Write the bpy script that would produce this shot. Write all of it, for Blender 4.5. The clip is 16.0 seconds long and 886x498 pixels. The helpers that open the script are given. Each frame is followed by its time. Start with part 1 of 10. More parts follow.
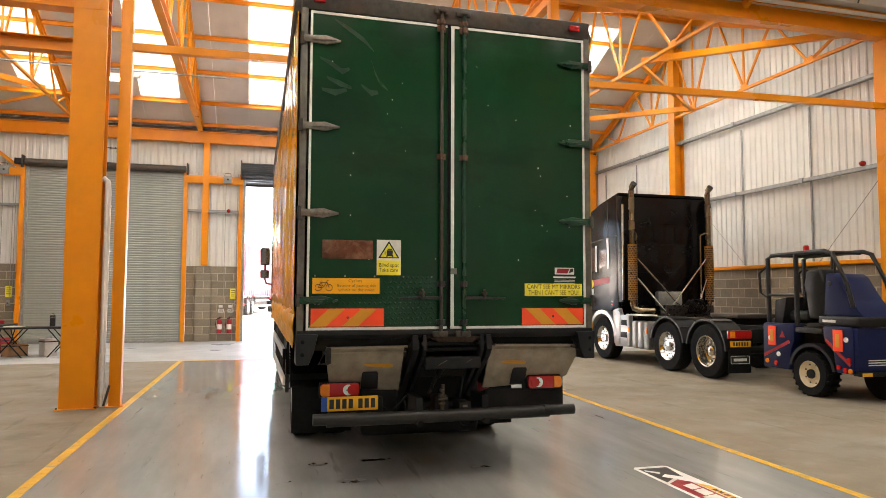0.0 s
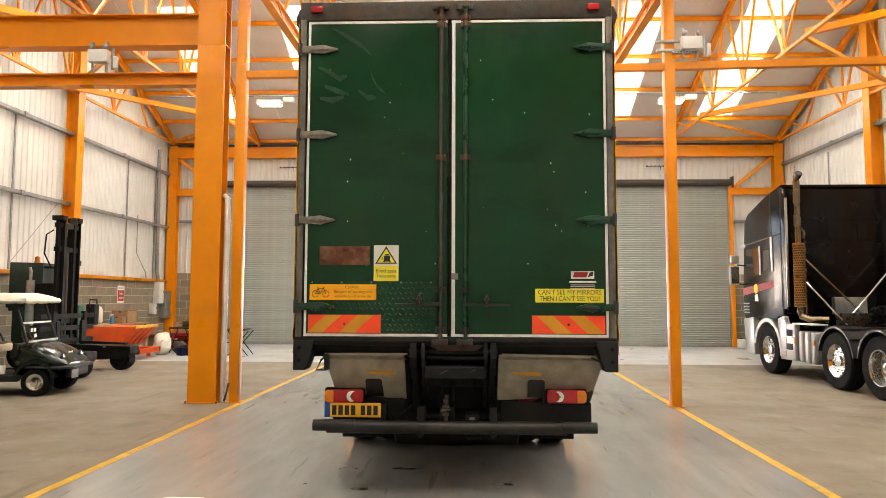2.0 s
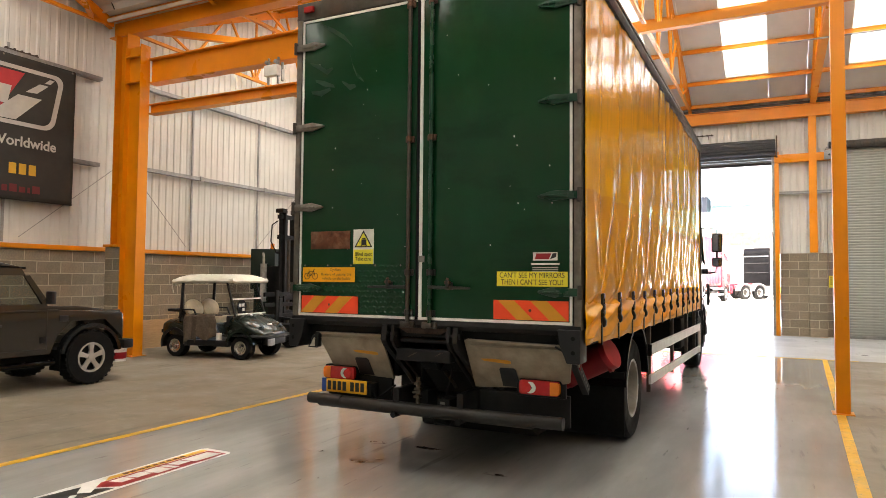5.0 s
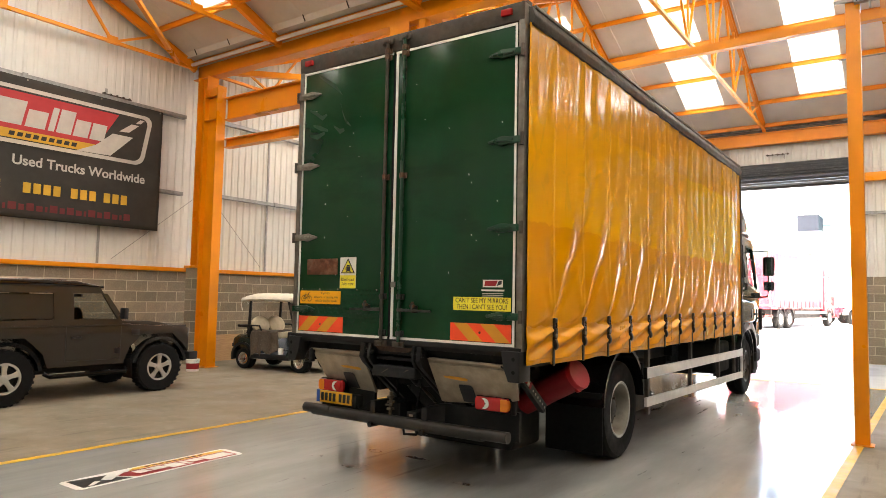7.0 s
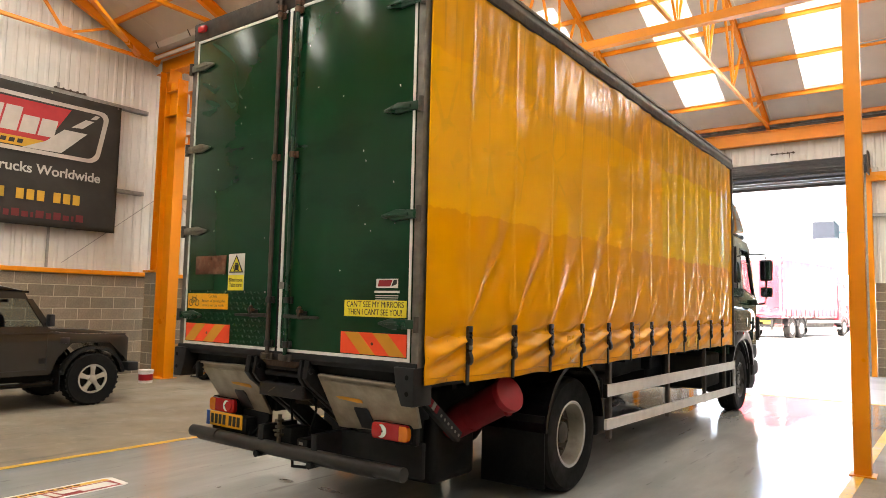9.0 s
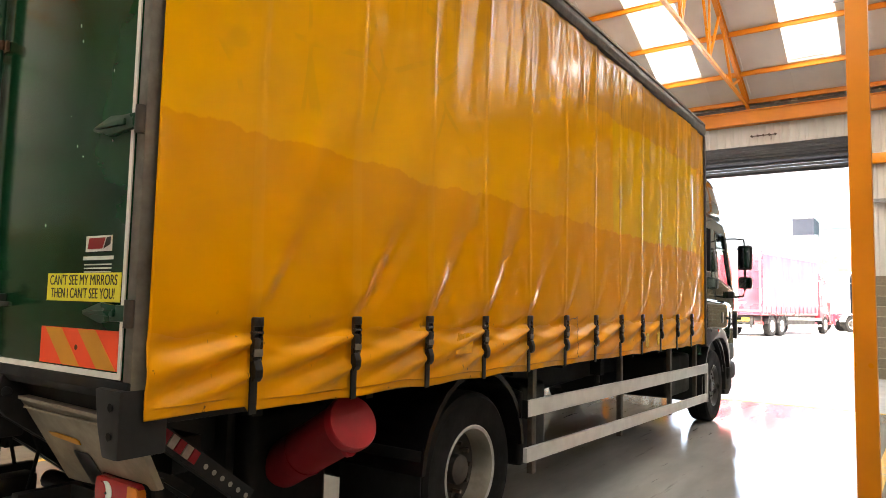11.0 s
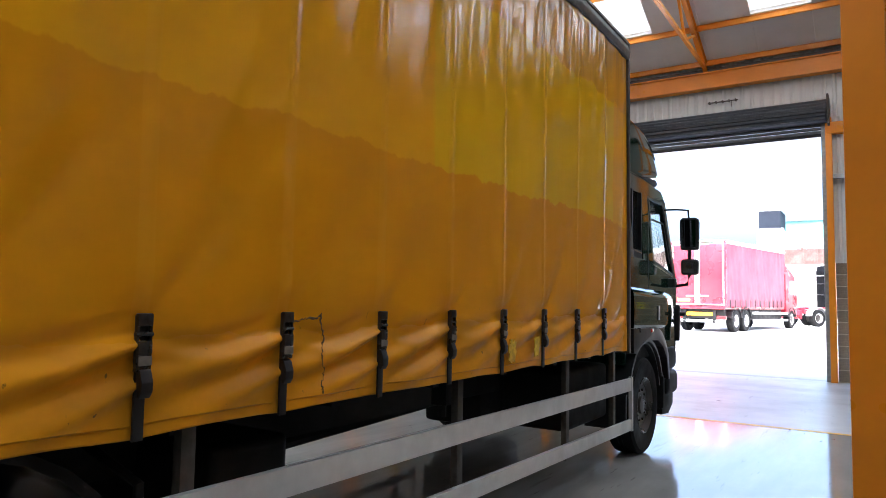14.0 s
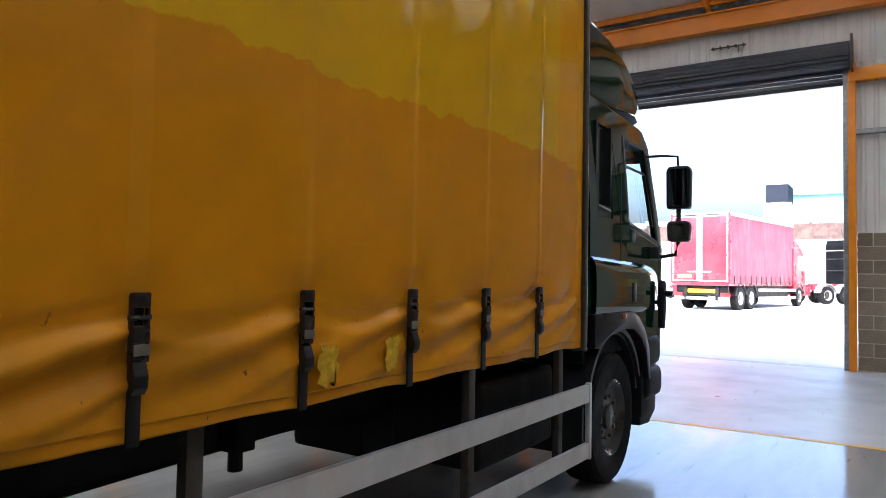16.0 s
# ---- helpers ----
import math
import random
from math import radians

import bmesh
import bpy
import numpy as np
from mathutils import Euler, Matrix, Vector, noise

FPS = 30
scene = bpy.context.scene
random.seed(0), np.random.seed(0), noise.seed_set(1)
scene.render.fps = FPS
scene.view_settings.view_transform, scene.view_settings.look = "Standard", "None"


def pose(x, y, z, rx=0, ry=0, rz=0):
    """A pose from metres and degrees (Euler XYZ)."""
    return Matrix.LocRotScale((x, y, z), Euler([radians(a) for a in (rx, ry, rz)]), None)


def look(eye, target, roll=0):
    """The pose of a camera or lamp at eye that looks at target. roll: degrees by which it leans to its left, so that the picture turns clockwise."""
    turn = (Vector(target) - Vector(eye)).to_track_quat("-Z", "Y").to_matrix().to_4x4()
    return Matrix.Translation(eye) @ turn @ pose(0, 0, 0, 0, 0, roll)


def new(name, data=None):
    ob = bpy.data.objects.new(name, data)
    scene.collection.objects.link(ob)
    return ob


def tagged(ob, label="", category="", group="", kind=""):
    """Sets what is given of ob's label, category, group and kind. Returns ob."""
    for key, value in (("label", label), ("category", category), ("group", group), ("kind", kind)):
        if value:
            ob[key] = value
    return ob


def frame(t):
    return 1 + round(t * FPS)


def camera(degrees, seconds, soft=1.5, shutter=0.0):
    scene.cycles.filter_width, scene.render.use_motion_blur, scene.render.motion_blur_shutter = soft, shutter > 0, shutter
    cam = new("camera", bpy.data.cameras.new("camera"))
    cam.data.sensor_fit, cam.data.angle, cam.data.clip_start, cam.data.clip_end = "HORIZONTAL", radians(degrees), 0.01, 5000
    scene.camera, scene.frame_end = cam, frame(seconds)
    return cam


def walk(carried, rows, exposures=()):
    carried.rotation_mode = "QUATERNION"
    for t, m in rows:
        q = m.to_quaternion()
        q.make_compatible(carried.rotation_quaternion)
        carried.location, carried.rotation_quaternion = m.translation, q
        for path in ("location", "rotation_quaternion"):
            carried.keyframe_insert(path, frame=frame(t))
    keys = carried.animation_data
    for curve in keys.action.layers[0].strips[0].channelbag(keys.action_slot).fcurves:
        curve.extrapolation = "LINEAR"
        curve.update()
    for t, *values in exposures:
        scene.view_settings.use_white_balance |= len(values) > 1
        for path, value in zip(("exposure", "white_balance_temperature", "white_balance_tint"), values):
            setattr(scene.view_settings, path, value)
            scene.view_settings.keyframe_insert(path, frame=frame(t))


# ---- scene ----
cam = camera(66.7, 16.0, soft=0.55)
PATH = [
    (0, (0.279, 0.22, 1.585), (0.809, 2.144, 1.717), 0.2),
    (0.5, (0.7, 0.191, 1.602), (1.09, 2.147, 1.747), 0.1),
    (1, (1.106, 0.21, 1.581), (1.336, 2.192, 1.727), 0.2),
    (1.5, (1.529, 0.241, 1.585), (1.616, 2.234, 1.73), 0.2),
    (2, (1.972, 0.255, 1.594), (1.9, 2.249, 1.741), 0.2),
    (2.5, (2.397, 0.397, 1.605), (2.207, 2.383, 1.748), 0.3),
    (3, (2.858, 0.434, 1.59), (2.535, 2.403, 1.728), 0.3),
    (3.5, (3.257, 0.575, 1.558), (2.782, 2.513, 1.697), 0.4),
    (4, (3.634, 0.791, 1.588), (3.042, 2.698, 1.707), 0.4),
    (4.5, (4.045, 0.935, 1.608), (3.277, 2.779, 1.711), 0.4),
    (5, (4.418, 0.946, 1.62), (3.525, 2.733, 1.707), 0.5),
    (5.2, (4.567, 0.942, 1.653), (3.623, 2.703, 1.74), 0.6),
    (7.3, (5.787, 1.072, 1.681), (4.63, 2.697, 1.826), 1.1),
    (7.5, (5.85, 1.181, 1.676), (4.688, 2.802, 1.826), 1.1),
    (8, (5.897, 1.489, 1.658), (4.716, 3.094, 1.819), 1.2),
    (8.5, (5.823, 1.906, 1.684), (4.635, 3.507, 1.844), 1.2),
    (9, (5.775, 2.354, 1.66), (4.593, 3.96, 1.823), 1.2),
    (11.5, (5.372, 4.795, 1.569), (4.242, 6.437, 1.733), 1.0),
    (12, (5.347, 5.255, 1.548), (4.227, 6.903, 1.722), 0.7),
    (12.5, (5.264, 5.792, 1.559), (4.158, 7.452, 1.715), 0.9),
    (13, (5.263, 6.264, 1.565), (4.163, 7.928, 1.724), 0.6),
    (13.5, (5.18, 6.78, 1.579), (4.09, 8.449, 1.731), 0.8),
    (14, (5.116, 7.332, 1.575), (4.039, 9.01, 1.722), 1.0),
    (14.5, (5.042, 7.825, 1.544), (3.956, 9.499, 1.676), 1.0),
    (15, (4.984, 8.341, 1.551), (3.903, 10.02, 1.664), 1.1),
    (15.5, (4.904, 8.861, 1.558), (3.819, 10.539, 1.653), 1.1),
    (16, (4.795, 9.396, 1.574), (3.705, 11.071, 1.651), 1.0),
]
walk(cam, [(t, look(eye, target, roll)) for t, eye, target, roll in PATH],
     exposures=[(0.0, 4.35, 6650, 10), (1.0, 4.62, 6850, 10), (2.0, 4.58, 6850, 10), (2.5, 4.68, 6850, 10), (3.0, 4.7, 6850, 10), (4.0, 4.2, 6700, 10), (4.5, 4.14, 6700, 10), (5.0, 4.22, 6700, 10), (7.5, 4.48, 6800, 10), (9.0, 4.48, 6750, 10), (11.5, 4.18, 6750, 10), (12.0, 4.0, 6600, 10), (12.5, 3.86, 6350, 10), (13.0, 3.69, 5950, 10), (14.0, 3.43, 5420, 10), (15.0, 3.33, 5300, 10), (16.0, 3.22, 5380, 10)])


# ---------------------------------------------------------------- world and light
world = bpy.data.worlds.new("overcast_sky")
scene.world = world
world.use_nodes = True
wn = world.node_tree.nodes
sky = wn.new("ShaderNodeTexSky")
sky.sky_type = 'NISHITA'
sky.sun_disc = False
sky.sun_elevation, sky.sun_rotation = radians(55), radians(180)
sky.air_density, sky.dust_density, sky.ozone_density = 0.8, 10.0, 0.0
wn["Background"].inputs[1].default_value = 0.14
world.node_tree.links.new(sky.outputs[0], wn["Background"].inputs[0])

sun_data = bpy.data.lights.new("sun", 'SUN')
sun_data.energy, sun_data.angle, sun_data.color = 1.3, radians(12), (1.0, 0.97, 0.94)
sun = new("sun", sun_data)
sun.matrix_basis = look((0, 0, 60), (0, 60 / math.tan(radians(55)), 0))
LAMP_WATTS = 1.0


# ---------------------------------------------------------------- helpers of this scene
def boxm(bm, x0, x1, y0, y1, z0, z1):
    v = [bm.verts.new((x, y, z)) for z in (z0, z1) for y in (y0, y1) for x in (x0, x1)]
    for f in ((0, 2, 3, 1), (4, 5, 7, 6), (0, 1, 5, 4), (2, 6, 7, 3), (0, 4, 6, 2), (1, 3, 7, 5)):
        bm.faces.new([v[i] for i in f])
    return v


def box(x0, x1, y0, y1, z0, z1, bevel=0.0, seg=2):
    bm = bmesh.new()
    boxm(bm, x0, x1, y0, y1, z0, z1)
    if bevel:
        bmesh.ops.bevel(bm, geom=bm.edges[:], offset=bevel, segments=seg, affect='EDGES', profile=0.6)
    return bm


def boxes(*rows):
    bm = bmesh.new()
    for r in rows:
        boxm(bm, *r)
    return bm


def tube(bm, pts, r, seg=10, cap=True):
    """A round bar through the points."""
    pts = [Vector(p) for p in pts]
    rings = []
    for i, p in enumerate(pts):
        d = (pts[min(i + 1, len(pts) - 1)] - pts[max(i - 1, 0)]).normalized()
        a = d.cross(Vector((0, 0, 1)) if abs(d.z) < 0.9 else Vector((1, 0, 0))).normalized()
        b = d.cross(a)
        rr = r[i] if isinstance(r, (list, tuple)) else r
        rings.append([bm.verts.new(p + (a * math.cos(t) + b * math.sin(t)) * rr) for t in (2 * math.pi * k / seg for k in range(seg))])
    for q, w in zip(rings, rings[1:]):
        for k in range(seg):
            bm.faces.new((q[k], w[k], w[(k + 1) % seg], q[(k + 1) % seg]))
    if cap:
        bm.faces.new(rings[0])
        bm.faces.new(rings[-1][::-1])
    return bm


def tubes(*runs):
    bm = bmesh.new()
    for pts, r in runs:
        tube(bm, pts, r)
    return bm


def bar(bm, p, q, w, h, up=(0, 0, 1)):
    """A square-edged bar from p to q, w wide and h high."""
    p, q = Vector(p), Vector(q)
    d = (q - p).normalized()
    up = Vector(up) if abs(d.dot(Vector(up))) < 0.95 else Vector((0, 1, 0))
    s = d.cross(up).normalized()
    u = s.cross(d)
    vs = [bm.verts.new(e + s * (a * w / 2) + u * (b * h / 2)) for e in (p, q) for a, b in ((-1, -1), (1, -1), (1, 1), (-1, 1))]
    for f in ((3, 2, 1, 0), (4, 5, 6, 7), (0, 1, 5, 4), (1, 2, 6, 5), (2, 3, 7, 6), (3, 0, 4, 7)):
        bm.faces.new([vs[i] for i in f])
    return bm


def bars(*rows):
    bm = bmesh.new()
    for r in rows:
        bar(bm, *r)
    return bm


def ibeam(p, q, w, h, tf=0.02, tw=0.012, up=(0, 0, 1)):
    """A rolled I section from p to q: flanges w wide, h deep along up."""
    bm = bmesh.new()
    p, q = Vector(p), Vector(q)
    d = (q - p).normalized()
    s = d.cross(Vector(up)).normalized()
    u = s.cross(d)
    a, b, c = w / 2, h / 2, tw / 2
    outline = [(-a, -b), (a, -b), (a, tf - b), (c, tf - b), (c, b - tf), (a, b - tf), (a, b), (-a, b), (-a, b - tf), (-c, b - tf), (-c, tf - b), (-a, tf - b)]
    ends = [[bm.verts.new(e + s * m + u * n) for m, n in outline] for e in (p, q)]
    for k in range(12):
        bm.faces.new((ends[0][k], ends[0][(k + 1) % 12], ends[1][(k + 1) % 12], ends[1][k]))
    for e, flip in ((ends[0], True), (ends[1], False)):
        for f in ((0, 1, 2, 3, 10, 11), (10, 3, 4, 9), (9, 4, 5, 6, 7, 8)):
            vs = [e[k] for k in f]
            bm.faces.new(vs[::-1] if flip else vs)
    bmesh.ops.recalc_face_normals(bm, faces=bm.faces[:])
    return bm


def prism(profile, axis, a, b, bevel=0.0, seg=2):
    """A closed outline (two coordinates, in the order of the other axes) drawn out along an axis from a to b."""
    bm = bmesh.new()
    def at(p, c):
        return {"x": (c, p[0], p[1]), "y": (p[0], c, p[1]), "z": (p[0], p[1], c)}[axis]
    va, vb = [bm.verts.new(at(p, a)) for p in profile], [bm.verts.new(at(p, b)) for p in profile]
    n = len(profile)
    bm.faces.new(va)
    bm.faces.new(vb[::-1])
    for i in range(n):
        bm.faces.new((va[i], vb[i], vb[(i + 1) % n], va[(i + 1) % n]))
    bmesh.ops.recalc_face_normals(bm, faces=bm.faces[:])
    if bevel:
        bmesh.ops.bevel(bm, geom=bm.edges[:], offset=bevel, segments=seg, affect='EDGES', profile=0.6)
    return bm


def lathe(profile, axis="x", seg=32, centre=(0, 0, 0), caps=True):
    """A turned shape: (radius, place along the axis) pairs."""
    bm = bmesh.new()
    c = Vector(centre)
    rings = []
    for r, h in profile:
        ring = []
        for k in range(seg):
            t = 2 * math.pi * k / seg
            u, v = r * math.cos(t), r * math.sin(t)
            ring.append(bm.verts.new(c + Vector({"x": (h, u, v), "y": (u, h, v), "z": (u, v, h)}[axis])))
        rings.append(ring)
    for q, w in zip(rings, rings[1:]):
        for k in range(seg):
            bm.faces.new((q[k], q[(k + 1) % seg], w[(k + 1) % seg], w[k]))
    if caps and profile[0][0] > 1e-4:
        bm.faces.new(rings[0][::-1])
    if caps and profile[-1][0] > 1e-4:
        bm.faces.new(rings[-1])
    bmesh.ops.recalc_face_normals(bm, faces=bm.faces[:])
    return bm


def loft(rows, seg=24, power=3.0):
    """A rounded body along y: each row is (y, half width, low, high), drawn as a rounded box section."""
    bm = bmesh.new()
    rings = []
    for y, w, z0, z1 in rows:
        ring = []
        for k in range(seg):
            t = 2 * math.pi * k / seg
            c, q = math.cos(t), math.sin(t)
            ring.append(bm.verts.new((w * math.copysign(abs(c) ** (2 / power), c), y, (z0 + z1) / 2 + (z1 - z0) / 2 * math.copysign(abs(q) ** (2 / power), q))))
        rings.append(ring)
    for a, b in zip(rings, rings[1:]):
        for k in range(seg):
            bm.faces.new((a[k], a[(k + 1) % seg], b[(k + 1) % seg], b[k]))
    bm.faces.new(rings[0][::-1])
    bm.faces.new(rings[-1])
    bmesh.ops.recalc_face_normals(bm, faces=bm.faces[:])
    return bm


def join(*bms):
    out = bmesh.new()
    for b in bms:
        me = bpy.data.meshes.new("t")
        b.to_mesh(me)
        b.free()
        out.from_mesh(me)
        bpy.data.meshes.remove(me)
    return out


def shade(me, angle=35):
    me.shade_smooth()
    me.set_sharp_from_angle(angle=radians(angle))


def part(name, bm, material, parent=None, label="", smooth=True):
    me = bpy.data.meshes.new(name)
    bm.to_mesh(me)
    bm.free()
    me.materials.append(material)
    if smooth:
        shade(me)
    ob = new(name, me)
    if parent:
        ob.parent = parent
    if label:
        ob["label"] = label
    return ob


def thing(name, label, category, x=0, y=0, z=0, rz=0, group="", kind=""):
    ob = new(name)
    ob.empty_display_size = 0.2
    ob.matrix_basis = pose(x, y, z, 0, 0, rz)
    return tagged(ob, label, category, group, kind)


def struct(name, bm, material, label="", category="", smooth=True):
    return tagged(part(name, bm, material, None, "", smooth), label, category or name.split("_")[0], "", "structure")


def again(mesh_ob, name, parent, m):
    """Another object on the same mesh."""
    ob = new(name, mesh_ob.data)
    ob.parent = parent
    ob.matrix_basis = m
    return ob


def lettering(name, body, size, material, parent, m, width=None, label="", bold=0.0):
    """Flat raised letters of the built-in font, centred, as a mesh."""
    cu = bpy.data.curves.new(name, 'FONT')
    cu.body, cu.size, cu.align_x, cu.align_y, cu.extrude, cu.offset = body, size, 'CENTER', 'CENTER', 0.0006, bold
    tmp = bpy.data.objects.new("t", cu)
    me = bpy.data.meshes.new_from_object(tmp)
    bpy.data.objects.remove(tmp)
    if width:
        xs = [v.co.x for v in me.vertices]
        k = width / (max(xs) - min(xs))
        for v in me.vertices:
            v.co.x *= k
    me.name = name
    me.materials.clear()
    me.materials.append(material)
    ob = new(name, me)
    ob.parent = parent
    ob.matrix_basis = m
    if label:
        ob["label"] = label
    return ob


# ---------------------------------------------------------------- materials
def mat(name, colour, rough=0.5, metal=0.0, vary=0.15, grain=8.0, stain=None, stain_scale=1.2, stain_amount=0.4, bump=0.0, bump_scale=60.0,
        coat=0.0, rough_vary=0.1, stretch=(1, 1, 1), objrand=0.0, trans=0.0, streak=None, spec=0.35):
    """A surface with grain and broad stains at real size."""
    m = bpy.data.materials.new(name)
    m.use_nodes = True
    nt = m.node_tree
    n, l = nt.nodes, nt.links
    b = n["Principled BSDF"]
    b.inputs["Metallic"].default_value = metal
    b.inputs["Specular IOR Level"].default_value = spec
    b.inputs["Coat Weight"].default_value = coat
    b.inputs["Coat Roughness"].default_value = 0.08
    b.inputs["Transmission Weight"].default_value = trans
    tc = n.new("ShaderNodeTexCoord")
    mp = n.new("ShaderNodeMapping")
    mp.inputs["Scale"].default_value = stretch
    l.new(tc.outputs["Object"], mp.inputs["Vector"])

    def nz(scale, detail=4.0, rgh=0.55):
        t = n.new("ShaderNodeTexNoise")
        t.inputs["Scale"].default_value, t.inputs["Detail"].default_value, t.inputs["Roughness"].default_value = scale, detail, rgh
        l.new(mp.outputs[0], t.inputs["Vector"])
        return t.outputs["Fac"]

    def ramp(src, lo, hi, a=(0, 0, 0, 1), c=(1, 1, 1, 1)):
        r = n.new("ShaderNodeValToRGB")
        r.color_ramp.elements[0].position, r.color_ramp.elements[1].position = lo, hi
        r.color_ramp.elements[0].color, r.color_ramp.elements[1].color = a, c
        l.new(src, r.inputs[0])
        return r.outputs[0]

    def mix(fac, a, c, kind='MIX'):
        x = n.new("ShaderNodeMix")
        x.data_type, x.blend_type = 'RGBA', kind
        for sock, v in ((0, fac), (6, a), (7, c)):
            if hasattr(v, "is_linked"):
                l.new(v, x.inputs[sock])
            else:
                x.inputs[sock].default_value = v
        return x.outputs[2]

    c0 = (*colour, 1)
    dark = tuple(max(0, k * (1 - vary)) for k in colour) + (1,)
    light = tuple(min(1, k * (1 + vary)) for k in colour) + (1,)
    g = nz(grain)
    col = ramp(g, 0.3, 0.7, dark, light)
    if stain:
        s = ramp(nz(stain_scale, 6.0, 0.62), 0.47, 0.72)
        k = n.new("ShaderNodeMath")
        k.operation = 'MULTIPLY'
        k.inputs[1].default_value = stain_amount
        l.new(s, k.inputs[0])
        col = mix(k.outputs[0], col, (*stain, 1))
    if streak:
        mp2 = n.new("ShaderNodeMapping")
        mp2.inputs["Scale"].default_value = (9, 9, 0.5)
        l.new(tc.outputs["Object"], mp2.inputs["Vector"])
        t = n.new("ShaderNodeTexNoise")
        t.inputs["Scale"].default_value, t.inputs["Detail"].default_value = 1.0, 5.0
        l.new(mp2.outputs[0], t.inputs["Vector"])
        s = ramp(t.outputs["Fac"], 0.5, 0.75)
        k = n.new("ShaderNodeMath")
        k.operation = 'MULTIPLY'
        k.inputs[1].default_value = streak[1]
        l.new(s, k.inputs[0])
        col = mix(k.outputs[0], col, (*streak[0], 1))
    if objrand:
        oi = n.new("ShaderNodeObjectInfo")
        hsv = n.new("ShaderNodeHueSaturation")
        mr = n.new("ShaderNodeMapRange")
        mr.inputs[3].default_value, mr.inputs[4].default_value = 1 - objrand, 1 + objrand
        l.new(oi.outputs["Random"], mr.inputs[0])
        l.new(mr.outputs[0], hsv.inputs["Value"])
        l.new(col, hsv.inputs["Color"])
        col = hsv.outputs[0]
    l.new(col, b.inputs["Base Color"])
    mr = n.new("ShaderNodeMapRange")
    mr.inputs[1].default_value, mr.inputs[2].default_value = 0.3, 0.7
    mr.inputs[3].default_value, mr.inputs[4].default_value = max(0.02, rough - rough_vary), min(1, rough + rough_vary)
    l.new(nz(grain * 0.4), mr.inputs[0])
    l.new(mr.outputs[0], b.inputs["Roughness"])
    if bump:
        bp = n.new("ShaderNodeBump")
        bp.inputs["Strength"].default_value, bp.inputs["Distance"].default_value = 1.0, bump
        l.new(nz(bump_scale, 5.0), bp.inputs["Height"])
        l.new(bp.outputs[0], b.inputs["Normal"])
    return m


def add_marks(m, *rows):
    """Lay scuffs and spots over a material: (scale, stretch, low, high, colour, amount)."""
    nt = m.node_tree
    n, l = nt.nodes, nt.links
    b = n["Principled BSDF"]
    tc = n.new("ShaderNodeTexCoord")
    for scale, stretch, lo, hi, colour, amount in rows:
        src = b.inputs["Base Color"].links[0].from_socket
        mp = n.new("ShaderNodeMapping")
        mp.inputs["Scale"].default_value = stretch
        mp.inputs["Rotation"].default_value = (0, 0, scale * 0.37 if stretch[0] != stretch[1] and stretch[2] == 1 and scale > 2 else 0)
        mp.inputs["Location"].default_value = (scale * 3.1, scale * 1.7, 0)
        l.new(tc.outputs["Object"], mp.inputs["Vector"])
        t = n.new("ShaderNodeTexNoise")
        t.inputs["Scale"].default_value, t.inputs["Detail"].default_value, t.inputs["Roughness"].default_value = scale, 6.0, 0.6
        l.new(mp.outputs[0], t.inputs["Vector"])
        r = n.new("ShaderNodeMapRange")
        r.interpolation_type = 'SMOOTHSTEP'
        r.inputs[1].default_value, r.inputs[2].default_value, r.inputs[4].default_value = lo, hi, amount
        l.new(t.outputs["Fac"], r.inputs[0])
        x = n.new("ShaderNodeMix")
        x.data_type = 'RGBA'
        l.new(r.outputs[0], x.inputs[0])
        l.new(src, x.inputs[6])
        x.inputs[7].default_value = (*colour, 1)
        l.new(x.outputs[2], b.inputs["Base Color"])
    return m


def glass_mat(name, colour=(0.8, 0.85, 0.85), rough=0.02):
    m = bpy.data.materials.new(name)
    m.use_nodes = True
    b = m.node_tree.nodes["Principled BSDF"]
    b.inputs["Base Color"].default_value = (*colour, 1)
    b.inputs["Transmission Weight"].default_value = 1.0
    b.inputs["Roughness"].default_value = rough
    b.inputs["IOR"].default_value = 1.15
    return m


def glow_mat(name, colour, strength):
    m = bpy.data.materials.new(name)
    m.use_nodes = True
    b = m.node_tree.nodes["Principled BSDF"]
    b.inputs["Emission Color"].default_value = (*colour, 1)
    b.inputs["Emission Strength"].default_value = strength
    return m


ORANGE = mat("orange_gloss_paint", (0.71, 0.245, 0.003), 0.34, vary=0.05, grain=3, stain=(0.55, 0.155, 0.004), stain_scale=1.7, stain_amount=0.3, bump=0.0003, bump_scale=40, spec=0.35)
CLAD = mat("white_wall_sheeting", (0.625, 0.625, 0.595), 0.5, vary=0.04, grain=2, stain=(0.48, 0.46, 0.42), stain_scale=0.6, stain_amount=0.3, streak=((0.54, 0.52, 0.48), 0.10))
ROOF = mat("white_roof_lining", (0.60, 0.57, 0.52), 0.6, vary=0.05, grain=1.5, stain=(0.42, 0.39, 0.34), stain_scale=0.8, stain_amount=0.4)
GALV = mat("galvanised_steel", (0.30, 0.305, 0.30), 0.45, 0.6, vary=0.2, grain=14, stain=(0.22, 0.22, 0.21), stain_amount=0.4)
SHUTTER = mat("grey_shutter_steel", (0.315, 0.33, 0.305), 0.42, 0.2, vary=0.06, grain=4, stain=(0.30, 0.30, 0.29), stain_scale=0.9, stain_amount=0.3)
BLOCK = mat("grey_concrete_block", (0.235, 0.194, 0.140), 0.9, vary=0.22, grain=40, stain=(0.16, 0.14, 0.11), stain_scale=3, stain_amount=0.5, bump=0.004, bump_scale=90, objrand=0.18)
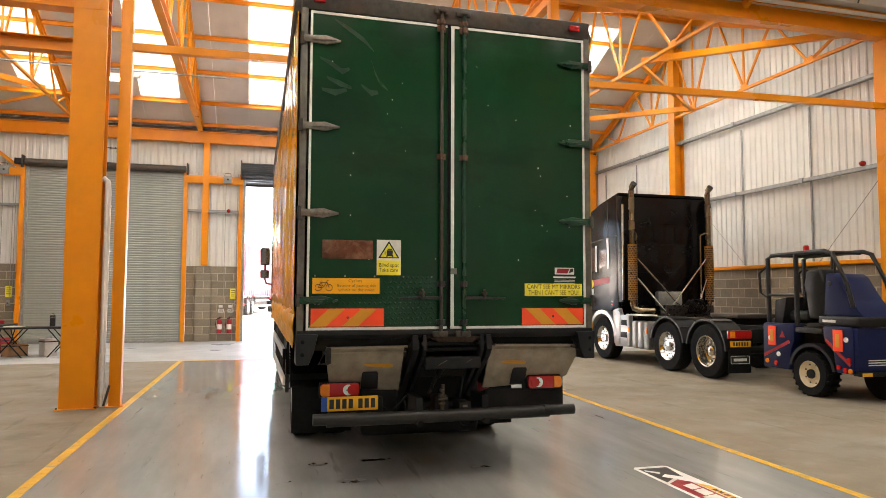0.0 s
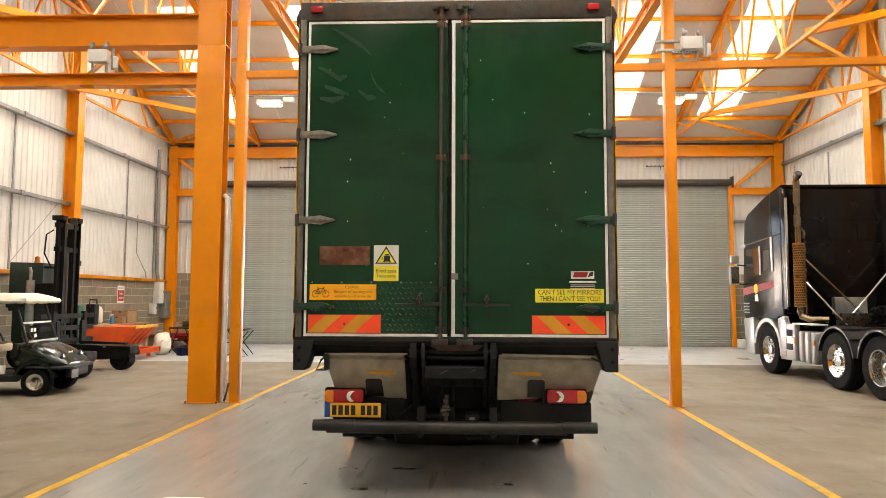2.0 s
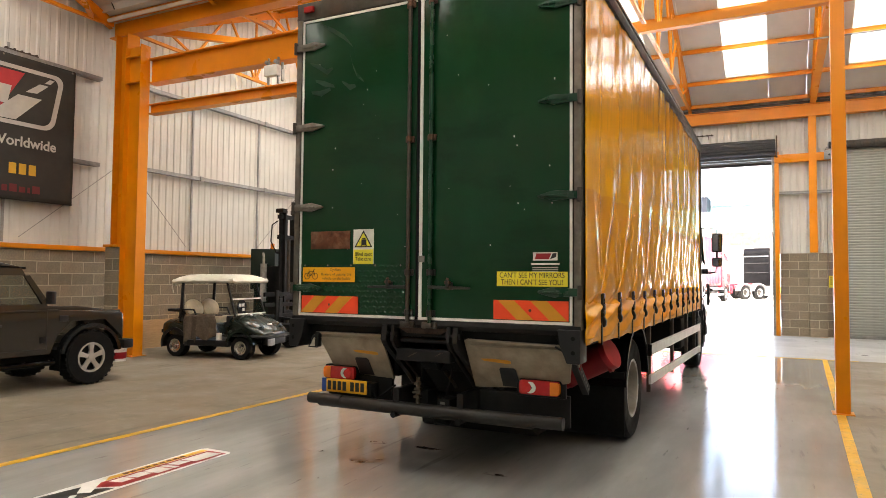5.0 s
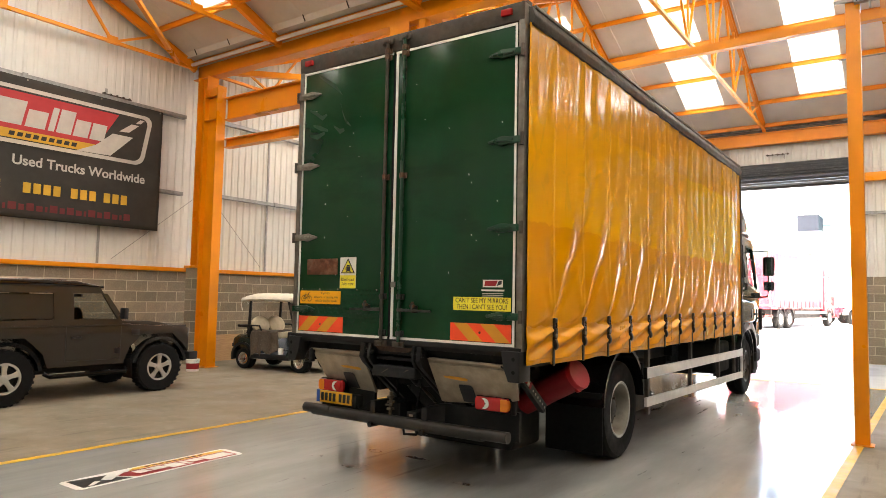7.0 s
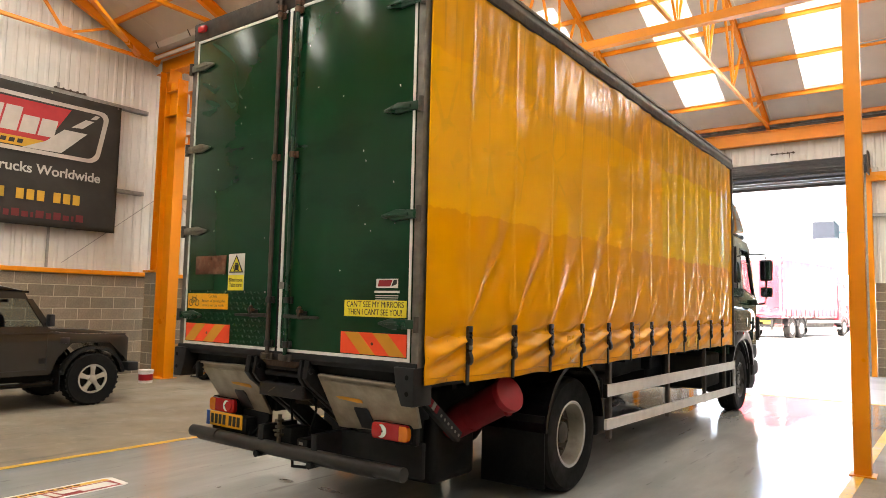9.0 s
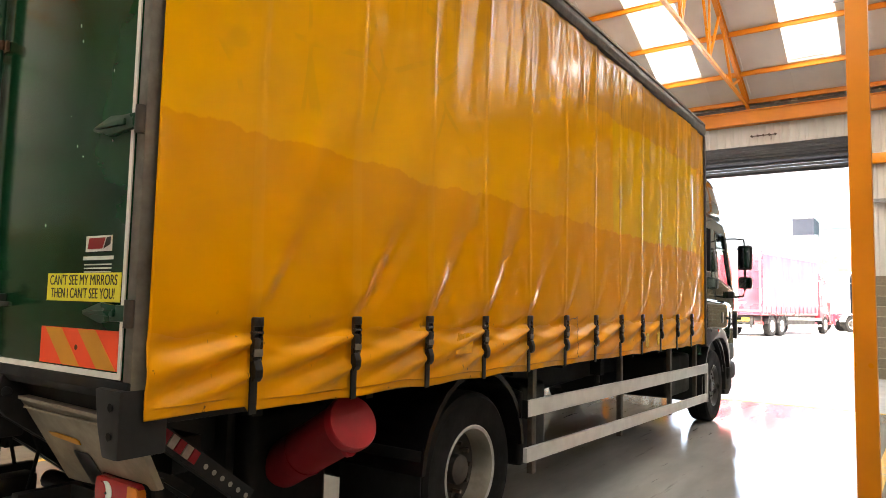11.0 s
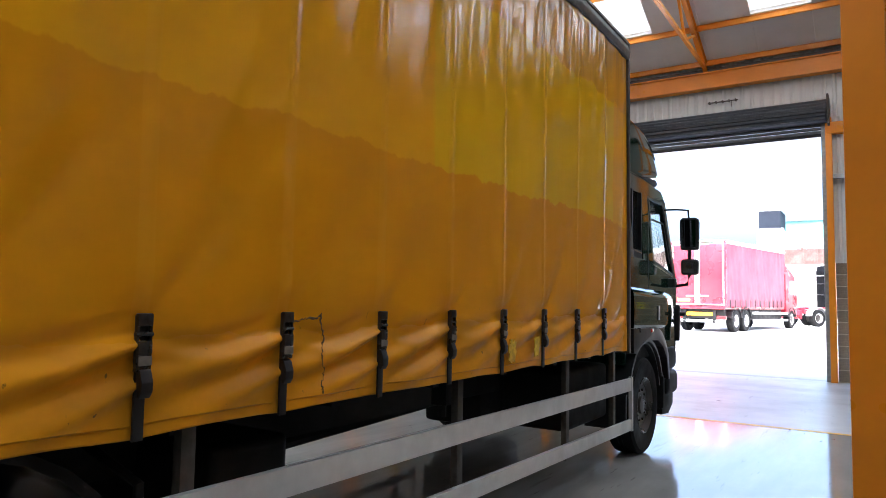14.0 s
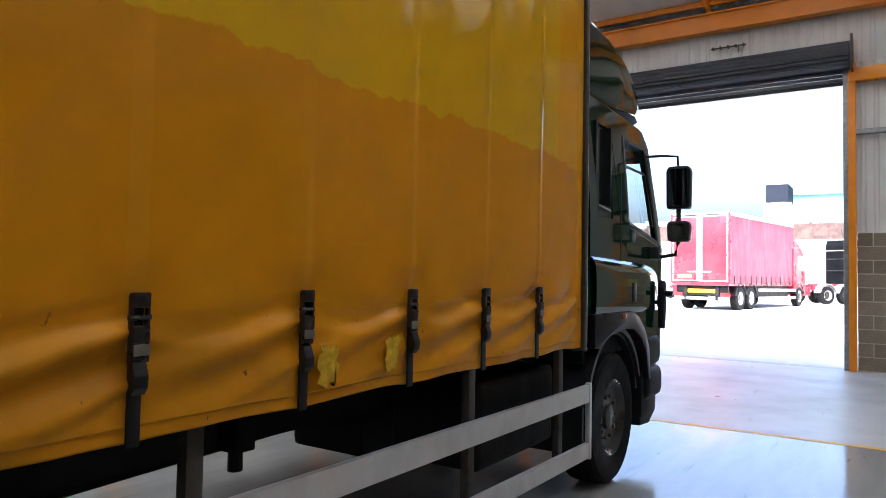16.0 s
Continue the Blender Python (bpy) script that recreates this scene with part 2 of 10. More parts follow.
MORTAR = mat("pale_mortar", (0.46, 0.40, 0.30), 0.95, vary=0.15, grain=30, bump=0.003, bump_scale=120)
CONCRETE = mat("dusty_concrete", (0.222, 0.187, 0.138), 0.62, vary=0.10, grain=3, stain=(0.13, 0.11, 0.085), stain_scale=0.45, stain_amount=0.55, bump=0.002, bump_scale=25, rough_vary=0.15)
EPOXY = mat("grey_floor_paint", (0.315, 0.312, 0.298), 0.11, stretch=(2.2, 0.4, 1), vary=0.13, grain=1.6, stain=(0.22, 0.218, 0.21), stain_scale=0.7, stain_amount=0.45, bump=0.0006, bump_scale=9, rough_vary=0.07, spec=0.6)
add_marks(EPOXY, (0.5, (1, 1, 1), 0.5, 0.7, (0.25, 0.245, 0.235), 0.6), (1.2, (6, 0.5, 1), 0.62, 0.72, (0.12, 0.115, 0.105), 0.5), (3.0, (5, 0.7, 1), 0.64, 0.72, (0.09, 0.085, 0.08), 0.5), (9, (1, 1, 1), 0.72, 0.745, (0.05, 0.045, 0.04), 0.8), (16, (1, 1, 1), 0.70, 0.73, (0.42, 0.41, 0.39), 0.4))
add_marks(CONCRETE, (0.25, (1, 1, 1), 0.48, 0.66, (0.27, 0.245, 0.20), 0.6), (1.3, (1, 1, 1), 0.52, 0.70, (0.13, 0.105, 0.075), 0.6), (0.9, (7, 0.6, 1), 0.58, 0.70, (0.10, 0.085, 0.065), 0.6), (4.5, (1, 1, 1), 0.54, 0.68, (0.30, 0.26, 0.20), 0.4), (7, (1, 1, 1), 0.68, 0.74, (0.08, 0.065, 0.05), 0.6), (30, (1, 1, 1), 0.62, 0.72, (0.30, 0.27, 0.22), 0.35))
FARCON = mat("pale_floated_concrete", (0.46, 0.46, 0.45), 0.36, vary=0.08, grain=2.2, stain=(0.27, 0.265, 0.25), stain_scale=0.6, stain_amount=0.6, bump=0.0012, bump_scale=11, rough_vary=0.1, spec=0.35)
add_marks(FARCON, (0.8, (1, 1, 1), 0.5, 0.7, (0.25, 0.245, 0.23), 0.5), (1.6, (5, 0.6, 1), 0.6, 0.73, (0.16, 0.15, 0.135), 0.5), (9, (1, 1, 1), 0.70, 0.74, (0.08, 0.075, 0.065), 0.6))
LINE = mat("yellow_line_paint", (0.72, 0.40, 0.02), 0.4, vary=0.12, grain=10, stain=(0.40, 0.25, 0.06), stain_scale=3, stain_amount=0.5)
add_marks(LINE, (6, (1, 1, 1), 0.58, 0.68, (0.30, 0.26, 0.20), 0.7), (18, (1, 1, 1), 0.60, 0.66, (0.22, 0.19, 0.15), 0.6))
YARD = mat("pale_yard_concrete", (0.50, 0.48, 0.45), 0.8, vary=0.1, grain=2, stain=(0.36, 0.35, 0.33), stain_scale=0.3, stain_amount=0.5)
GREEN = mat("dark_green_panel_paint", (0.0038, 0.041, 0.0145), 0.16, vary=0.12, grain=1.2, stain=(0.013, 0.046, 0.014), stain_scale=0.8, stain_amount=0.6, rough_vary=0.08, bump=0.0012, bump_scale=1.6, spec=0.3)
add_marks(GREEN, (0.9, (1, 1, 2.5), 0.52, 0.66, (0.0025, 0.026, 0.0095), 0.7), (1.7, (1, 1, 0.6), 0.55, 0.7, (0.006, 0.056, 0.019), 0.6), (14, (1, 1, 0.25), 0.62, 0.75, (0.02, 0.055, 0.03), 0.25))
GREENMETAL = mat("green_painted_fittings", (0.008, 0.05, 0.024), 0.3, vary=0.2, grain=20, stain=(0.05, 0.06, 0.05), stain_scale=9, stain_amount=0.4)
WEATHERED = mat("weathered_grey_steel", (0.07, 0.062, 0.052), 0.55, 0.35, vary=0.25, grain=18, stain=(0.10, 0.055, 0.03), stain_scale=4, stain_amount=0.6, bump=0.001)
POSTGREY = mat("dull_galvanised_post", (0.17, 0.155, 0.13), 0.5, 0.4, vary=0.2, grain=14, stain=(0.09, 0.06, 0.04), stain_scale=5, stain_amount=0.6)
HINGE = mat("dull_zinc_fittings", (0.22, 0.20, 0.165), 0.5, 0.5, vary=0.25, grain=25, stain=(0.11, 0.07, 0.04), stain_scale=8, stain_amount=0.6)
WHITE = mat("white_paint", (0.72, 0.71, 0.67), 0.45, vary=0.06, grain=15, stain=(0.42, 0.40, 0.35), stain_scale=5, stain_amount=0.35)
BLACK = mat("black_chassis_paint", (0.008, 0.008, 0.008), 0.55, spec=0.2, vary=0.3, grain=10, stain=(0.022, 0.019, 0.016), stain_scale=3, stain_amount=0.6)
RUBBER = mat("tyre_rubber", (0.007, 0.007, 0.007), 0.7, spec=0.12, vary=0.25, grain=20, stain=(0.012, 0.011, 0.010), stain_scale=4, stain_amount=0.5, bump=0.001)
PLASTIC = mat("black_plastic", (0.012, 0.012, 0.013), 0.4, vary=0.2, grain=12, rough_vary=0.1)
ALU = mat("scuffed_aluminium", (0.22, 0.205, 0.18), 0.5, 0.45, vary=0.15, grain=9, stain=(0.16, 0.14, 0.11), stain_scale=2.2, stain_amount=0.65, bump=0.001)
RAILALU = mat("pale_anodised_aluminium", (0.62, 0.62, 0.61), 0.4, 0.3, vary=0.06, grain=10, stain=(0.42, 0.42, 0.41), stain_scale=4, stain_amount=0.4)
CHROME = mat("bright_chrome", (0.60, 0.585, 0.55), 0.17, 1.0, vary=0.05, grain=8, rough_vary=0.05)
RIMSILVER = mat("grey_steel_rim", (0.42, 0.42, 0.41), 0.45, 0.5, vary=0.15, grain=14, stain=(0.16, 0.13, 0.10), stain_scale=6, stain_amount=0.5)
RIMBARREL = mat("dusty_rim_barrel", (0.33, 0.31, 0.265), 0.5, 0.4, vary=0.25, grain=10, stain=(0.09, 0.07, 0.05), stain_scale=5, stain_amount=0.7)
# wheel centre much darker than the rim ring, with stains
RIMFACE = mat("dark_stained_wheel_face", (0.05, 0.046, 0.042), 0.6, 0.3, vary=0.25, grain=14, stain=(0.06, 0.045, 0.035), stain_scale=6, stain_amount=0.7)
BUCKLE = mat("dull_dark_steel", (0.06, 0.055, 0.05), 0.3, 0.7, vary=0.3, grain=30, stain=(0.09, 0.05, 0.03), stain_scale=12, stain_amount=0.5)
CABGREEN = mat("dark_green_cab_gloss", (0.0035, 0.03, 0.0115), 0.06, vary=0.1, grain=2, spec=0.5, rough_vary=0.02, coat=0.5)
PURPLE = mat("dark_purple_black_plastic", (0.009, 0.005, 0.0065), 0.35, vary=0.15, grain=8, spec=0.2)
RED = mat("red_lens", (0.42, 0.012, 0.012), 0.2, vary=0.1, grain=12, coat=0.5)
AMBER = mat("amber_lens", (0.75, 0.20, 0.01), 0.2, vary=0.1, grain=12, coat=0.5)
CLEAR = mat("clear_lens", (0.75, 0.73, 0.68), 0.15, vary=0.05, grain=12, coat=0.5)
CHEVRED = mat("fluorescent_red_film", (0.85, 0.075, 0.02), 0.5, vary=0.05, grain=10)
CHEVYEL = mat("dull_gold_reflective_film", (0.62, 0.28, 0.02), 0.45, vary=0.05, grain=10)
SIGNYEL = mat("yellow_sign_vinyl", (0.80, 0.70, 0.05), 0.4, vary=0.05, grain=8)
SIGNORANGE = mat("amber_sign_vinyl", (0.85, 0.40, 0.01), 0.4, vary=0.05, grain=8)
PLATE = mat("yellow_plate_plastic", (0.75, 0.38, 0.02), 0.35, vary=0.06, grain=8)
INK = mat("black_ink", (0.02, 0.02, 0.02), 0.5, vary=0.1, grain=10)
BROWNINK = mat("brown_ink", (0.20, 0.10, 0.02), 0.5, vary=0.1, grain=10)
BLUEINK = mat("blue_ink", (0.02, 0.08, 0.35), 0.4, vary=0.1, grain=10)
RUST = mat("rusty_plate", (0.13, 0.045, 0.02), 0.75, 0.2, vary=0.4, grain=14, stain=(0.42, 0.26, 0.17), stain_scale=4, stain_amount=0.85, bump=0.001)
REDPLASTIC = mat("red_plastic", (0.30, 0.008, 0.014), 0.4, vary=0.15, grain=8, stain=(0.14, 0.014, 0.014), stain_scale=3, stain_amount=0.3)
REDPAINT = mat("red_vehicle_paint", (0.21, 0.012, 0.022), 0.3, vary=0.1, grain=3, coat=0.3)
REDTARP = mat("faded_red_tarpaulin", (0.185, 0.034, 0.058), 0.6, vary=0.15, grain=2, stain=(0.24, 0.06, 0.09), stain_scale=1, stain_amount=0.4)
# stained red, darkened to put the barrel body's shade into the colour
BARRELRED = mat("darkened_red_plastic", (0.20, 0.007, 0.012), 0.55, vary=0.2, grain=6, stain=(0.07, 0.01, 0.01), stain_scale=3, stain_amount=0.5, spec=0.2)
BLACKGLOSS = mat("black_gloss_paint", (0.005, 0.0045, 0.005), 0.2, vary=0.1, grain=4, spec=0.22)
STACKSTEEL = mat("heat_stained_stack_steel", (0.22, 0.17, 0.11), 0.25, 0.9, vary=0.2, grain=6, stain=(0.12, 0.08, 0.05), stain_scale=3, stain_amount=0.5)
SILVER = mat("silver_grey_paint", (0.36, 0.36, 0.36), 0.35, 0.4, vary=0.06, grain=5, coat=0.3)
ARCHGLOSS = mat("wet_look_black_plastic", (0.008, 0.008, 0.008), 0.1, vary=0.05, grain=4, spec=0.6, coat=0.8, rough_vary=0.02)
LRGREY = mat("dark_grey_metallic_paint", (0.032, 0.028, 0.024), 0.22, 0.15, vary=0.02, grain=4, coat=0.6, rough_vary=0.015)
ALLOY = mat("cast_alloy_silver", (0.50, 0.49, 0.46), 0.38, 0.6, vary=0.08, grain=12)
DKGLASS = mat("dark_tinted_glass", (0.02, 0.022, 0.022), 0.06, vary=0.05, grain=3, coat=0.6)
GLASS = glass_mat("clear_glass")
CARTGREEN = mat("dark_green_moulding", (0.009, 0.015, 0.011), 0.22, vary=0.1, grain=5, coat=0.4)
CREAM = mat("cream_vinyl", (0.62, 0.52, 0.36), 0.55, vary=0.08, grain=10, stain=(0.40, 0.32, 0.2), stain_scale=4, stain_amount=0.4)
CANOPY = mat("off_white_canopy", (0.74, 0.70, 0.60), 0.5, vary=0.08, grain=8, bump=0.004, bump_scale=14)
CLOTH = mat("brown_cloth", (0.10, 0.075, 0.055), 0.9, vary=0.25, grain=30, bump=0.008, bump_scale=12)
FLGREEN = mat("forklift_green_paint", (0.012, 0.13, 0.045), 0.35, vary=0.1, grain=5, stain=(0.02, 0.06, 0.03), stain_amount=0.4)
DKGREEN = mat("dark_green_steel", (0.005, 0.020, 0.011), 0.4, vary=0.15, grain=6)
BLUE = mat("dark_blue_paint", (0.005, 0.010, 0.052), 0.4, vary=0.12, grain=5, stain=(0.012, 0.014, 0.035), stain_amount=0.4, spec=0.22)
CARD = mat("brown_cardboard", (0.34, 0.20, 0.10), 0.8, vary=0.1, grain=12, stain=(0.24, 0.14, 0.07), stain_scale=4)
SKIPORANGE = mat("orange_skip_paint", (0.70, 0.10, 0.02), 0.5, vary=0.12, grain=6, stain=(0.25, 0.08, 0.03), stain_scale=3, stain_amount=0.5)
BRASS = mat("heat_stained_brass", (0.42, 0.22, 0.05), 0.35, 0.8, vary=0.25, grain=10, stain=(0.25, 0.13, 0.05), stain_scale=4, stain_amount=0.5)
BANNER = mat("dark_grey_mesh_banner", (0.034, 0.030, 0.025), 0.7, vary=0.12, grain=3, stain=(0.07, 0.06, 0.05), stain_scale=1, bump=0.001, bump_scale=300)
BANRED = mat("red_banner_print", (0.42, 0.035, 0.04), 0.65, vary=0.08, grain=5)
BANDULL = mat("dull_red_banner_print", (0.15, 0.024, 0.026), 0.7, vary=0.1, grain=5)
BANSILVER = mat("silver_banner_print", (0.48, 0.45, 0.41), 0.65, vary=0.08, grain=5)
BANGOLD = mat("gold_banner_print", (0.55, 0.32, 0.03), 0.65, vary=0.08, grain=5)
WOOD = mat("raw_plywood", (0.36, 0.225, 0.115), 0.8, vary=0.15, grain=6, stretch=(1, 1, 8))
GRP = bpy.data.materials.new("white_rooflight_sheet")
GRP.use_nodes = True
_n, _l = GRP.node_tree.nodes, GRP.node_tree.links
_t = _n.new("ShaderNodeBsdfTranslucent")
_t.inputs[0].default_value = (0.46, 0.46, 0.442, 1)
_m = _n.new("ShaderNodeMixShader")
_m.inputs[0].default_value = 0.85
_l.new(_n["Principled BSDF"].outputs[0], _m.inputs[1])
_l.new(_t.outputs[0], _m.inputs[2])
_l.new(_m.outputs[0], _n["Material Output"].inputs[0])


# ---------------------------------------------------------------- the hall: setting out
WEST, EAST, NORTH, SOUTH, VALLEY = -8.55, 12.75, 23.5, -2.4, 10.6
EAVE, PITCH = 7.1, 0.42
RIDGE_N, RIDGE_S = (NORTH + VALLEY) / 2, (SOUTH + VALLEY) / 2
LIGHT_X = [-5.95, -2.72, 0.47, 3.63, 6.75, 10.05]
FRAME_X = [-5.35, -1.6, 1.95, 5.35, 8.9]


def roof_z(y):
    return EAVE + PITCH * (min(NORTH - y, y - VALLEY) if y > VALLEY else min(VALLEY - y, y - SOUTH))


# ground outside, one sheet to the horizon
prof = [(-1500, -0.012), (NORTH + 0.3, -0.012), (NORTH + 6, 0.03), (39, 0.3), (1500, 0.3), (1500, -0.8), (-1500, -0.8)]
bm = prism(prof, "x", -1500, 1500)
ground = struct("ground", bm, YARD, "pale worn concrete yard outside the hall", "ground")
LANE_END = 17.1


def lane_w(y):
    return -1.49 + 0.009 * (y - 8)


def lane_e(y):
    return 5.055 + 0.026 * (y - 10)


Y0 = SOUTH - 0.2
floor = struct("floor", join(prism([(WEST - 0.2, Y0), (lane_w(Y0), Y0), (lane_w(LANE_END), LANE_END), (WEST - 0.2, LANE_END)], "z", -0.2, 0),
                             prism([(lane_e(Y0), Y0), (EAST + 0.2, Y0), (EAST + 0.2, LANE_END), (lane_e(LANE_END), LANE_END)], "z", -0.2, 0)), CONCRETE, "dusty stained bare concrete hall floor", "floor")
lane = struct("floor_paint", prism([(lane_w(Y0), Y0), (lane_e(Y0), Y0), (lane_e(LANE_END), LANE_END), (lane_w(LANE_END), LANE_END)], "z", -0.2, 0.0), EPOXY, "glossy grey painted floor lane with scuffs", "floor")
struct("floor_far", box(WEST - 0.2, EAST + 0.2, LANE_END, NORTH + 0.02, -0.2, 0.0), FARCON, "pale power-floated concrete strip before the doors", "floor")
for edge in (lane_w, lane_e):
    bm = bmesh.new()
    y = SOUTH + 0.1
    while y < LANE_END - 0.1:
        e = min(y + random.uniform(1.6, 2.6), LANE_END)
        w = 0.048 + random.uniform(-0.002, 0.002)
        v = [bm.verts.new((edge(q) + d * w, q, z)) for z in (0.0, 0.003) for q in (y, e) for d in (-1, 1)]
        for f in ((0, 2, 3, 1), (4, 5, 7, 6), (0, 1, 5, 4), (2, 6, 7, 3), (0, 4, 6, 2), (1, 3, 7, 5)):
            bm.faces.new([v[i] for i in f])
        y = e + 0.002
    struct("floor_line", bm, LINE, "worn yellow painted line on the floor", "floor line")
struct("floor_line", box(lane_w(LANE_END) + 0.05, lane_e(LANE_END) + 0.6, LANE_END - 0.09, LANE_END, 0.0, 0.003), LINE, "worn yellow painted line across the end of the lane", "floor line")
OILSTAIN = mat("dried_oil_stain", (0.085, 0.075, 0.06), 0.3, vary=0.35, grain=14, stain=(0.16, 0.15, 0.135), stain_scale=9, stain_amount=0.6)
for x, y, rx, ry in ((1.09, 6.03, 0.13, 0.07), (0.86, 6.66, 0.09, 0.05), (0.56, 6.14, 0.035, 0.02), (1.19, 6.15, 0.04, 0.015), (1.4, 6.7, 0.16, 0.05), (0.47, 6.1, 0.02, 0.02), (2.3, 6.2, 0.12, 0.04)):
    edge = [(x + rx * math.cos(a) * q, y + ry * math.sin(a) * q) for a, q in ((2 * math.pi * k / 18, random.uniform(0.7, 1.1)) for k in range(18))]
    struct("floor_stain", prism(edge, "z", 0.0002, 0.0014), OILSTAIN, "dark dried oil stain on the painted floor", "stain", False)
struct("door_threshold", box(-0.2, 4.3, NORTH + 0.02, NORTH + 0.3, -0.03, 0.0), GALV, "flat steel strip across the doorway", "threshold")


def ribbed(u0, u1, base, depth, face, axis, z0, z1, top=None, pitch=0.2):
    """Wall sheeting: a flat back with upright ribs. face is the inner plane, depth goes outward from it."""
    bm = bmesh.new()
    s = 1 if depth > 0 else -1
    def put(a, b, c, d, za, zb):
        (boxm(bm, a, b, min(c, d), max(c, d), za, zb) if axis == "x" else boxm(bm, min(c, d), max(c, d), a, b, za, zb))
    if top is None:
        put(u0, u1, face + s * 0.03, face + depth, z0, z1)
    n = int((u1 - u0) / pitch)
    for i in range(n + 1):
        c = u0 + 0.05 + i * pitch
        if c + 0.03 > u1:
            break
        zt = z1 if top is None else top(c) - 0.12
        if zt <= z0:
            continue
        w0, w1 = 0.045, 0.022
        va = []
        for z in (z0, zt):
            for du, dn in ((-w0, 0.03), (w0, 0.03), (w1, 0.0), (-w1, 0.0)):
                p = (c + du, face + s * (0.03 if dn else 0.012))
                va.append(bm.verts.new((p[0], p[1], z) if axis == "x" else (p[1], p[0], z)))
        for f in ((0, 1, 5, 4), (1, 2, 6, 5), (2, 3, 7, 6), (3, 0, 4, 7), (0, 3, 2, 1), (4, 5, 6, 7)):
            bm.faces.new([va[k] for k in f])
    bmesh.ops.recalc_face_normals(bm, faces=bm.faces[:])
    return bm


# north wall: sheeting over blockwork, three shutter openings
BLK = 2.45
for u0, u1 in ((WEST, -6.62), (-2.08, -0.22), (4.3, 6.06), (10.9, EAST)):
    struct("wall_north", ribbed(u0, u1, 0, 0.25, NORTH, "x", BLK, 5.55), CLAD, "white ribbed steel wall sheeting", "wall", False)
struct("wall_north", ribbed(WEST, EAST, 0, 0.25, NORTH, "x", 5.55, 7.35), CLAD, "white ribbed steel wall sheeting over the doors", "wall", False)

# gable walls
gable = [(SOUTH - 0.2, 0), (NORTH + 0.2, 0), (NORTH + 0.2, EAVE + 0.1), (RIDGE_N, roof_z(RIDGE_N) + 0.1), (VALLEY, EAVE + 0.1), (RIDGE_S, roof_z(RIDGE_S) + 0.1), (SOUTH - 0.2, EAVE + 0.1)]
SIDE = {WEST: 2.115, EAST: 2.24}
for name, face, s in (("wall_west", WEST, -1), ("wall_east", EAST, 1)):
    base = prism(gable, "x", face + s * 0.03, face + s * 0.25)
    ribs = ribbed(SOUTH, NORTH, 0, s * 0.25, face, "y", SIDE[face], 8, roof_z)
    struct(name, join(base, ribs), CLAD, "white ribbed steel gable wall sheeting", "wall", False)
struct("wall_south", ribbed(WEST, EAST, 0, -0.25, SOUTH, "x", 0, 7.3), CLAD, "white ribbed steel wall sheeting behind", "wall", False)

# roof linings with strips for the rooflights
def slope_pt(x, y, lift=0.0):
    return (x, y, roof_z(y) + lift)


def slab(bm, x0, x1, ya, yb, za, zb, t=0.08):
    v = [bm.verts.new(p) for p in ((x0, ya, za), (x1, ya, za), (x1, yb, zb), (x0, yb, zb), (x0, ya, za + t), (x1, ya, za + t), (x1, yb, zb + t), (x0, yb, zb + t))]
    for f in ((3, 2, 1, 0), (4, 5, 6, 7), (0, 1, 5, 4), (1, 2, 6, 5), (2, 3, 7, 6), (3, 0, 4, 7)):
        bm.faces.new([v[i] for i in f])


W2 = 0.56
for name, ye, yr in (("ceiling_far", NORTH, RIDGE_N), ("ceiling_mid", VALLEY, RIDGE_N), ("ceiling_near", VALLEY, RIDGE_S), ("ceiling_back", SOUTH, RIDGE_S)):
    d = 1 if yr > ye else -1
    lit = True
    length = abs(yr - ye)
    def zz(q):
        return EAVE + PITCH * q
    bm = bmesh.new()
    q0, q1 = (2.7 if name == "ceiling_back" else 1.24), length - 0.75
    edges = [WEST - 0.1] + [e for c in LIGHT_X for e in (c - W2, c + W2)] + [EAST + 0.1]
    for i in range(0, len(edges), 2):
        x0, x1 = edges[i], edges[i + 1]
        k = max(1, round((x1 - x0) / 1.05))
        for j in range(k):
            a, b = x0 + (x1 - x0) * j / k, x0 + (x1 - x0) * (j + 1) / k
            slab(bm, a + 0.004, b - 0.004, ye - d * 0.25, yr, zz(-0.25), zz(length))
    for c in LIGHT_X:
        slab(bm, c - W2, c + W2, ye - d * 0.25, ye + d * q0, zz(-0.25), zz(q0))
        slab(bm, c - W2, c + W2, ye + d * q1, yr, zz(q1), zz(length))
        if not lit:
            slab(bm, c - W2, c + W2, ye + d * q0, ye + d * q1, zz(q0), zz(q1))
    struct(name, bm, ROOF, "off-white lining sheets of the pitched roof", "ceiling", False)
    for c in (LIGHT_X if lit else ()):
        bm = bmesh.new()
        slab(bm, c - W2 - 0.02, c + W2 + 0.02, ye + d * (q0 - 0.02), ye + d * (q1 + 0.02), zz(q0 - 0.02) + 0.085, zz(q1 + 0.02) + 0.085, 0.01)
        win = struct("window_roof", bm, GRP, "translucent white rooflight sheet in the roof slope", "rooflight", False)
        la = bpy.data.lights.new("rooflight_daylight", 'AREA')
        la.shape, la.size, la.size_y = 'RECTANGLE', 2 * W2 - 0.01, math.hypot(q1 - q0, PITCH * (q1 - q0)) - 0.01
        la.energy, la.color = LAMP_WATTS * (la.size * la.size_y), (0.97, 1.0, 0.94)
        lo = new("rooflight_daylight", la)
        ym = ye + d * (q0 + q1) / 2
        lo.matrix_basis = Matrix.Translation((c, ym, zz((q0 + q1) / 2) + 0.05)) @ Euler((d * math.atan(PITCH), 0, 0)).to_matrix().to_4x4()

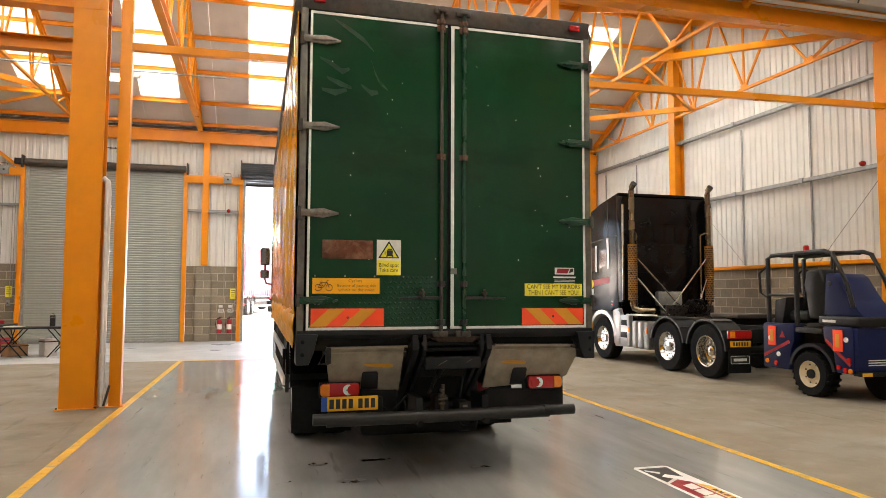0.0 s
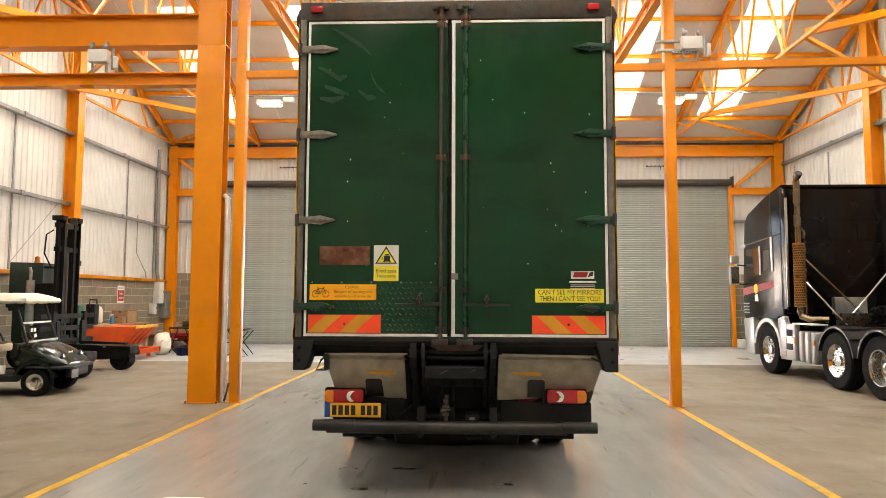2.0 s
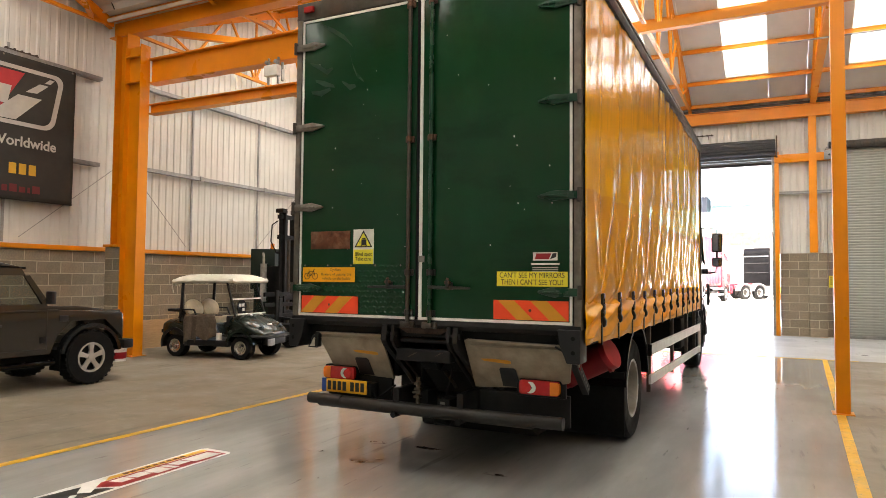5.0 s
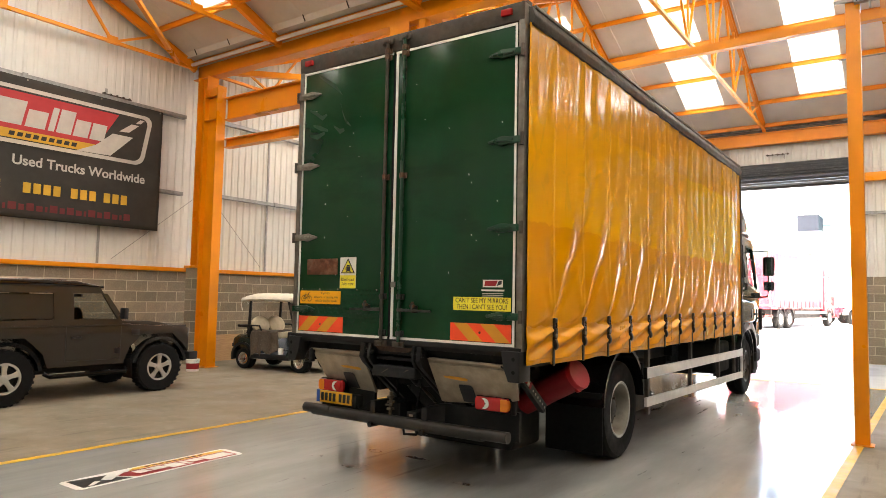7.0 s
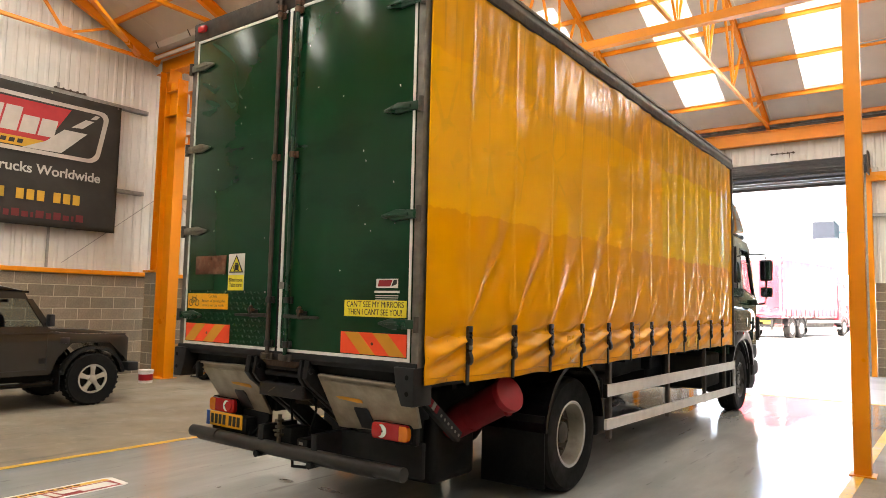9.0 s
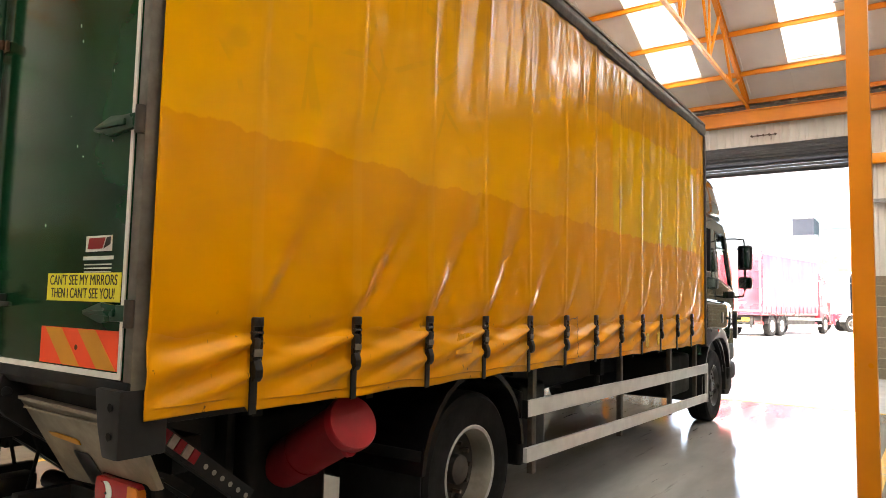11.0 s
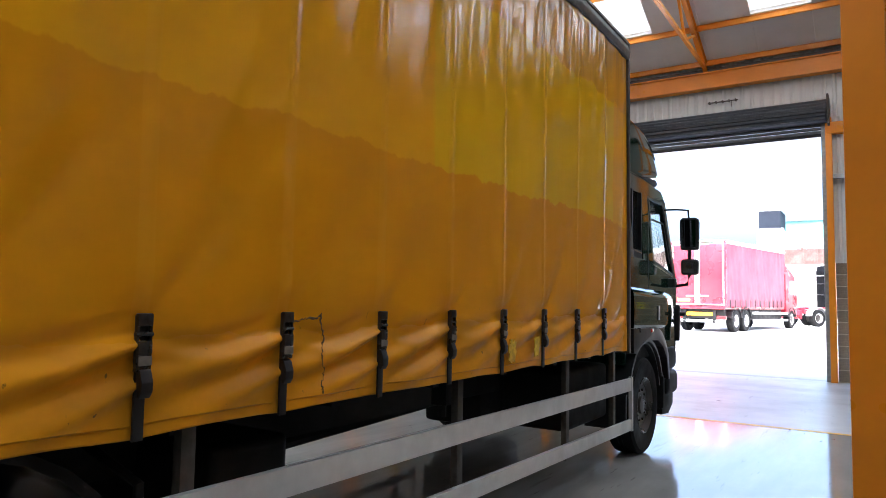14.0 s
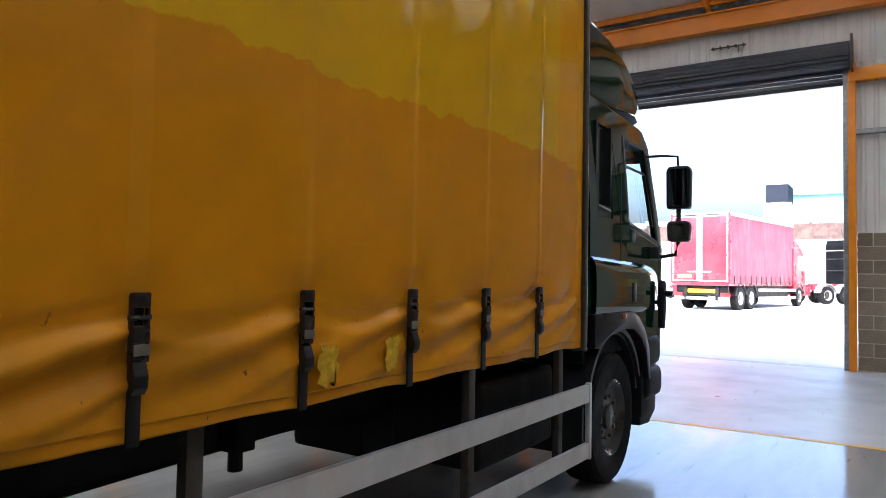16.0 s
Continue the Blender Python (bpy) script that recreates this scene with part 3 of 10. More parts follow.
# purlins, eaves beam, rafters and trusses
PUR = [0.15, 1.2, 2.54, 3.88, 5.2, 6.3]
for ye, d in ((NORTH, -1), (VALLEY, 1), (VALLEY, -1), (SOUTH, 1)):
    for q in PUR:
        z = EAVE + PITCH * q - 0.07
        struct("purlin", ibeam((WEST, ye + d * q, z), (EAST, ye + d * q, z), 0.06, 0.12, 0.01, 0.01), ORANGE, "orange painted roof purlin", "purlin", False)
struct("eaves_beam", join(box(WEST, EAST, NORTH - 0.26, NORTH - 0.02, 6.48, 6.50), box(WEST, EAST, NORTH - 0.2, NORTH - 0.17, 6.5, 6.83), box(WEST, EAST, NORTH - 0.26, NORTH - 0.02, 6.83, 6.86)), ORANGE, "orange painted eaves beam along the wall head", "beam", False)
# dark box painting in the shadow line between eaves beam and roof
struct("eaves_shadow_rail", box(WEST, EAST, NORTH - 0.12, NORTH, 6.90, 6.97), WEATHERED, "dark strip for the shadow line above the eaves beam", "trim")

for x in FRAME_X + [WEST + 0.22, EAST - 0.22]:
    heavy = x in (-1.6, 5.35)
    edge = x not in FRAME_X
    for ya, yb in ((NORTH, VALLEY), (SOUTH, VALLEY)):
        yr = (ya + yb) / 2
        t = thing("roof_truss", "orange painted steel lattice roof truss", "roof truss", x, 0, 0, 0, "roof trusses", "structure")
        lo, hi = min(ya, yb), max(ya, yb)
        part("rafter", ibeam((0, lo + 0.1, roof_z(lo + 0.1) - 0.16 + 0.0), (0, yr, roof_z(yr) - 0.18), 0.1, 0.2, 0.012, 0.01), ORANGE, t, smooth=False)
        part("rafter", ibeam((0, hi - 0.1, roof_z(hi - 0.1) - 0.16), (0, yr, roof_z(yr) - 0.18), 0.1, 0.2, 0.012, 0.01), ORANGE, t, smooth=False)
        w, h = (0.16, 0.26) if heavy else (0.07, 0.07)
        zc = 6.98
        part("bottom_chord", ibeam((0, lo + 0.1, zc), (0, hi - 0.1, zc), w, h, 0.014, 0.012) if heavy else bars(((0, lo + 0.1, zc), (0, hi - 0.1, zc), w, h)), ORANGE, t, smooth=False)
        nodes = [lo + (hi - lo) * k / 6 for k in (1, 2, 3, 4, 5)]
        for yn in nodes:
            part("gusset", box(-0.012, 0.012, yn - 0.12, yn + 0.12, zc - 0.05, zc + 0.13), ORANGE, t, smooth=False)
            for off in (-0.95, 0.95):
                yt = yn + off
                part("web_bar", bars(((0, yn, zc), (0, yt, roof_z(yt) - 0.2), 0.05, 0.05)), ORANGE, t, smooth=False)
            if abs(yn - yr) < 2.5:
                part("web_bar", bars(((0, yn, zc), (0, yn, roof_z(yn) - 0.2), 0.045, 0.045)), ORANGE, t, smooth=False)

# wind bracing at the level of the bottom chords, both gables
for s, xa, xb in ((1, 8.9, EAST - 0.22), (-1, -5.35, WEST + 0.22)):
    t = thing("wind_brace", "orange steel struts and diagonals beside the gable", "bracing", 0, 0, 0, 0, "wind bracing", "structure")
    for ya, yb in ((20.2, 17.1), (13.95, 10.9)):
        part("strut", bars(((xa, ya, 7.06), (xb, yb, 7.06), 0.12, 0.14)), ORANGE, t, smooth=False)
    for ya, yb in ((14.0, 17.1), (20.5, 23.1)):
        part("diagonal", bars(((xa, ya, 7.0), (xb, yb, 7.0), 0.08, 0.08)), ORANGE, t, smooth=False)
    for ya, yb in ((0.5, 4.0), (7.0, 4.0), (7.0, 10.0)):
        part("diagonal", bars(((xa, ya, 7.0), (xb, yb, 7.0), 0.08, 0.08)), ORANGE, t, smooth=False)

# columns on the north wall and the gables
def column(name, x, y, top, w, h, turn, label):
    t = thing(name, label, "column", x, y, 0, turn, "", "structure")
    part("shaft", ibeam((0, 0, 0.012), (0, 0, top), w, h, 0.016, 0.012, (0, 1, 0)), ORANGE, t, smooth=False)
    part("base_plate", box(-w / 2 - 0.04, w / 2 + 0.04, -h / 2 - 0.04, h / 2 + 0.04, 0, 0.012), ORANGE, t)
    for a in (-1, 1):
        for b in (-1, 1):
            part("bolt", lathe([(0.014, 0.012), (0.014, 0.03), (0.0, 0.031)], "z", 6, (a * (w / 2 + 0.02), b * h * 0.3, 0)), WEATHERED, t)
    return t


for x in (-1.4, 5.33):
    t = thing("column_north", "orange painted steel column standing on a block pier", "column", x, NORTH - 0.13, 2.47, 0, "", "structure")
    part("shaft", ibeam((0, 0, 0.0), (0, 0, 4.01), 0.2, 0.22, 0.016, 0.012, (0, 1, 0)), ORANGE, t, smooth=False)
for x in (WEST + 0.22, EAST - 0.22):
    column("column_corner", x, NORTH - 0.15, 6.9, 0.3, 0.26, 0, "orange painted steel corner column")
for x, yn in ((WEST + 0.16, 17.42), (EAST - 0.16, 18.0)):
    column("column_gable", x, yn, roof_z(yn) - 0.2, 0.3, 0.32, 90, "tall orange painted gable column")
    column("column_gable", x, 4.0, roof_z(4.0) - 0.2, 0.3, 0.32, 90, "tall orange painted gable column")
t = thing("column_valley", "heavy orange valley column on a block pier", "column", WEST + 0.65, VALLEY - 0.05, 2.2, 90, "", "structure")
part("shaft", ibeam((0, 0, 0), (0, 0, 4.5), 0.30, 0.36, 0.016, 0.012, (0, 1, 0)), ORANGE, t, smooth=False)
column("column_valley", EAST - 0.26, VALLEY, 6.7, 0.42, 0.5, 90, "heavy orange painted valley column at the gable")

# the valley line: columns, beams, gutter
c = thing("column_lane", "heavy glossy orange column beside the painted lane", "column", -2.055, 10.58, 0, 0, "", "structure")
part("shaft", ibeam((0, 0, 0.012), (0, 0, 6.7), 0.44, 0.26, 0.022, 0.014, (0, 1, 0)), ORANGE, c, smooth=False)
part("base_plate", box(-0.26, 0.26, -0.17, 0.17, 0, 0.012), ORANGE, c)
for a, b in ((-0.235, -0.15), (0.235, -0.15), (-0.235, 0.15), (0.235, 0.15)):
    part("bolt", lathe([(0.014, 0.012), (0.014, 0.03), (0.0, 0.031)], "z", 6, (a, b, 0)), WEATHERED, c)
struct("floor_stay", bars(((-1.735, 10.54, 0.02), (-1.665, 10.54, 0.3), 0.03, 0.012)), WEATHERED, "short dark steel stay between the posts", "stay", False)
dp = struct("downpipe", tubes((((-1.785, 10.61, 0.0), (-1.785, 10.61, 3.0), (-1.80, 10.64, 3.15), (-1.86, 10.66, 3.2)), 0.045)), WHITE, "white plastic pipe behind the lane column", "pipe")
for z in (0.35, 1.6, 2.8):
    part("pipe_clip", lathe([(0.05, z - 0.02), (0.05, z + 0.02)], "z", 16, (-1.785, 10.61, 0)), WHITE, dp)
for z in (6.12, 5.58, 6.45):
    part("stiffener", box(-0.224, 0.224, -0.134, 0.106, z - 0.008, z + 0.008), ORANGE, c, smooth=False)
c2 = thing("column_west_inner", "second orange painted column carrying the deep beam", "column", -7.4, 10.40, 0, 0, "", "structure")
part("shaft", ibeam((0, 0, 0.012), (0, 0, 6.35), 0.23, 0.47, 0.02, 0.014, (1, 0, 0)), ORANGE, c2, smooth=False)
part("base_plate", box(-0.28, 0.28, -0.18, 0.18, 0, 0.012), ORANGE, c2)
for z in (6.12, 5.58):
    part("stiffener", box(-0.233, 0.233, -0.114, 0.114, z - 0.008, z + 0.008), ORANGE, c2, smooth=False)
for x, lab in ((-1.6, "slim orange box-section post beside the lane"), (5.10, "slim orange box-section post beside the lane line")):
    t = thing("post_lane", lab, "post", x, 10.62, 0, 0, "lane posts", "structure")
    part("shaft", box(-0.078, 0.078, -0.078, 0.078, 0.012, 6.72, 0.008), ORANGE, t)
    part("base_plate", box(-0.12, 0.12, -0.12, 0.12, 0, 0.012), ORANGE, t)
struct("beam_valley", ibeam((WEST + 0.1, VALLEY + 0.05, 6.93), (EAST - 0.1, VALLEY + 0.05, 6.93), 0.26, 0.42, 0.02, 0.014), ORANGE, "long orange steel beam under the roof valley", "beam", False)
struct("beam_deep", ibeam((-7.2, 10.6, 5.84), (-2.28, 10.6, 5.84), 0.24, 0.52, 0.022, 0.014), ORANGE, "deep orange steel beam between columns", "beam", False)
struct("beam_low", ibeam((-7.2, 10.6, 5.05), (-2.28, 10.6, 5.05), 0.2, 0.2, 0.016, 0.012), ORANGE, "orange steel tie beam below the deep beam", "beam", False)
struct("beam_tie", bars(((-1.52, 10.62, 5.13), (5.02, 10.62, 5.20), 0.11, 0.11)), ORANGE, "orange box-section tie beam between the lane posts", "beam")
struct("beam_tie", bars(((5.18, 10.62, 5.21), (EAST - 0.4, 10.62, 5.34), 0.11, 0.115)), ORANGE, "orange box-section tie beam to the gable column", "beam")
bm = prism([(VALLEY - 0.5, 7.42), (VALLEY - 0.36, 7.17), (VALLEY + 0.36, 7.17), (VALLEY + 0.5, 7.42), (VALLEY + 0.48, 7.44), (VALLEY + 0.33, 7.2), (VALLEY - 0.33, 7.2), (VALLEY - 0.48, 7.44)], "x", WEST, EAST)
g = struct("gutter_valley", bm, ROOF, "pale valley gutter lining with dark strap joints", "gutter", False)
for i in range(18):
    x = WEST + 0.6 + i * 1.2
    part("strap", bars(((x, VALLEY - 0.515, 7.42), (x + 0.02, VALLEY - 0.375, 7.165), 0.03, 0.008)), WEATHERED, g, smooth=False)
    part("strap", bars(((x, VALLEY + 0.515, 7.42), (x + 0.02, VALLEY + 0.375, 7.165), 0.03, 0.008)), WEATHERED, g, smooth=False)

# sheeting rails and joint posts on the walls
def zrail(name, p, q, nrm):
    bm = bmesh.new()
    p, q, nrm = Vector(p), Vector(q), Vector(nrm)
    bar(bm, p + nrm * 0.07, q + nrm * 0.07, 0.14, 0.012, (0, 0, 1))
    bar(bm, p + nrm * 0.14 + Vector((0, 0, 0.035)), q + nrm * 0.14 + Vector((0, 0, 0.035)), 0.012, 0.08, (0, 0, 1))
    run = (q - p)
    for k in range(1, int(run.length / 2.3)):
        c = p + run * (k * 2.3 / run.length) + nrm * 0.15
        bar(bm, c - Vector((0, 0, 0.03)), c + Vector((0, 0, 0.09)), 0.09, 0.05, nrm)
    return struct(name, bm, GALV, "grey galvanised sheeting rail", "rail", False)


for face, s in ((WEST, 1), (EAST, -1)):
    for zn, zs in (((4.0, 3.92), (5.86, 5.75)) if s > 0 else ((4.24, 4.24), (6.15, 6.15))):
        zrail("sheeting_rail", (face, VALLEY + 0.25, zn), (face, NORTH - 0.05, zn), (s, 0, 0))
        zrail("sheeting_rail", (face, SOUTH, zs), (face, VALLEY - 0.25, zs), (s, 0, 0))
    for y in ((12.97, 15.31, 20.55, 22.4, 8.47, 6.2, 1.8, -0.4) if s > 0 else (13.0, 15.3, 20.5, 22.6, 8.6, 6.3, 1.8, -0.4)):
        struct("sheeting_joint", boxes((min(face, face + s * 0.02), max(face, face + s * 0.02), y - 0.025, y + 0.025, SIDE[face] + 0.12, 6.0)), GALV, "upright grey flashing strip on the wall sheeting", "trim", False)
    struct("wall_flashing", box(min(face, face + s * 0.05), max(face, face + s * 0.05), SOUTH, NORTH - 0.3, SIDE[face] - 0.17, SIDE[face] + 0.005, 0.004), GALV, "grey steel flashing along the top of the blockwork", "trim")
    struct("wall_rail", box(min(face, face + s * 0.16), max(face, face + s * 0.16), SOUTH, NORTH - 0.3, SIDE[face] + 0.01, SIDE[face] + 0.1, 0.006), ORANGE, "orange painted rail on top of the blockwork", "rail")
for u0, u1 in ((WEST + 0.4, -6.75), (-1.95, -0.35), (4.42, 5.95), (11.0, EAST - 0.4)):
    zrail("sheeting_rail", (u0, NORTH, 4.22), (u1, NORTH, 4.22), (0, -1, 0))
    struct("door_beam", box(u0 - 0.08, u1 + 0.08, NORTH - 0.19, NORTH - 0.002, 5.16, 5.40, 0.008), ORANGE, "orange painted beam between the door frames", "beam")
for x in (-6.72, -2.02, -0.3, 4.38, 6.0, 10.95):
    struct("door_post", box(x - 0.06, x + 0.06, NORTH - 0.17, NORTH + 0.2, 0, 5.5, 0.006), ORANGE, "orange painted door frame post", "door frame")
struct("corner_brace", bars(((10.98, NORTH - 0.14, 5.35), (EAST - 0.4, NORTH - 0.14, 6.45), 0.1, 0.1)), ORANGE, "orange diagonal brace at the wall corner", "brace", False)
struct("corner_brace", bars(((-6.75, NORTH - 0.14, 5.35), (WEST + 0.4, NORTH - 0.14, 6.45), 0.1, 0.1)), ORANGE, "orange diagonal brace at the wall corner", "brace", False)

for face, s in ((WEST, 1), (EAST, -1)):
    for ya, za, yb, zb in ((10.85, 4.05, 8.7, 2.33), (11.0, 4.05, 12.7, 2.33), (17.2, 4.35, 15.1, 2.33)):
        struct("brace_wire", tubes((((face + s * 0.17, ya, za), (face + s * 0.14, yb, zb)), 0.007)), GALV, "thin steel bracing wire across the wall", "bracing")

# roller shutters
def shutter_curtain(t, x0, x1, z0, z1):
    slat = None
    n = int(round((z1 - z0) / 0.076))
    for i in range(n):
        z = z0 + i * 0.076
        if slat is None:
            prof = [(0.006, 0.0), (0.0, 0.008), (-0.006, 0.03), (-0.006, 0.05), (0.0, 0.07), (0.006, 0.0755)]
            bm = bmesh.new()
            ra, rb = [bm.verts.new((x0, a, b)) for a, b in prof], [bm.verts.new((x1, a, b)) for a, b in prof]
            for k in range(len(prof) - 1):
                bm.faces.new((ra[k], rb[k], rb[k + 1], ra[k + 1]))
            slat = part("slat", bm, SHUTTER, t, smooth=False)
            slat.matrix_basis = pose(0, 0, z)
        else:
            again(slat, "slat", t, pose(0, 0, z))


for x0, x1, lab in ((-6.62, -2.08, "closed grey steel roller shutter door"), (6.06, 10.9, "closed grey steel roller shutter door")):
    t = thing("door_1" if x0 < 0 else "door_3", lab, "shutter door", 0, NORTH - 0.02, 0, 0, "roller shutter doors", "structure")
    shutter_curtain(t, x0, x1, 0.08, 5.55)
    part("bottom_bar", box(x0, x1, -0.03, 0.03, 0, 0.08, 0.005), GALV, t)
    part("drum", lathe([(0.12, x0 - 0.05), (0.12, x1 + 0.05)], "x", 20, (0, -0.1, 5.58)), WEATHERED, t, "dark shutter roller")
    for x in (x0, x1):
        part("guide", box(x - 0.04, x + 0.04, -0.06, 0.04, 0, 5.55, 0.004), GALV, t, "galvanised guide channel")
        part("end_plate", box(x - 0.02 + (0.1 if x == x1 else -0.1), x + 0.02 + (0.1 if x == x1 else -0.1), -0.26, 0.0, 5.4, 5.78, 0.006), WEATHERED, t)
    part("motor", box(x0 - 0.32, x0 - 0.13, -0.24, -0.04, 5.5, 5.68, 0.02), PLASTIC, t, "black drive motor")
    part("backing", box(x0, x1, 0.06, 0.2, 0, 5.55), GALV, t)
# open shutter: roll and hanging slats darker than the closed doors' grey
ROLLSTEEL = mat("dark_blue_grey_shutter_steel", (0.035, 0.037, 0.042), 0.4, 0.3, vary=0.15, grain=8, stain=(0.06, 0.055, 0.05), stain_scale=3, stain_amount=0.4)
DARKSLAT = mat("darker_shutter_slat", (0.16, 0.165, 0.17), 0.42, 0.3, vary=0.08, grain=6)
t = thing("door_2", "open grey roller shutter rolled up over the doorway", "shutter door", 0, NORTH - 0.02, 0, 0, "roller shutter doors", "structure")
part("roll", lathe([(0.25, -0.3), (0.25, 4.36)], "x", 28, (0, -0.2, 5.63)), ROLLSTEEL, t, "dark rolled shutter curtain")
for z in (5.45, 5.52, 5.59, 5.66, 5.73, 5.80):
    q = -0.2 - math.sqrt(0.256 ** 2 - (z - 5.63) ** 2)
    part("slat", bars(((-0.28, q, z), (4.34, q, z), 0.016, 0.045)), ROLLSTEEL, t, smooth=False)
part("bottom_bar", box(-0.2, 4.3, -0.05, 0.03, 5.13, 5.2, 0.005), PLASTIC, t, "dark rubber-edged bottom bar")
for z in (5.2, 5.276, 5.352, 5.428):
    part("slat", box(-0.2, 4.3, -0.03, 0.01, z, z + 0.07, 0.01), DARKSLAT, t)
for x in (-0.2, 4.29):
    part("guide", box(x - 0.05, x + 0.05, -0.09, 0.06, 0, 5.4, 0.004), GALV, t, "galvanised guide channel")
    part("end_plate", box(x - 0.02 + (0.1 if x > 0 else -0.1), x + 0.02 + (0.1 if x > 0 else -0.1), -0.48, 0.0, 5.32, 5.93, 0.006), WEATHERED, t)


# blockwork in running bond: the recessed mortar body and every block proud of it
BLOCK_MESH = {}
def blockwork(name, axis, u0, u1, face, s, courses, lo, hi, label, height=BLK / 10):
    """Blocks from u0 to u1 along an axis; those between lo and hi are separate pieces."""
    L, J, T = 0.474, 0.016, 0.1
    H = height - J
    h = courses * (H + J)
    a, b = face + s * 0.003, face + s * T
    a, b = min(a, b), max(a, b)
    body = box(u0, u1, a, b, 0, h) if axis == "x" else box(a, b, u0, u1, 0, h)
    wall = struct(name, body, MORTAR, label, "wall", False)
    rest = bmesh.new()
    for c in range(courses):
        u = u0 - (0.245 if c % 2 else 0)
        z = c * (H + J) + J
        while u < u1 - 0.02:
            p, q = max(u, u0), min(u + L, u1)
            if q - p > 0.03:
                if lo <= p and q <= hi:
                    key = (axis, s, round(q - p, 2), round(H, 3))
                    if key not in BLOCK_MESH:
                        bm = bmesh.new()
                        w = q - p
                        boxm(bm, 0, w, 0, 0.02, 0, H) if axis == "x" else boxm(bm, 0, 0.02, 0, w, 0, H)
                        bmesh.ops.bevel(bm, geom=bm.edges[:], offset=0.003, segments=1, affect='EDGES')
                        me = bpy.data.meshes.new("block")
                        bm.to_mesh(me)
                        bm.free()
                        me.materials.append(BLOCK)
                        BLOCK_MESH[key] = me
                    ob = new("block", BLOCK_MESH[key])
                    ob.parent = wall
                    jit = random.uniform(-0.002, 0.002)
                    f0 = (face if s > 0 else face - 0.02) + jit
                    ob.matrix_basis = Matrix.Translation((p, f0, z) if axis == "x" else (f0, p, z))
                else:
                    f0, f1 = (face, face + 0.02) if s > 0 else (face - 0.02, face)
                    boxm(rest, p, q, f0, f1, z, z + H) if axis == "x" else boxm(rest, f0, f1, p, q, z, z + H)
            u += L + J
    if len(rest.verts):
        tagged(part("blocks", rest, BLOCK, wall, smooth=False), kind="stuff")
    else:
        rest.free()
    return wall


# ---------------------------------------------------------------- wheels
def wheel(parent, x, y, z, r, w, side, rim_mat=None, rr=0.56, nuts=10, dish=0.5, hub=True, name="wheel"):
    """A wheel with its axle along x; side +1 shows its outer face to +x. dish: how deep the rim face lies, in half widths."""
    wh = part(name, lathe([(r * rr, -w / 2), (r * 0.93, -w / 2), (r * 0.985, -w * 0.42), (r, -w * 0.3), (r, -w * 0.1), (r * 0.988, -w * 0.09), (r * 0.988, -w * 0.06), (r, -w * 0.05),
                            (r, w * 0.05), (r * 0.988, w * 0.06), (r * 0.988, w * 0.09), (r, w * 0.1), (r, w * 0.3), (r * 0.985, w * 0.42), (r * 0.93, w / 2), (r * rr * 1.06, w / 2), (r * rr, w * 0.46), (r * rr, -w / 2)], "x", 40, (0, 0, 0), False), RUBBER, parent)
    wh.matrix_basis = pose(x, y, z)
    e = w / 2 * side
    prof = [(r * rr * 1.02, e * 0.96), (r * rr * 0.98, e), (r * rr * 0.92, e * 0.9), (r * rr * 0.86, e * (1 - dish * 0.6)), (r * rr * 0.78, e * (1 - dish)), (r * rr * 0.5, e * (1 - dish * 1.1)), (r * rr * 0.3, e * (1 - dish * 1.05))]
    if dish > 1:
        prof = [(r * rr * 1.02, e * 0.96), (r * rr * 0.99, e), (r * rr * 0.93, e * 0.94), (r * rr * 0.90, e * 0.7), (r * rr * 0.885, e * (1 - dish)), (r * rr * 0.6, e * (1 - dish * 1.15)), (r * rr * 0.3, e * (1 - dish * 1.1))]
    cutp = 3 if dish > 1 else 5
    part("rim", lathe(prof[:cutp], "x", 36, (0, 0, 0), False), rim_mat or RIMSILVER, wh)
    if dish > 1:
        part("rim_barrel", lathe(prof[2:5], "x", 36, (0, 0, 0), False), rim_mat or RIMBARREL, wh)
    part("rim_face", lathe(prof[4:] + [(0.0, e * (1 - dish * 1.05))], "x", 36, (0, 0, 0), False), rim_mat or RIMFACE, wh)
    if hub:
        part("hub", lathe([(r * rr * 0.34, e * (1 - dish * 1.2)), (r * rr * 0.32, e * (1 - dish * 0.55)), (r * rr * 0.2, e * (1 - dish * 0.45)), (0.0, e * (1 - dish * 0.42))], "x", 20), RIMFACE if rim_mat is None else rim_mat, wh)
        for k in range(nuts):
            a = 2 * math.pi * k / nuts
            b0, b1 = e * (1 - dish * 1.1), e * (1 - dish * 0.7)
            part("wheel_nut", tube(bmesh.new(), [(b0, r * rr * 0.56 * math.cos(a), r * rr * 0.56 * math.sin(a)), (b1, r * rr * 0.56 * math.cos(a), r * rr * 0.56 * math.sin(a))], r * 0.028, 6), WEATHERED if rim_mat is None else rim_mat, wh)
        for k in range(0 if dish < 0.4 else 8):
            a = 2 * math.pi * (k + 0.5) / 8
            c = (e * (1 - dish * (1.06 if dish > 1 else 0.98)), r * rr * 0.74 * math.cos(a), r * rr * 0.74 * math.sin(a))
            part("hand_hole", tube(bmesh.new(), [c, (c[0] + 0.004 * side, c[1], c[2])], r * rr * 0.075, 12), BLACK, wh)
    return wh


def arc(cy, cz, r, a0, a1, n=14):
    return [(cy + r * math.cos(radians(a0 + (a1 - a0) * k / n)), cz + r * math.sin(radians(a0 + (a1 - a0) * k / n))) for k in range(n + 1)]


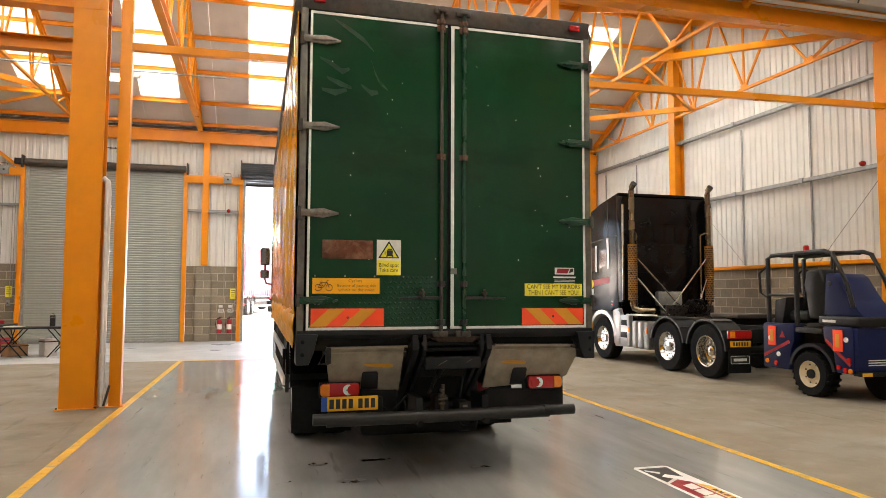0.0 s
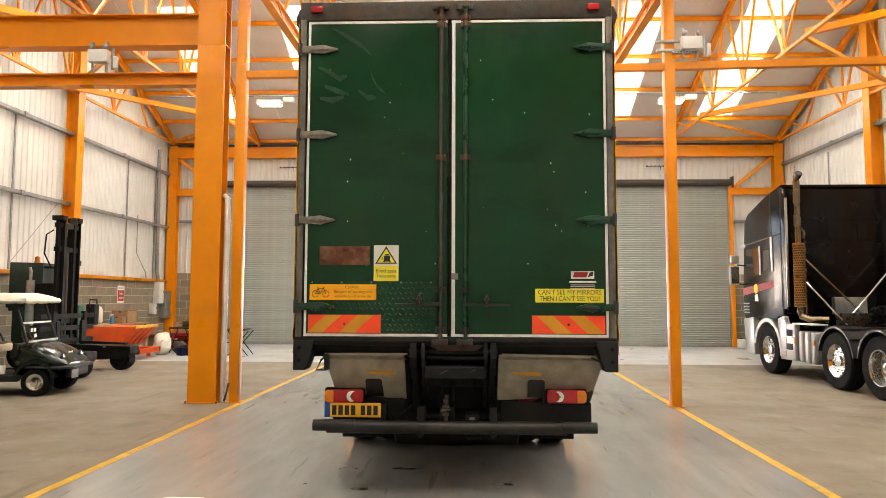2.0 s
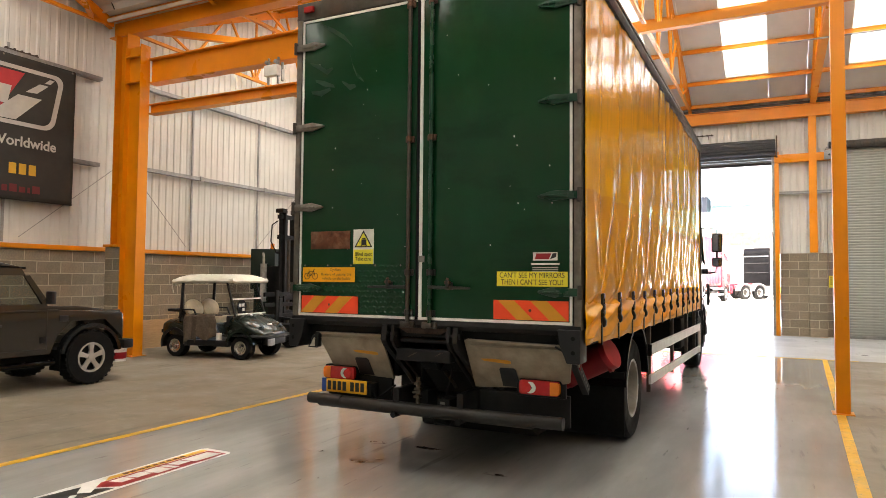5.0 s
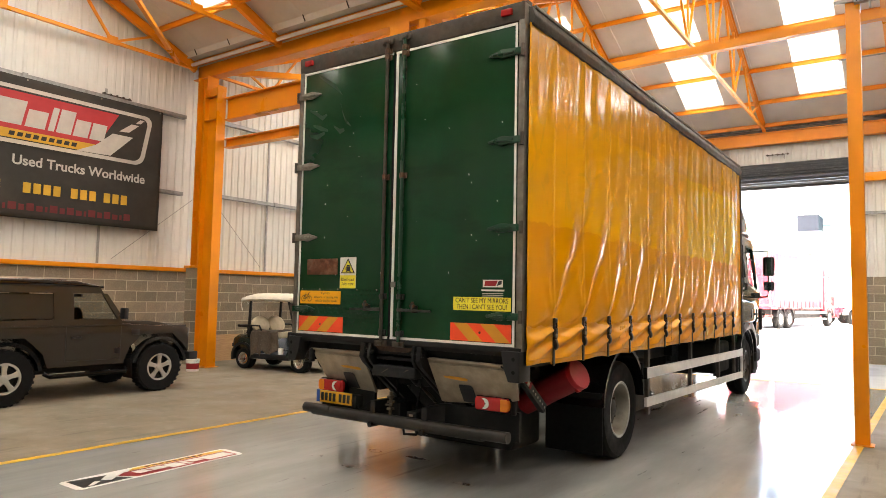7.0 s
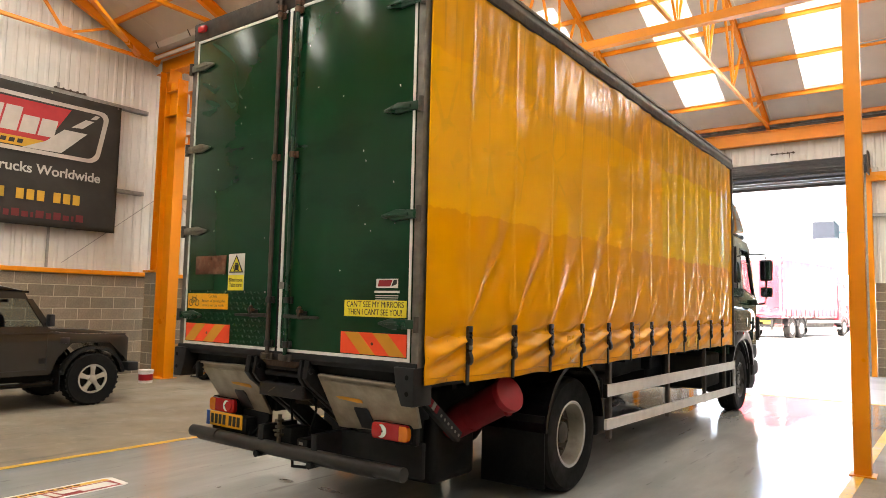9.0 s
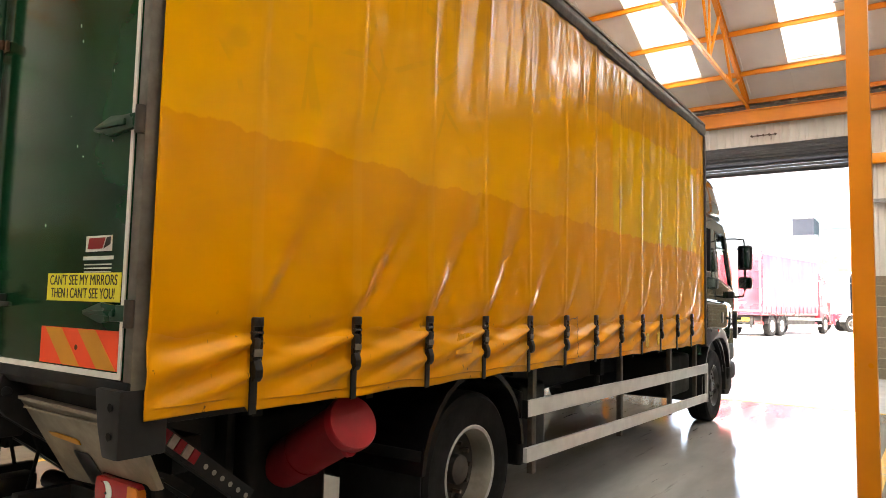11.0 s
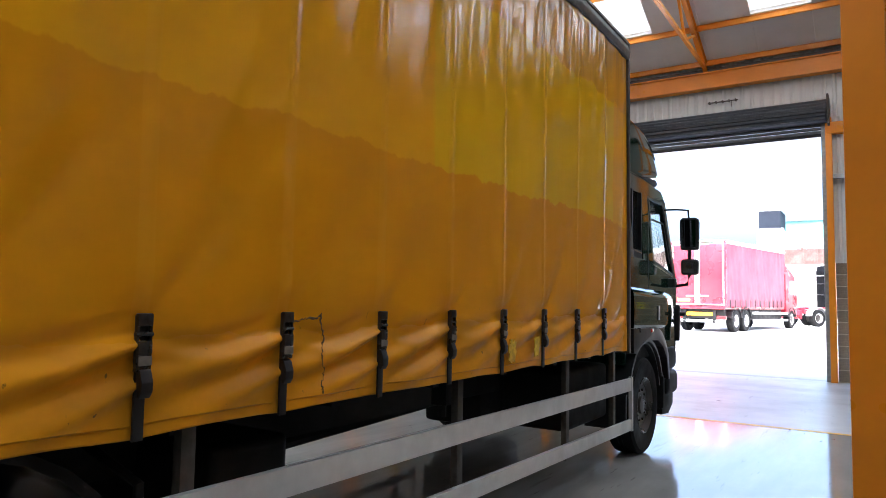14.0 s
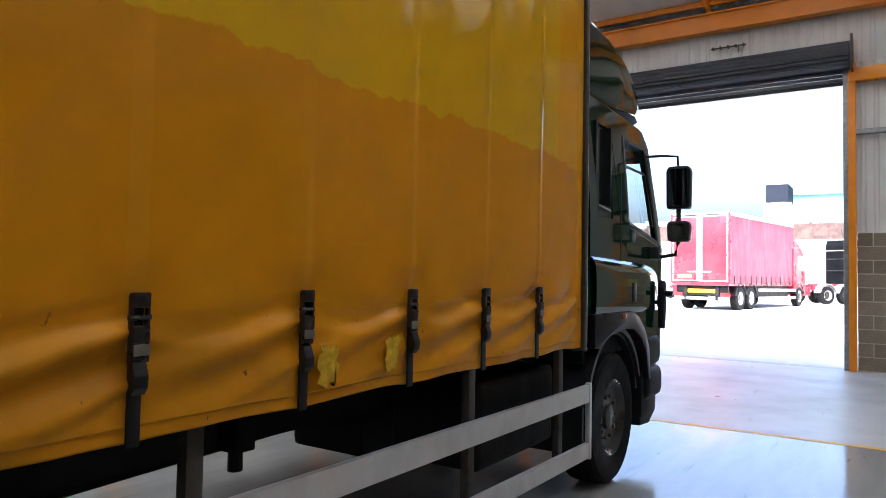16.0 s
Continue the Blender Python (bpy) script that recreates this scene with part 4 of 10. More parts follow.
def mudguard(cy, cz, r, x0, x1, a0=0, a1=180, t=0.03):
    o, i = arc(cy, cz, r + t, a0, a1), arc(cy, cz, r, a0, a1)
    bm = bmesh.new()
    rows = [[bm.verts.new((x, *p)) for p in pts] for x in (x0, x1) for pts in (o, i)]
    oa, ia, ob, ib = rows
    for k in range(len(o) - 1):
        bm.faces.new((oa[k], ob[k], ob[k + 1], oa[k + 1]))
        bm.faces.new((ia[k], ia[k + 1], ib[k + 1], ib[k]))
        bm.faces.new((oa[k], oa[k + 1], ia[k + 1], ia[k]))
        bm.faces.new((ob[k], ib[k], ib[k + 1], ob[k + 1]))
    for k in (0, -1):
        bm.faces.new((oa[k], ia[k], ib[k], ob[k]))
    bmesh.ops.recalc_face_normals(bm, faces=bm.faces[:])
    return bm


# ---------------------------------------------------------------- the curtain-sided lorry
def curtain_material(name):
    """Yellow PVC with an uneven overpainted band, weld strips, grime along the hem and scuffs."""
    m = bpy.data.materials.new(name)
    m.use_nodes = True
    nt = m.node_tree
    n, l = nt.nodes, nt.links
    b = n["Principled BSDF"]
    b.inputs["Specular IOR Level"].default_value = 0.17
    tc = n.new("ShaderNodeTexCoord")
    sep = n.new("ShaderNodeSeparateXYZ")
    l.new(tc.outputs["Object"], sep.inputs[0])

    def math_(op, a, c=None, d=None):
        k = n.new("ShaderNodeMath")
        k.operation = op
        for i, v in enumerate((a, c, d)):
            if v is None:
                continue
            if hasattr(v, "is_linked"):
                l.new(v, k.inputs[i])
            else:
                k.inputs[i].default_value = v
        return k.outputs[0]

    def nz(scale, detail=4.0, stretch=(1, 1, 1), rgh=0.55):
        mp = n.new("ShaderNodeMapping")
        mp.inputs["Scale"].default_value = stretch
        l.new(tc.outputs["Object"], mp.inputs["Vector"])
        t = n.new("ShaderNodeTexNoise")
        t.inputs["Scale"].default_value, t.inputs["Detail"].default_value, t.inputs["Roughness"].default_value = scale, detail, rgh
        l.new(mp.outputs[0], t.inputs["Vector"])
        return t.outputs["Fac"]

    def mixc(f, a, c):
        x = n.new("ShaderNodeMix")
        x.data_type = 'RGBA'
        for s_, v in ((0, f), (6, a), (7, c)):
            if hasattr(v, "is_linked"):
                l.new(v, x.inputs[s_])
            else:
                x.inputs[s_].default_value = v
        return x.outputs[2]

    def smooth(v, lo, hi):
        r = n.new("ShaderNodeMapRange")
        r.interpolation_type = 'SMOOTHSTEP'
        l.new(v, r.inputs[0])
        r.inputs[1].default_value, r.inputs[2].default_value = lo, hi
        return r.outputs[0]

    y, z = sep.outputs[1], sep.outputs[2]
    base = mixc(nz(1.3, 5), (0.67, 0.270, 0.001, 1), (0.75, 0.322, 0.001, 1))
    # overpainted band from about 2.28 to 3.35 m, ragged edges
    wob = math_('ADD', math_('MULTIPLY', math_('SUBTRACT', nz(2.2, 6, (1, 1, 0.3)), 0.5), 0.22), math_('MULTIPLY', math_('SUBTRACT', nz(11, 3), 0.5), 0.05))
    zw = math_('ADD', z, wob)
    band = math_('MULTIPLY', smooth(zw, 2.272, 2.285), math_('SUBTRACT', 1.0, smooth(zw, 3.33, 3.345)))
    front = math_('MULTIPLY', smooth(math_('ADD', y, wob), 4.55, 4.6), math_('SUBTRACT', 1.0, smooth(math_('ADD', y, wob), 7.42, 7.45)))
    paint = mixc(front, (0.84, 0.42, 0.001, 1), (0.77, 0.46, 0.001, 1))
    band_f = math_('MULTIPLY', band, math_('MULTIPLY_ADD', front, 0.4, 0.35))
    col = mixc(math_('MULTIPLY', smooth(zw, 2.272, 2.285), 0.45), base, paint)
    col = mixc(band_f, col, paint)
    # second, higher faded patch
    p2 = math_('MULTIPLY', math_('MULTIPLY', smooth(zw, 2.75, 2.77), math_('SUBTRACT', 1.0, smooth(zw, 3.6, 3.62))), math_('MULTIPLY', smooth(y, 1.4, 1.45), math_('SUBTRACT', 1.0, smooth(math_('ADD', y, wob), 5.3, 5.34))))
    col = mixc(math_('MULTIPLY', p2, 0.2), col, (0.72, 0.36, 0.006, 1))
    # greenish ghost letters of an older print
    vo = n.new("ShaderNodeTexVoronoi")
    vo.feature = 'DISTANCE_TO_EDGE'
    vo.inputs["Scale"].default_value = 2.6
    mv = n.new("ShaderNodeMapping")
    mv.inputs["Scale"].default_value = (0.0, 1.0, 0.8)
    l.new(tc.outputs["Object"], mv.inputs["Vector"])
    l.new(mv.outputs[0], vo.inputs["Vector"])
    broken = smooth(nz(3.1, 2.0), 0.47, 0.55)
    gh = math_('MULTIPLY', math_('MULTIPLY', math_('MULTIPLY', broken, math_('SUBTRACT', 1.0, smooth(vo.outputs["Distance"], 0.022, 0.036))), math_('SUBTRACT', 1.0, smooth(y, 2.0, 2.4))), math_('MULTIPLY', smooth(z, 2.42, 2.48), math_('SUBTRACT', 1.0, smooth(z, 3.3, 3.36))))
    col = mixc(math_('MULTIPLY', gh, 0.12), col, (0.22, 0.23, 0.02, 1))
    # fine upright dirt lines below the head
    lines = math_('MULTIPLY', smooth(nz(9, 4, (1, 2.4, 0.12)), 0.52, 0.66), smooth(z, 2.9, 3.8))
    col = mixc(math_('MULTIPLY', lines, 0.4), col, (0.30, 0.15, 0.02, 1))
    # weld strips over the straps
    ph = math_('ABSOLUTE', math_('SUBTRACT', math_('FRACT', math_('DIVIDE', math_('SUBTRACT', y, 0.202), 0.606)), 0.5))
    strip = math_('SUBTRACT', 1.0, smooth(ph, 0.045, 0.055))
    col = mixc(math_('MULTIPLY', strip, 0.16), col, (0.80, 0.40, 0.03, 1))
    # brown road grime at the head and along the hem
    head = math_('MULTIPLY_ADD', smooth(zw, 3.33, 3.36), 0.55, math_('MULTIPLY', smooth(z, 3.45, 3.88), smooth(nz(2.5, 5, (1, 3, 0.5)), 0.3, 0.65)))
    fore = math_('MULTIPLY_ADD', smooth(y, 0.8, 5.0), 0.55, 0.45)
    col = mixc(math_('MULTIPLY', math_('MULTIPLY', head, fore), 0.4), col, (0.36, 0.20, 0.06, 1))
    hem = math_('MULTIPLY', math_('SUBTRACT', 1.0, smooth(z, 1.3, 1.7)), smooth(nz(2.2, 5, (1, 1, 1.6)), 0.38, 0.66))
    col = mixc(math_('MULTIPLY', hem, 0.4), col, (0.24, 0.115, 0.008, 1))
    spots = smooth(nz(22, 3, (1, 1.2, 0.7)), 0.70, 0.74)
    low = math_('SUBTRACT', 1.0, smooth(z, 1.35, 1.6))
    col = mixc(math_('MULTIPLY', math_('MULTIPLY', spots, low), 0.8), col, (0.05, 0.05, 0.02, 1))
    l.new(col, b.inputs["Base Color"])
    rr = n.new("ShaderNodeMapRange")
    rr.inputs[1].default_value, rr.inputs[2].default_value, rr.inputs[3].default_value, rr.inputs[4].default_value = 0.3, 0.7, 0.08, 0.17
    l.new(nz(2.0, 4), rr.inputs[0])
    l.new(math_('ADD', rr.outputs[0], math_('MULTIPLY', low, 0.22)), b.inputs["Roughness"])
    # woven grain and fine ripples
    bp = n.new("ShaderNodeBump")
    bp.inputs["Distance"].default_value, bp.inputs["Strength"].default_value = 0.004, 0.8
    l.new(math_('ADD', nz(2.2, 4, (1, 2.2, 0.6)), math_('MULTIPLY', nz(300, 1), 0.03)), bp.inputs["Height"])
    l.new(bp.outputs[0], b.inputs["Normal"])
    return m


PATCHYEL = mat("bright_patch_vinyl", (0.78, 0.36, 0.006), 0.3, vary=0.15, grain=9, stain=(0.5, 0.2, 0.005), stain_scale=12, stain_amount=0.5)
TAPEYEL = mat("worn_yellow_tape", (0.66, 0.42, 0.01), 0.35, vary=0.3, grain=25, stain=(0.4, 0.2, 0.01), stain_scale=14, stain_amount=0.7)
SEAMDIRT = mat("brown_seam_dirt", (0.10, 0.055, 0.012), 0.6, vary=0.6, grain=30, stain=(0.03, 0.022, 0.012), stain_scale=18, stain_amount=0.8)
TARP = curtain_material("yellow_pvc_curtain")
LEN = 7.87


def tarp_mesh(side):
    """Side curtain with draped folds: pleats from the head, slanting pulls from the straps, puckers in the skirt."""
    ny, nz_, fine = (560, 150, 70) if side > 0 else (260, 90, 30)
    z0, z1 = 1.13, 3.89
    verts, faces = [], []
    for i in range(ny + 1):
        y = 0.03 + (LEN - 0.06) * i / ny
        ph = ((y - 0.505) / 0.606) % 1.0                      # 0 at a strap
        kk = int(math.floor((y - 0.505) / 0.606))
        mid = math.sin(math.pi * ph)
        back = (1 - ph) * 0.606                              # way back from the next strap
        slack = max(0.16, 1 - y / 5.5)
        hem = z0 + 0.012 * mid - 0.008 + 0.012 * noise.noise((y * 3, 2.0, 0)) + (0.02 if y < 0.5 else 0)
        wob = 0.6 * noise.noise((y * 1.3, 0.5, 3))
        for j in range(nz_ + 1):
            z = hem + (1.64 - hem) * j / fine if j <= fine else 1.64 + (z1 - 1.64) * (j - fine) / (nz_ - fine)
            f = (z - hem) / (z1 - hem)
            head = max(0.0, min(1.0, (z - 2.3) / 1.2))
            # slow billow, faint upright pleats, and a gathered fold under each hook of the rail
            d = (0.004 + 0.008 * head) * noise.noise((y * 4.2 + wob, z * 0.5, 1.0))
            d += (0.001 + 0.0022 * head) * noise.noise((y * 12 - z * 1.6, z * 0.8, 4.0))
            d += 0.024 * noise.noise((y * 0.8, z * 0.55, 7.0))
            drop = z1 - z
            for k in (kk, kk + 1, kk + 2):
                for half in (0, 1):
                    yk = 0.505 + 0.606 * (k - 0.5 * half) + 0.05 * noise.noise((k * 2.9, half * 3.0, 1.0))
                    reach = (1.05 if half == 0 else 0.5) * (1 + 0.6 * noise.noise((k * 1.3, half, 6.0)))
                    t0 = (y - yk + (0.10 + 0.12 * noise.noise((k * 4.1, half, 2.0))) * drop) / (0.035 + 0.08 * drop)
                    if abs(t0) < 3:
                        d += (0.012 if half == 0 else 0.004) * math.exp(-t0 * t0) * math.exp(-(drop / reach) ** 2) * min(1.0, 0.12 + drop / 0.35)
            # slanting pulls rising forward and back from each strap
            if z > 1.45:
                up = z - 1.5
                for k in (kk - 2, kk - 1, kk, kk + 1):
                    if k < 0 or k > 11:
                        continue
                    yk = 0.505 + 0.606 * k
                    st = slack * (0.75 + 0.5 * noise.noise((k * 1.7, 0.3, 9.0)))
                    fall = math.exp(-(up / (1.3 + 0.8 * noise.noise((k * 3.7, 1.1, 2.0)))) ** 2) * min(1.0, max(0.0, up / 0.12))
                    w = 0.045 + (0.06 + 0.10 * slack) * max(0.0, up)
                    t1 = (y - yk - (0.42 + 0.22 * noise.noise((k * 2.3, 4, 0))) * up) / w
                    d += 0.038 * (0.7 + 0.3 * min(1.0, up)) * st * fall * math.exp(-t1 * t1)
                    t1 = (y - yk - 0.72 * up - 0.05) / (w * 0.9)
                    d -= 0.028 * st * fall * math.exp(-t1 * t1)
                    t2 = (y - yk + 0.34 * up) / (w * 0.8)
                    d += 0.012 * st * fall * math.exp(-t2 * t2)
            # weld strip stands a little proud
            s = min(ph, 1 - ph) * 0.606
            d += 0.005 * max(0.0, 1 - s / 0.03) if z > 1.5 else 0
            # skirt below the buckles: bags out between the straps and creases towards them
            low = max(0.0, min(1.0, (1.60 - z) / 0.16))
            d += low * (0.020 * mid ** 0.8 - 0.016) + low * 0.008 * noise.noise((y * 4, z * 3, 21.0))
            cs = 0.52 + 0.8 * slack + 0.75 * math.exp(-((y - 4.0) / 0.55) ** 2) + 0.4 * noise.noise((kk * 3.1, 2, 5))
            for c, a in ((0.0, -0.028), (0.065, 0.036), (0.13, -0.026), (0.20, 0.022)):
                line = 1.485 - c - (0.22 + 0.35 * c) * back - 0.02 * noise.noise((y * 2.5, c * 30, kk))
                t3 = (z - line) / (0.024 + 0.055 * back)
                d += a * cs * math.exp(-t3 * t3) * math.exp(-back / 0.7) * max(0.0, min(1.0, (1.62 - z) / 0.09))
            fwd = ph * 0.606
            for c, a in ((0.02, -0.014), (0.075, 0.014)):
                t3 = (z - (1.47 - c - 0.16 * fwd)) / (0.018 + 0.03 * fwd)
                d += a * cs * math.exp(-t3 * t3) * math.exp(-fwd / 0.2)
            pull = math.exp(-((z - 1.5) / 0.10) ** 2) * math.exp(-(s / 0.12) ** 2)
            d -= 0.012 * pull
            if f < 0.015:
                d -= 0.010
            if y < 0.12 or y > LEN - 0.12:
                e = min(y, LEN - y) / 0.12
                d *= max(0.1, e)
            verts.append((side * (1.312 + (d if d > -0.008 else -0.008 - 0.014 * math.tanh((-d - 0.008) / 0.014))), y, z))
    m = nz_ + 1
    for i in range(ny):
        for j in range(nz_):
            q = (i * m + j, (i + 1) * m + j, (i + 1) * m + j + 1, i * m + j + 1)
            faces.append(q if side > 0 else q[::-1])
    me = bpy.data.meshes.new("side_curtain")
    me.from_pydata(verts, [], faces)
    bm = bmesh.new()
    bm.from_mesh(me)
    bpy.data.meshes.remove(me)
    bmesh.ops.recalc_face_normals(bm, faces=bm.faces[:])
    return bm


lorry = thing("curtain_side_lorry", "curtain-sided lorry with yellow side curtains and dark green rear doors", "lorry", 1.87, 5.68, 0)
for s in (1, -1):
    c = part("side_curtain", tarp_mesh(s), TARP, lorry, "creased glossy yellow PVC side curtain, patched and grimy")
    mod = c.modifiers.new("thickness", 'SOLIDIFY')
    mod.thickness, mod.offset = 0.004, -1
    # straps and buckles
    first = None
    if s > 0:
        for k in range(12):
            y = 0.505 + 0.606 * k
            st = part("strap", join(box(1.309, 1.318, y - 0.019, y + 0.019, 1.118, 1.51, 0.002)), PLASTIC, c, "black webbing strap") if first is None else again(first, "strap", c, pose(0, 0.606 * k, 0))
            if first is None:
                first = st
                buckle = join(box(1.316, 1.332, y - 0.027, y - 0.018, 1.36, 1.535, 0.003), box(1.316, 1.332, y + 0.018, y + 0.027, 1.36, 1.535, 0.003), box(1.318, 1.337, y - 0.023, y + 0.023, 1.365, 1.412, 0.005), box(1.318, 1.336, y - 0.026, y + 0.026, 1.50, 1.54, 0.005),
                              box(1.318, 1.340, y - 0.024, y + 0.024, 1.41, 1.455, 0.006), tube(bmesh.new(), [(1.326, y - 0.03, 1.475), (1.326, y + 0.03, 1.475)], 0.008, 8))
                tail = prism([(1.318, 1.372), (1.336, 1.362), (1.350, 1.325), (1.348, 1.295), (1.334, 1.275), (1.324, 1.285), (1.318, 1.34)], "y", y - 0.02, y + 0.02, 0.003)
                bk = part("buckle", buckle, BUCKLE, c, "dull steel over-centre buckle")
                bp_ = part("buckle_plate", box(1.336, 1.341, y - 0.023, y + 0.023, 1.378, 1.408, 0.003), HINGE, c, "bare steel buckle plate")
                tl = part("strap_tail", tail, PLASTIC, c, "loose hanging strap end")
                for ob in (bk, bp_, tl):
                    ob.location.z -= 0.025
            else:
                jx, jz = random.uniform(-0.003, 0.004), random.uniform(-0.006, 0.006) - 0.025
                again(bk, "buckle", c, pose(jx, 0.606 * k, jz))
                again(bp_, "buckle_plate", c, pose(jx, 0.606 * k, jz))
                again(tl, "strap_tail", c, pose(random.uniform(-0.005, 0.005), 0.606 * k + random.uniform(-0.006, 0.006), random.uniform(-0.012, 0.008) - 0.025))
        for pts in (((3.53, 1.475), (3.58, 1.478), (3.63, 1.487), (3.68, 1.484), (3.72, 1.50)), ((3.715, 1.505), (3.722, 1.45), (3.735, 1.40), (3.728, 1.34), (3.742, 1.28), (3.736, 1.22), (3.745, 1.17))):
            run = []
            for (ya, za), (yb, zb) in zip(pts, pts[1:]):
                for k in range(7):
                    q = k / 7
                    run.append((1.338, ya + (yb - ya) * q + random.uniform(-0.006, 0.006), za + (zb - za) * q + random.uniform(-0.004, 0.004)))
            bm = tube(bmesh.new(), run, [random.uniform(0.0015, 0.006) for _ in run], 8)
            for v in bm.verts:
                v.co.x = 1.333 + (v.co.x - 1.338) * 0.3
            part("torn_seam", bm, SEAMDIRT, c, "ragged dirty torn seam")
        for y0, z0, w, h in ((1.97, 1.29, 0.17, 0.12), (5.40, 1.19, 0.09, 0.13), (5.77, 1.21, 0.075, 0.12)):
            rim = []
            for k in range(28):
                a = k / 28 * 4
                e, q = int(a), a % 1
                u, v = ((q, 0), (1, q), (1 - q, 1), (0, 1 - q))[e]
                j = 0.012 if y0 > 3 else 0.004
                rim.append((y0 + w * (u + 0.12 * v) + random.uniform(-j, j), z0 + h * v + random.uniform(-j, j)))
            part("patch", prism(rim, "x", 1.334, 1.338), TAPEYEL if y0 > 3 else PATCHYEL, c, "stuck-on repair patch", False)
    part("cant_rail", prism([(s * 1.20, 3.85), (s * 1.335, 3.88), (s * 1.345, 3.95), (s * 1.32, 4.02), (s * 1.2, 4.07)], "y", 0.05, LEN, 0.012), WEATHERED, lorry, "dark grey roof rail over the curtain")
    part("cant_rail_cap", box(min(s * 1.29, s * 1.33), max(s * 1.29, s * 1.33), 0.1, LEN - 0.02, 4.022, 4.05, 0.006), HINGE, lorry, "pale edge strip of the roof")
    part("side_rave", box(min(s * 1.16, s * 1.25), max(s * 1.16, s * 1.25), 0.05, LEN, 1.12, 1.26, 0.005), BLACK, lorry)
    part("front_post", box(min(s * 1.2, s * 1.33), max(s * 1.2, s * 1.33), LEN - 0.02, LEN + 0.03, 1.1, 4.05, 0.012), WEATHERED, lorry, "steel front corner post")
    part("post_edge", box(min(s * 1.19, s * 1.32), max(s * 1.19, s * 1.32), LEN + 0.03, LEN + 0.055, 1.1, 4.05, 0.006), RAILALU, lorry, "pale aluminium post edge")
    part("rear_post", box(min(s * 1.232, s * 1.287), max(s * 1.232, s * 1.287), -0.012, 0.09, 1.25, 4.05, 0.008), POSTGREY, lorry, "weathered steel rear post")
    part("corner_buffer", prism([(s * 1.12, 1.26), (s * 1.29, 1.26), (s * 1.29, 1.02), (s * 1.19, 1.02), (s * 1.15, 1.12)], "y", -0.05, 0.14, 0.012), PLASTIC, lorry, "black rubber corner buffer")
    for z in (1.2, 1.1):
        part("bolt", lathe([(0.016, -0.056), (0.012, -0.05)], "y", 8, (s * 1.24, 0, z)), RUBBER, lorry)
part("roof", box(-1.2, 1.2, 0.05, LEN, 4.02, 4.08, 0.01), CANOPY, lorry, "pale body roof")
part("bulkhead", box(-1.2, 1.2, LEN - 0.02, LEN + 0.05, 1.2, 4.05, 0.01), GREEN, lorry, "dark green front bulkhead")
part("load_floor", box(-1.16, 1.16, 0.08, LEN, 1.12, 1.24), BLACK, lorry)
part("rear_header", prism([(-0.012, 3.9), (-0.022, 4.05), (0.05, 4.085), (0.12, 4.085), (0.12, 3.9)], "x", -1.285, 1.285, 0.008), WEATHERED, lorry, "weathered steel rear header")
part("rear_sill", prism([(-0.02, 1.285), (-0.03, 1.25), (0.0, 1.215), (0.15, 1.21), (0.15, 1.285)], "x", -1.285, 1.285, 0.006), BLACK, lorry, "black steel rear sill")
for x in (-1.145, 1.13):
    mk = part("marker_lamp", box(x - 0.05, x + 0.05, -0.05, -0.015, 3.956, 4.01, 0.012), RED, lorry, "red marker lamp")

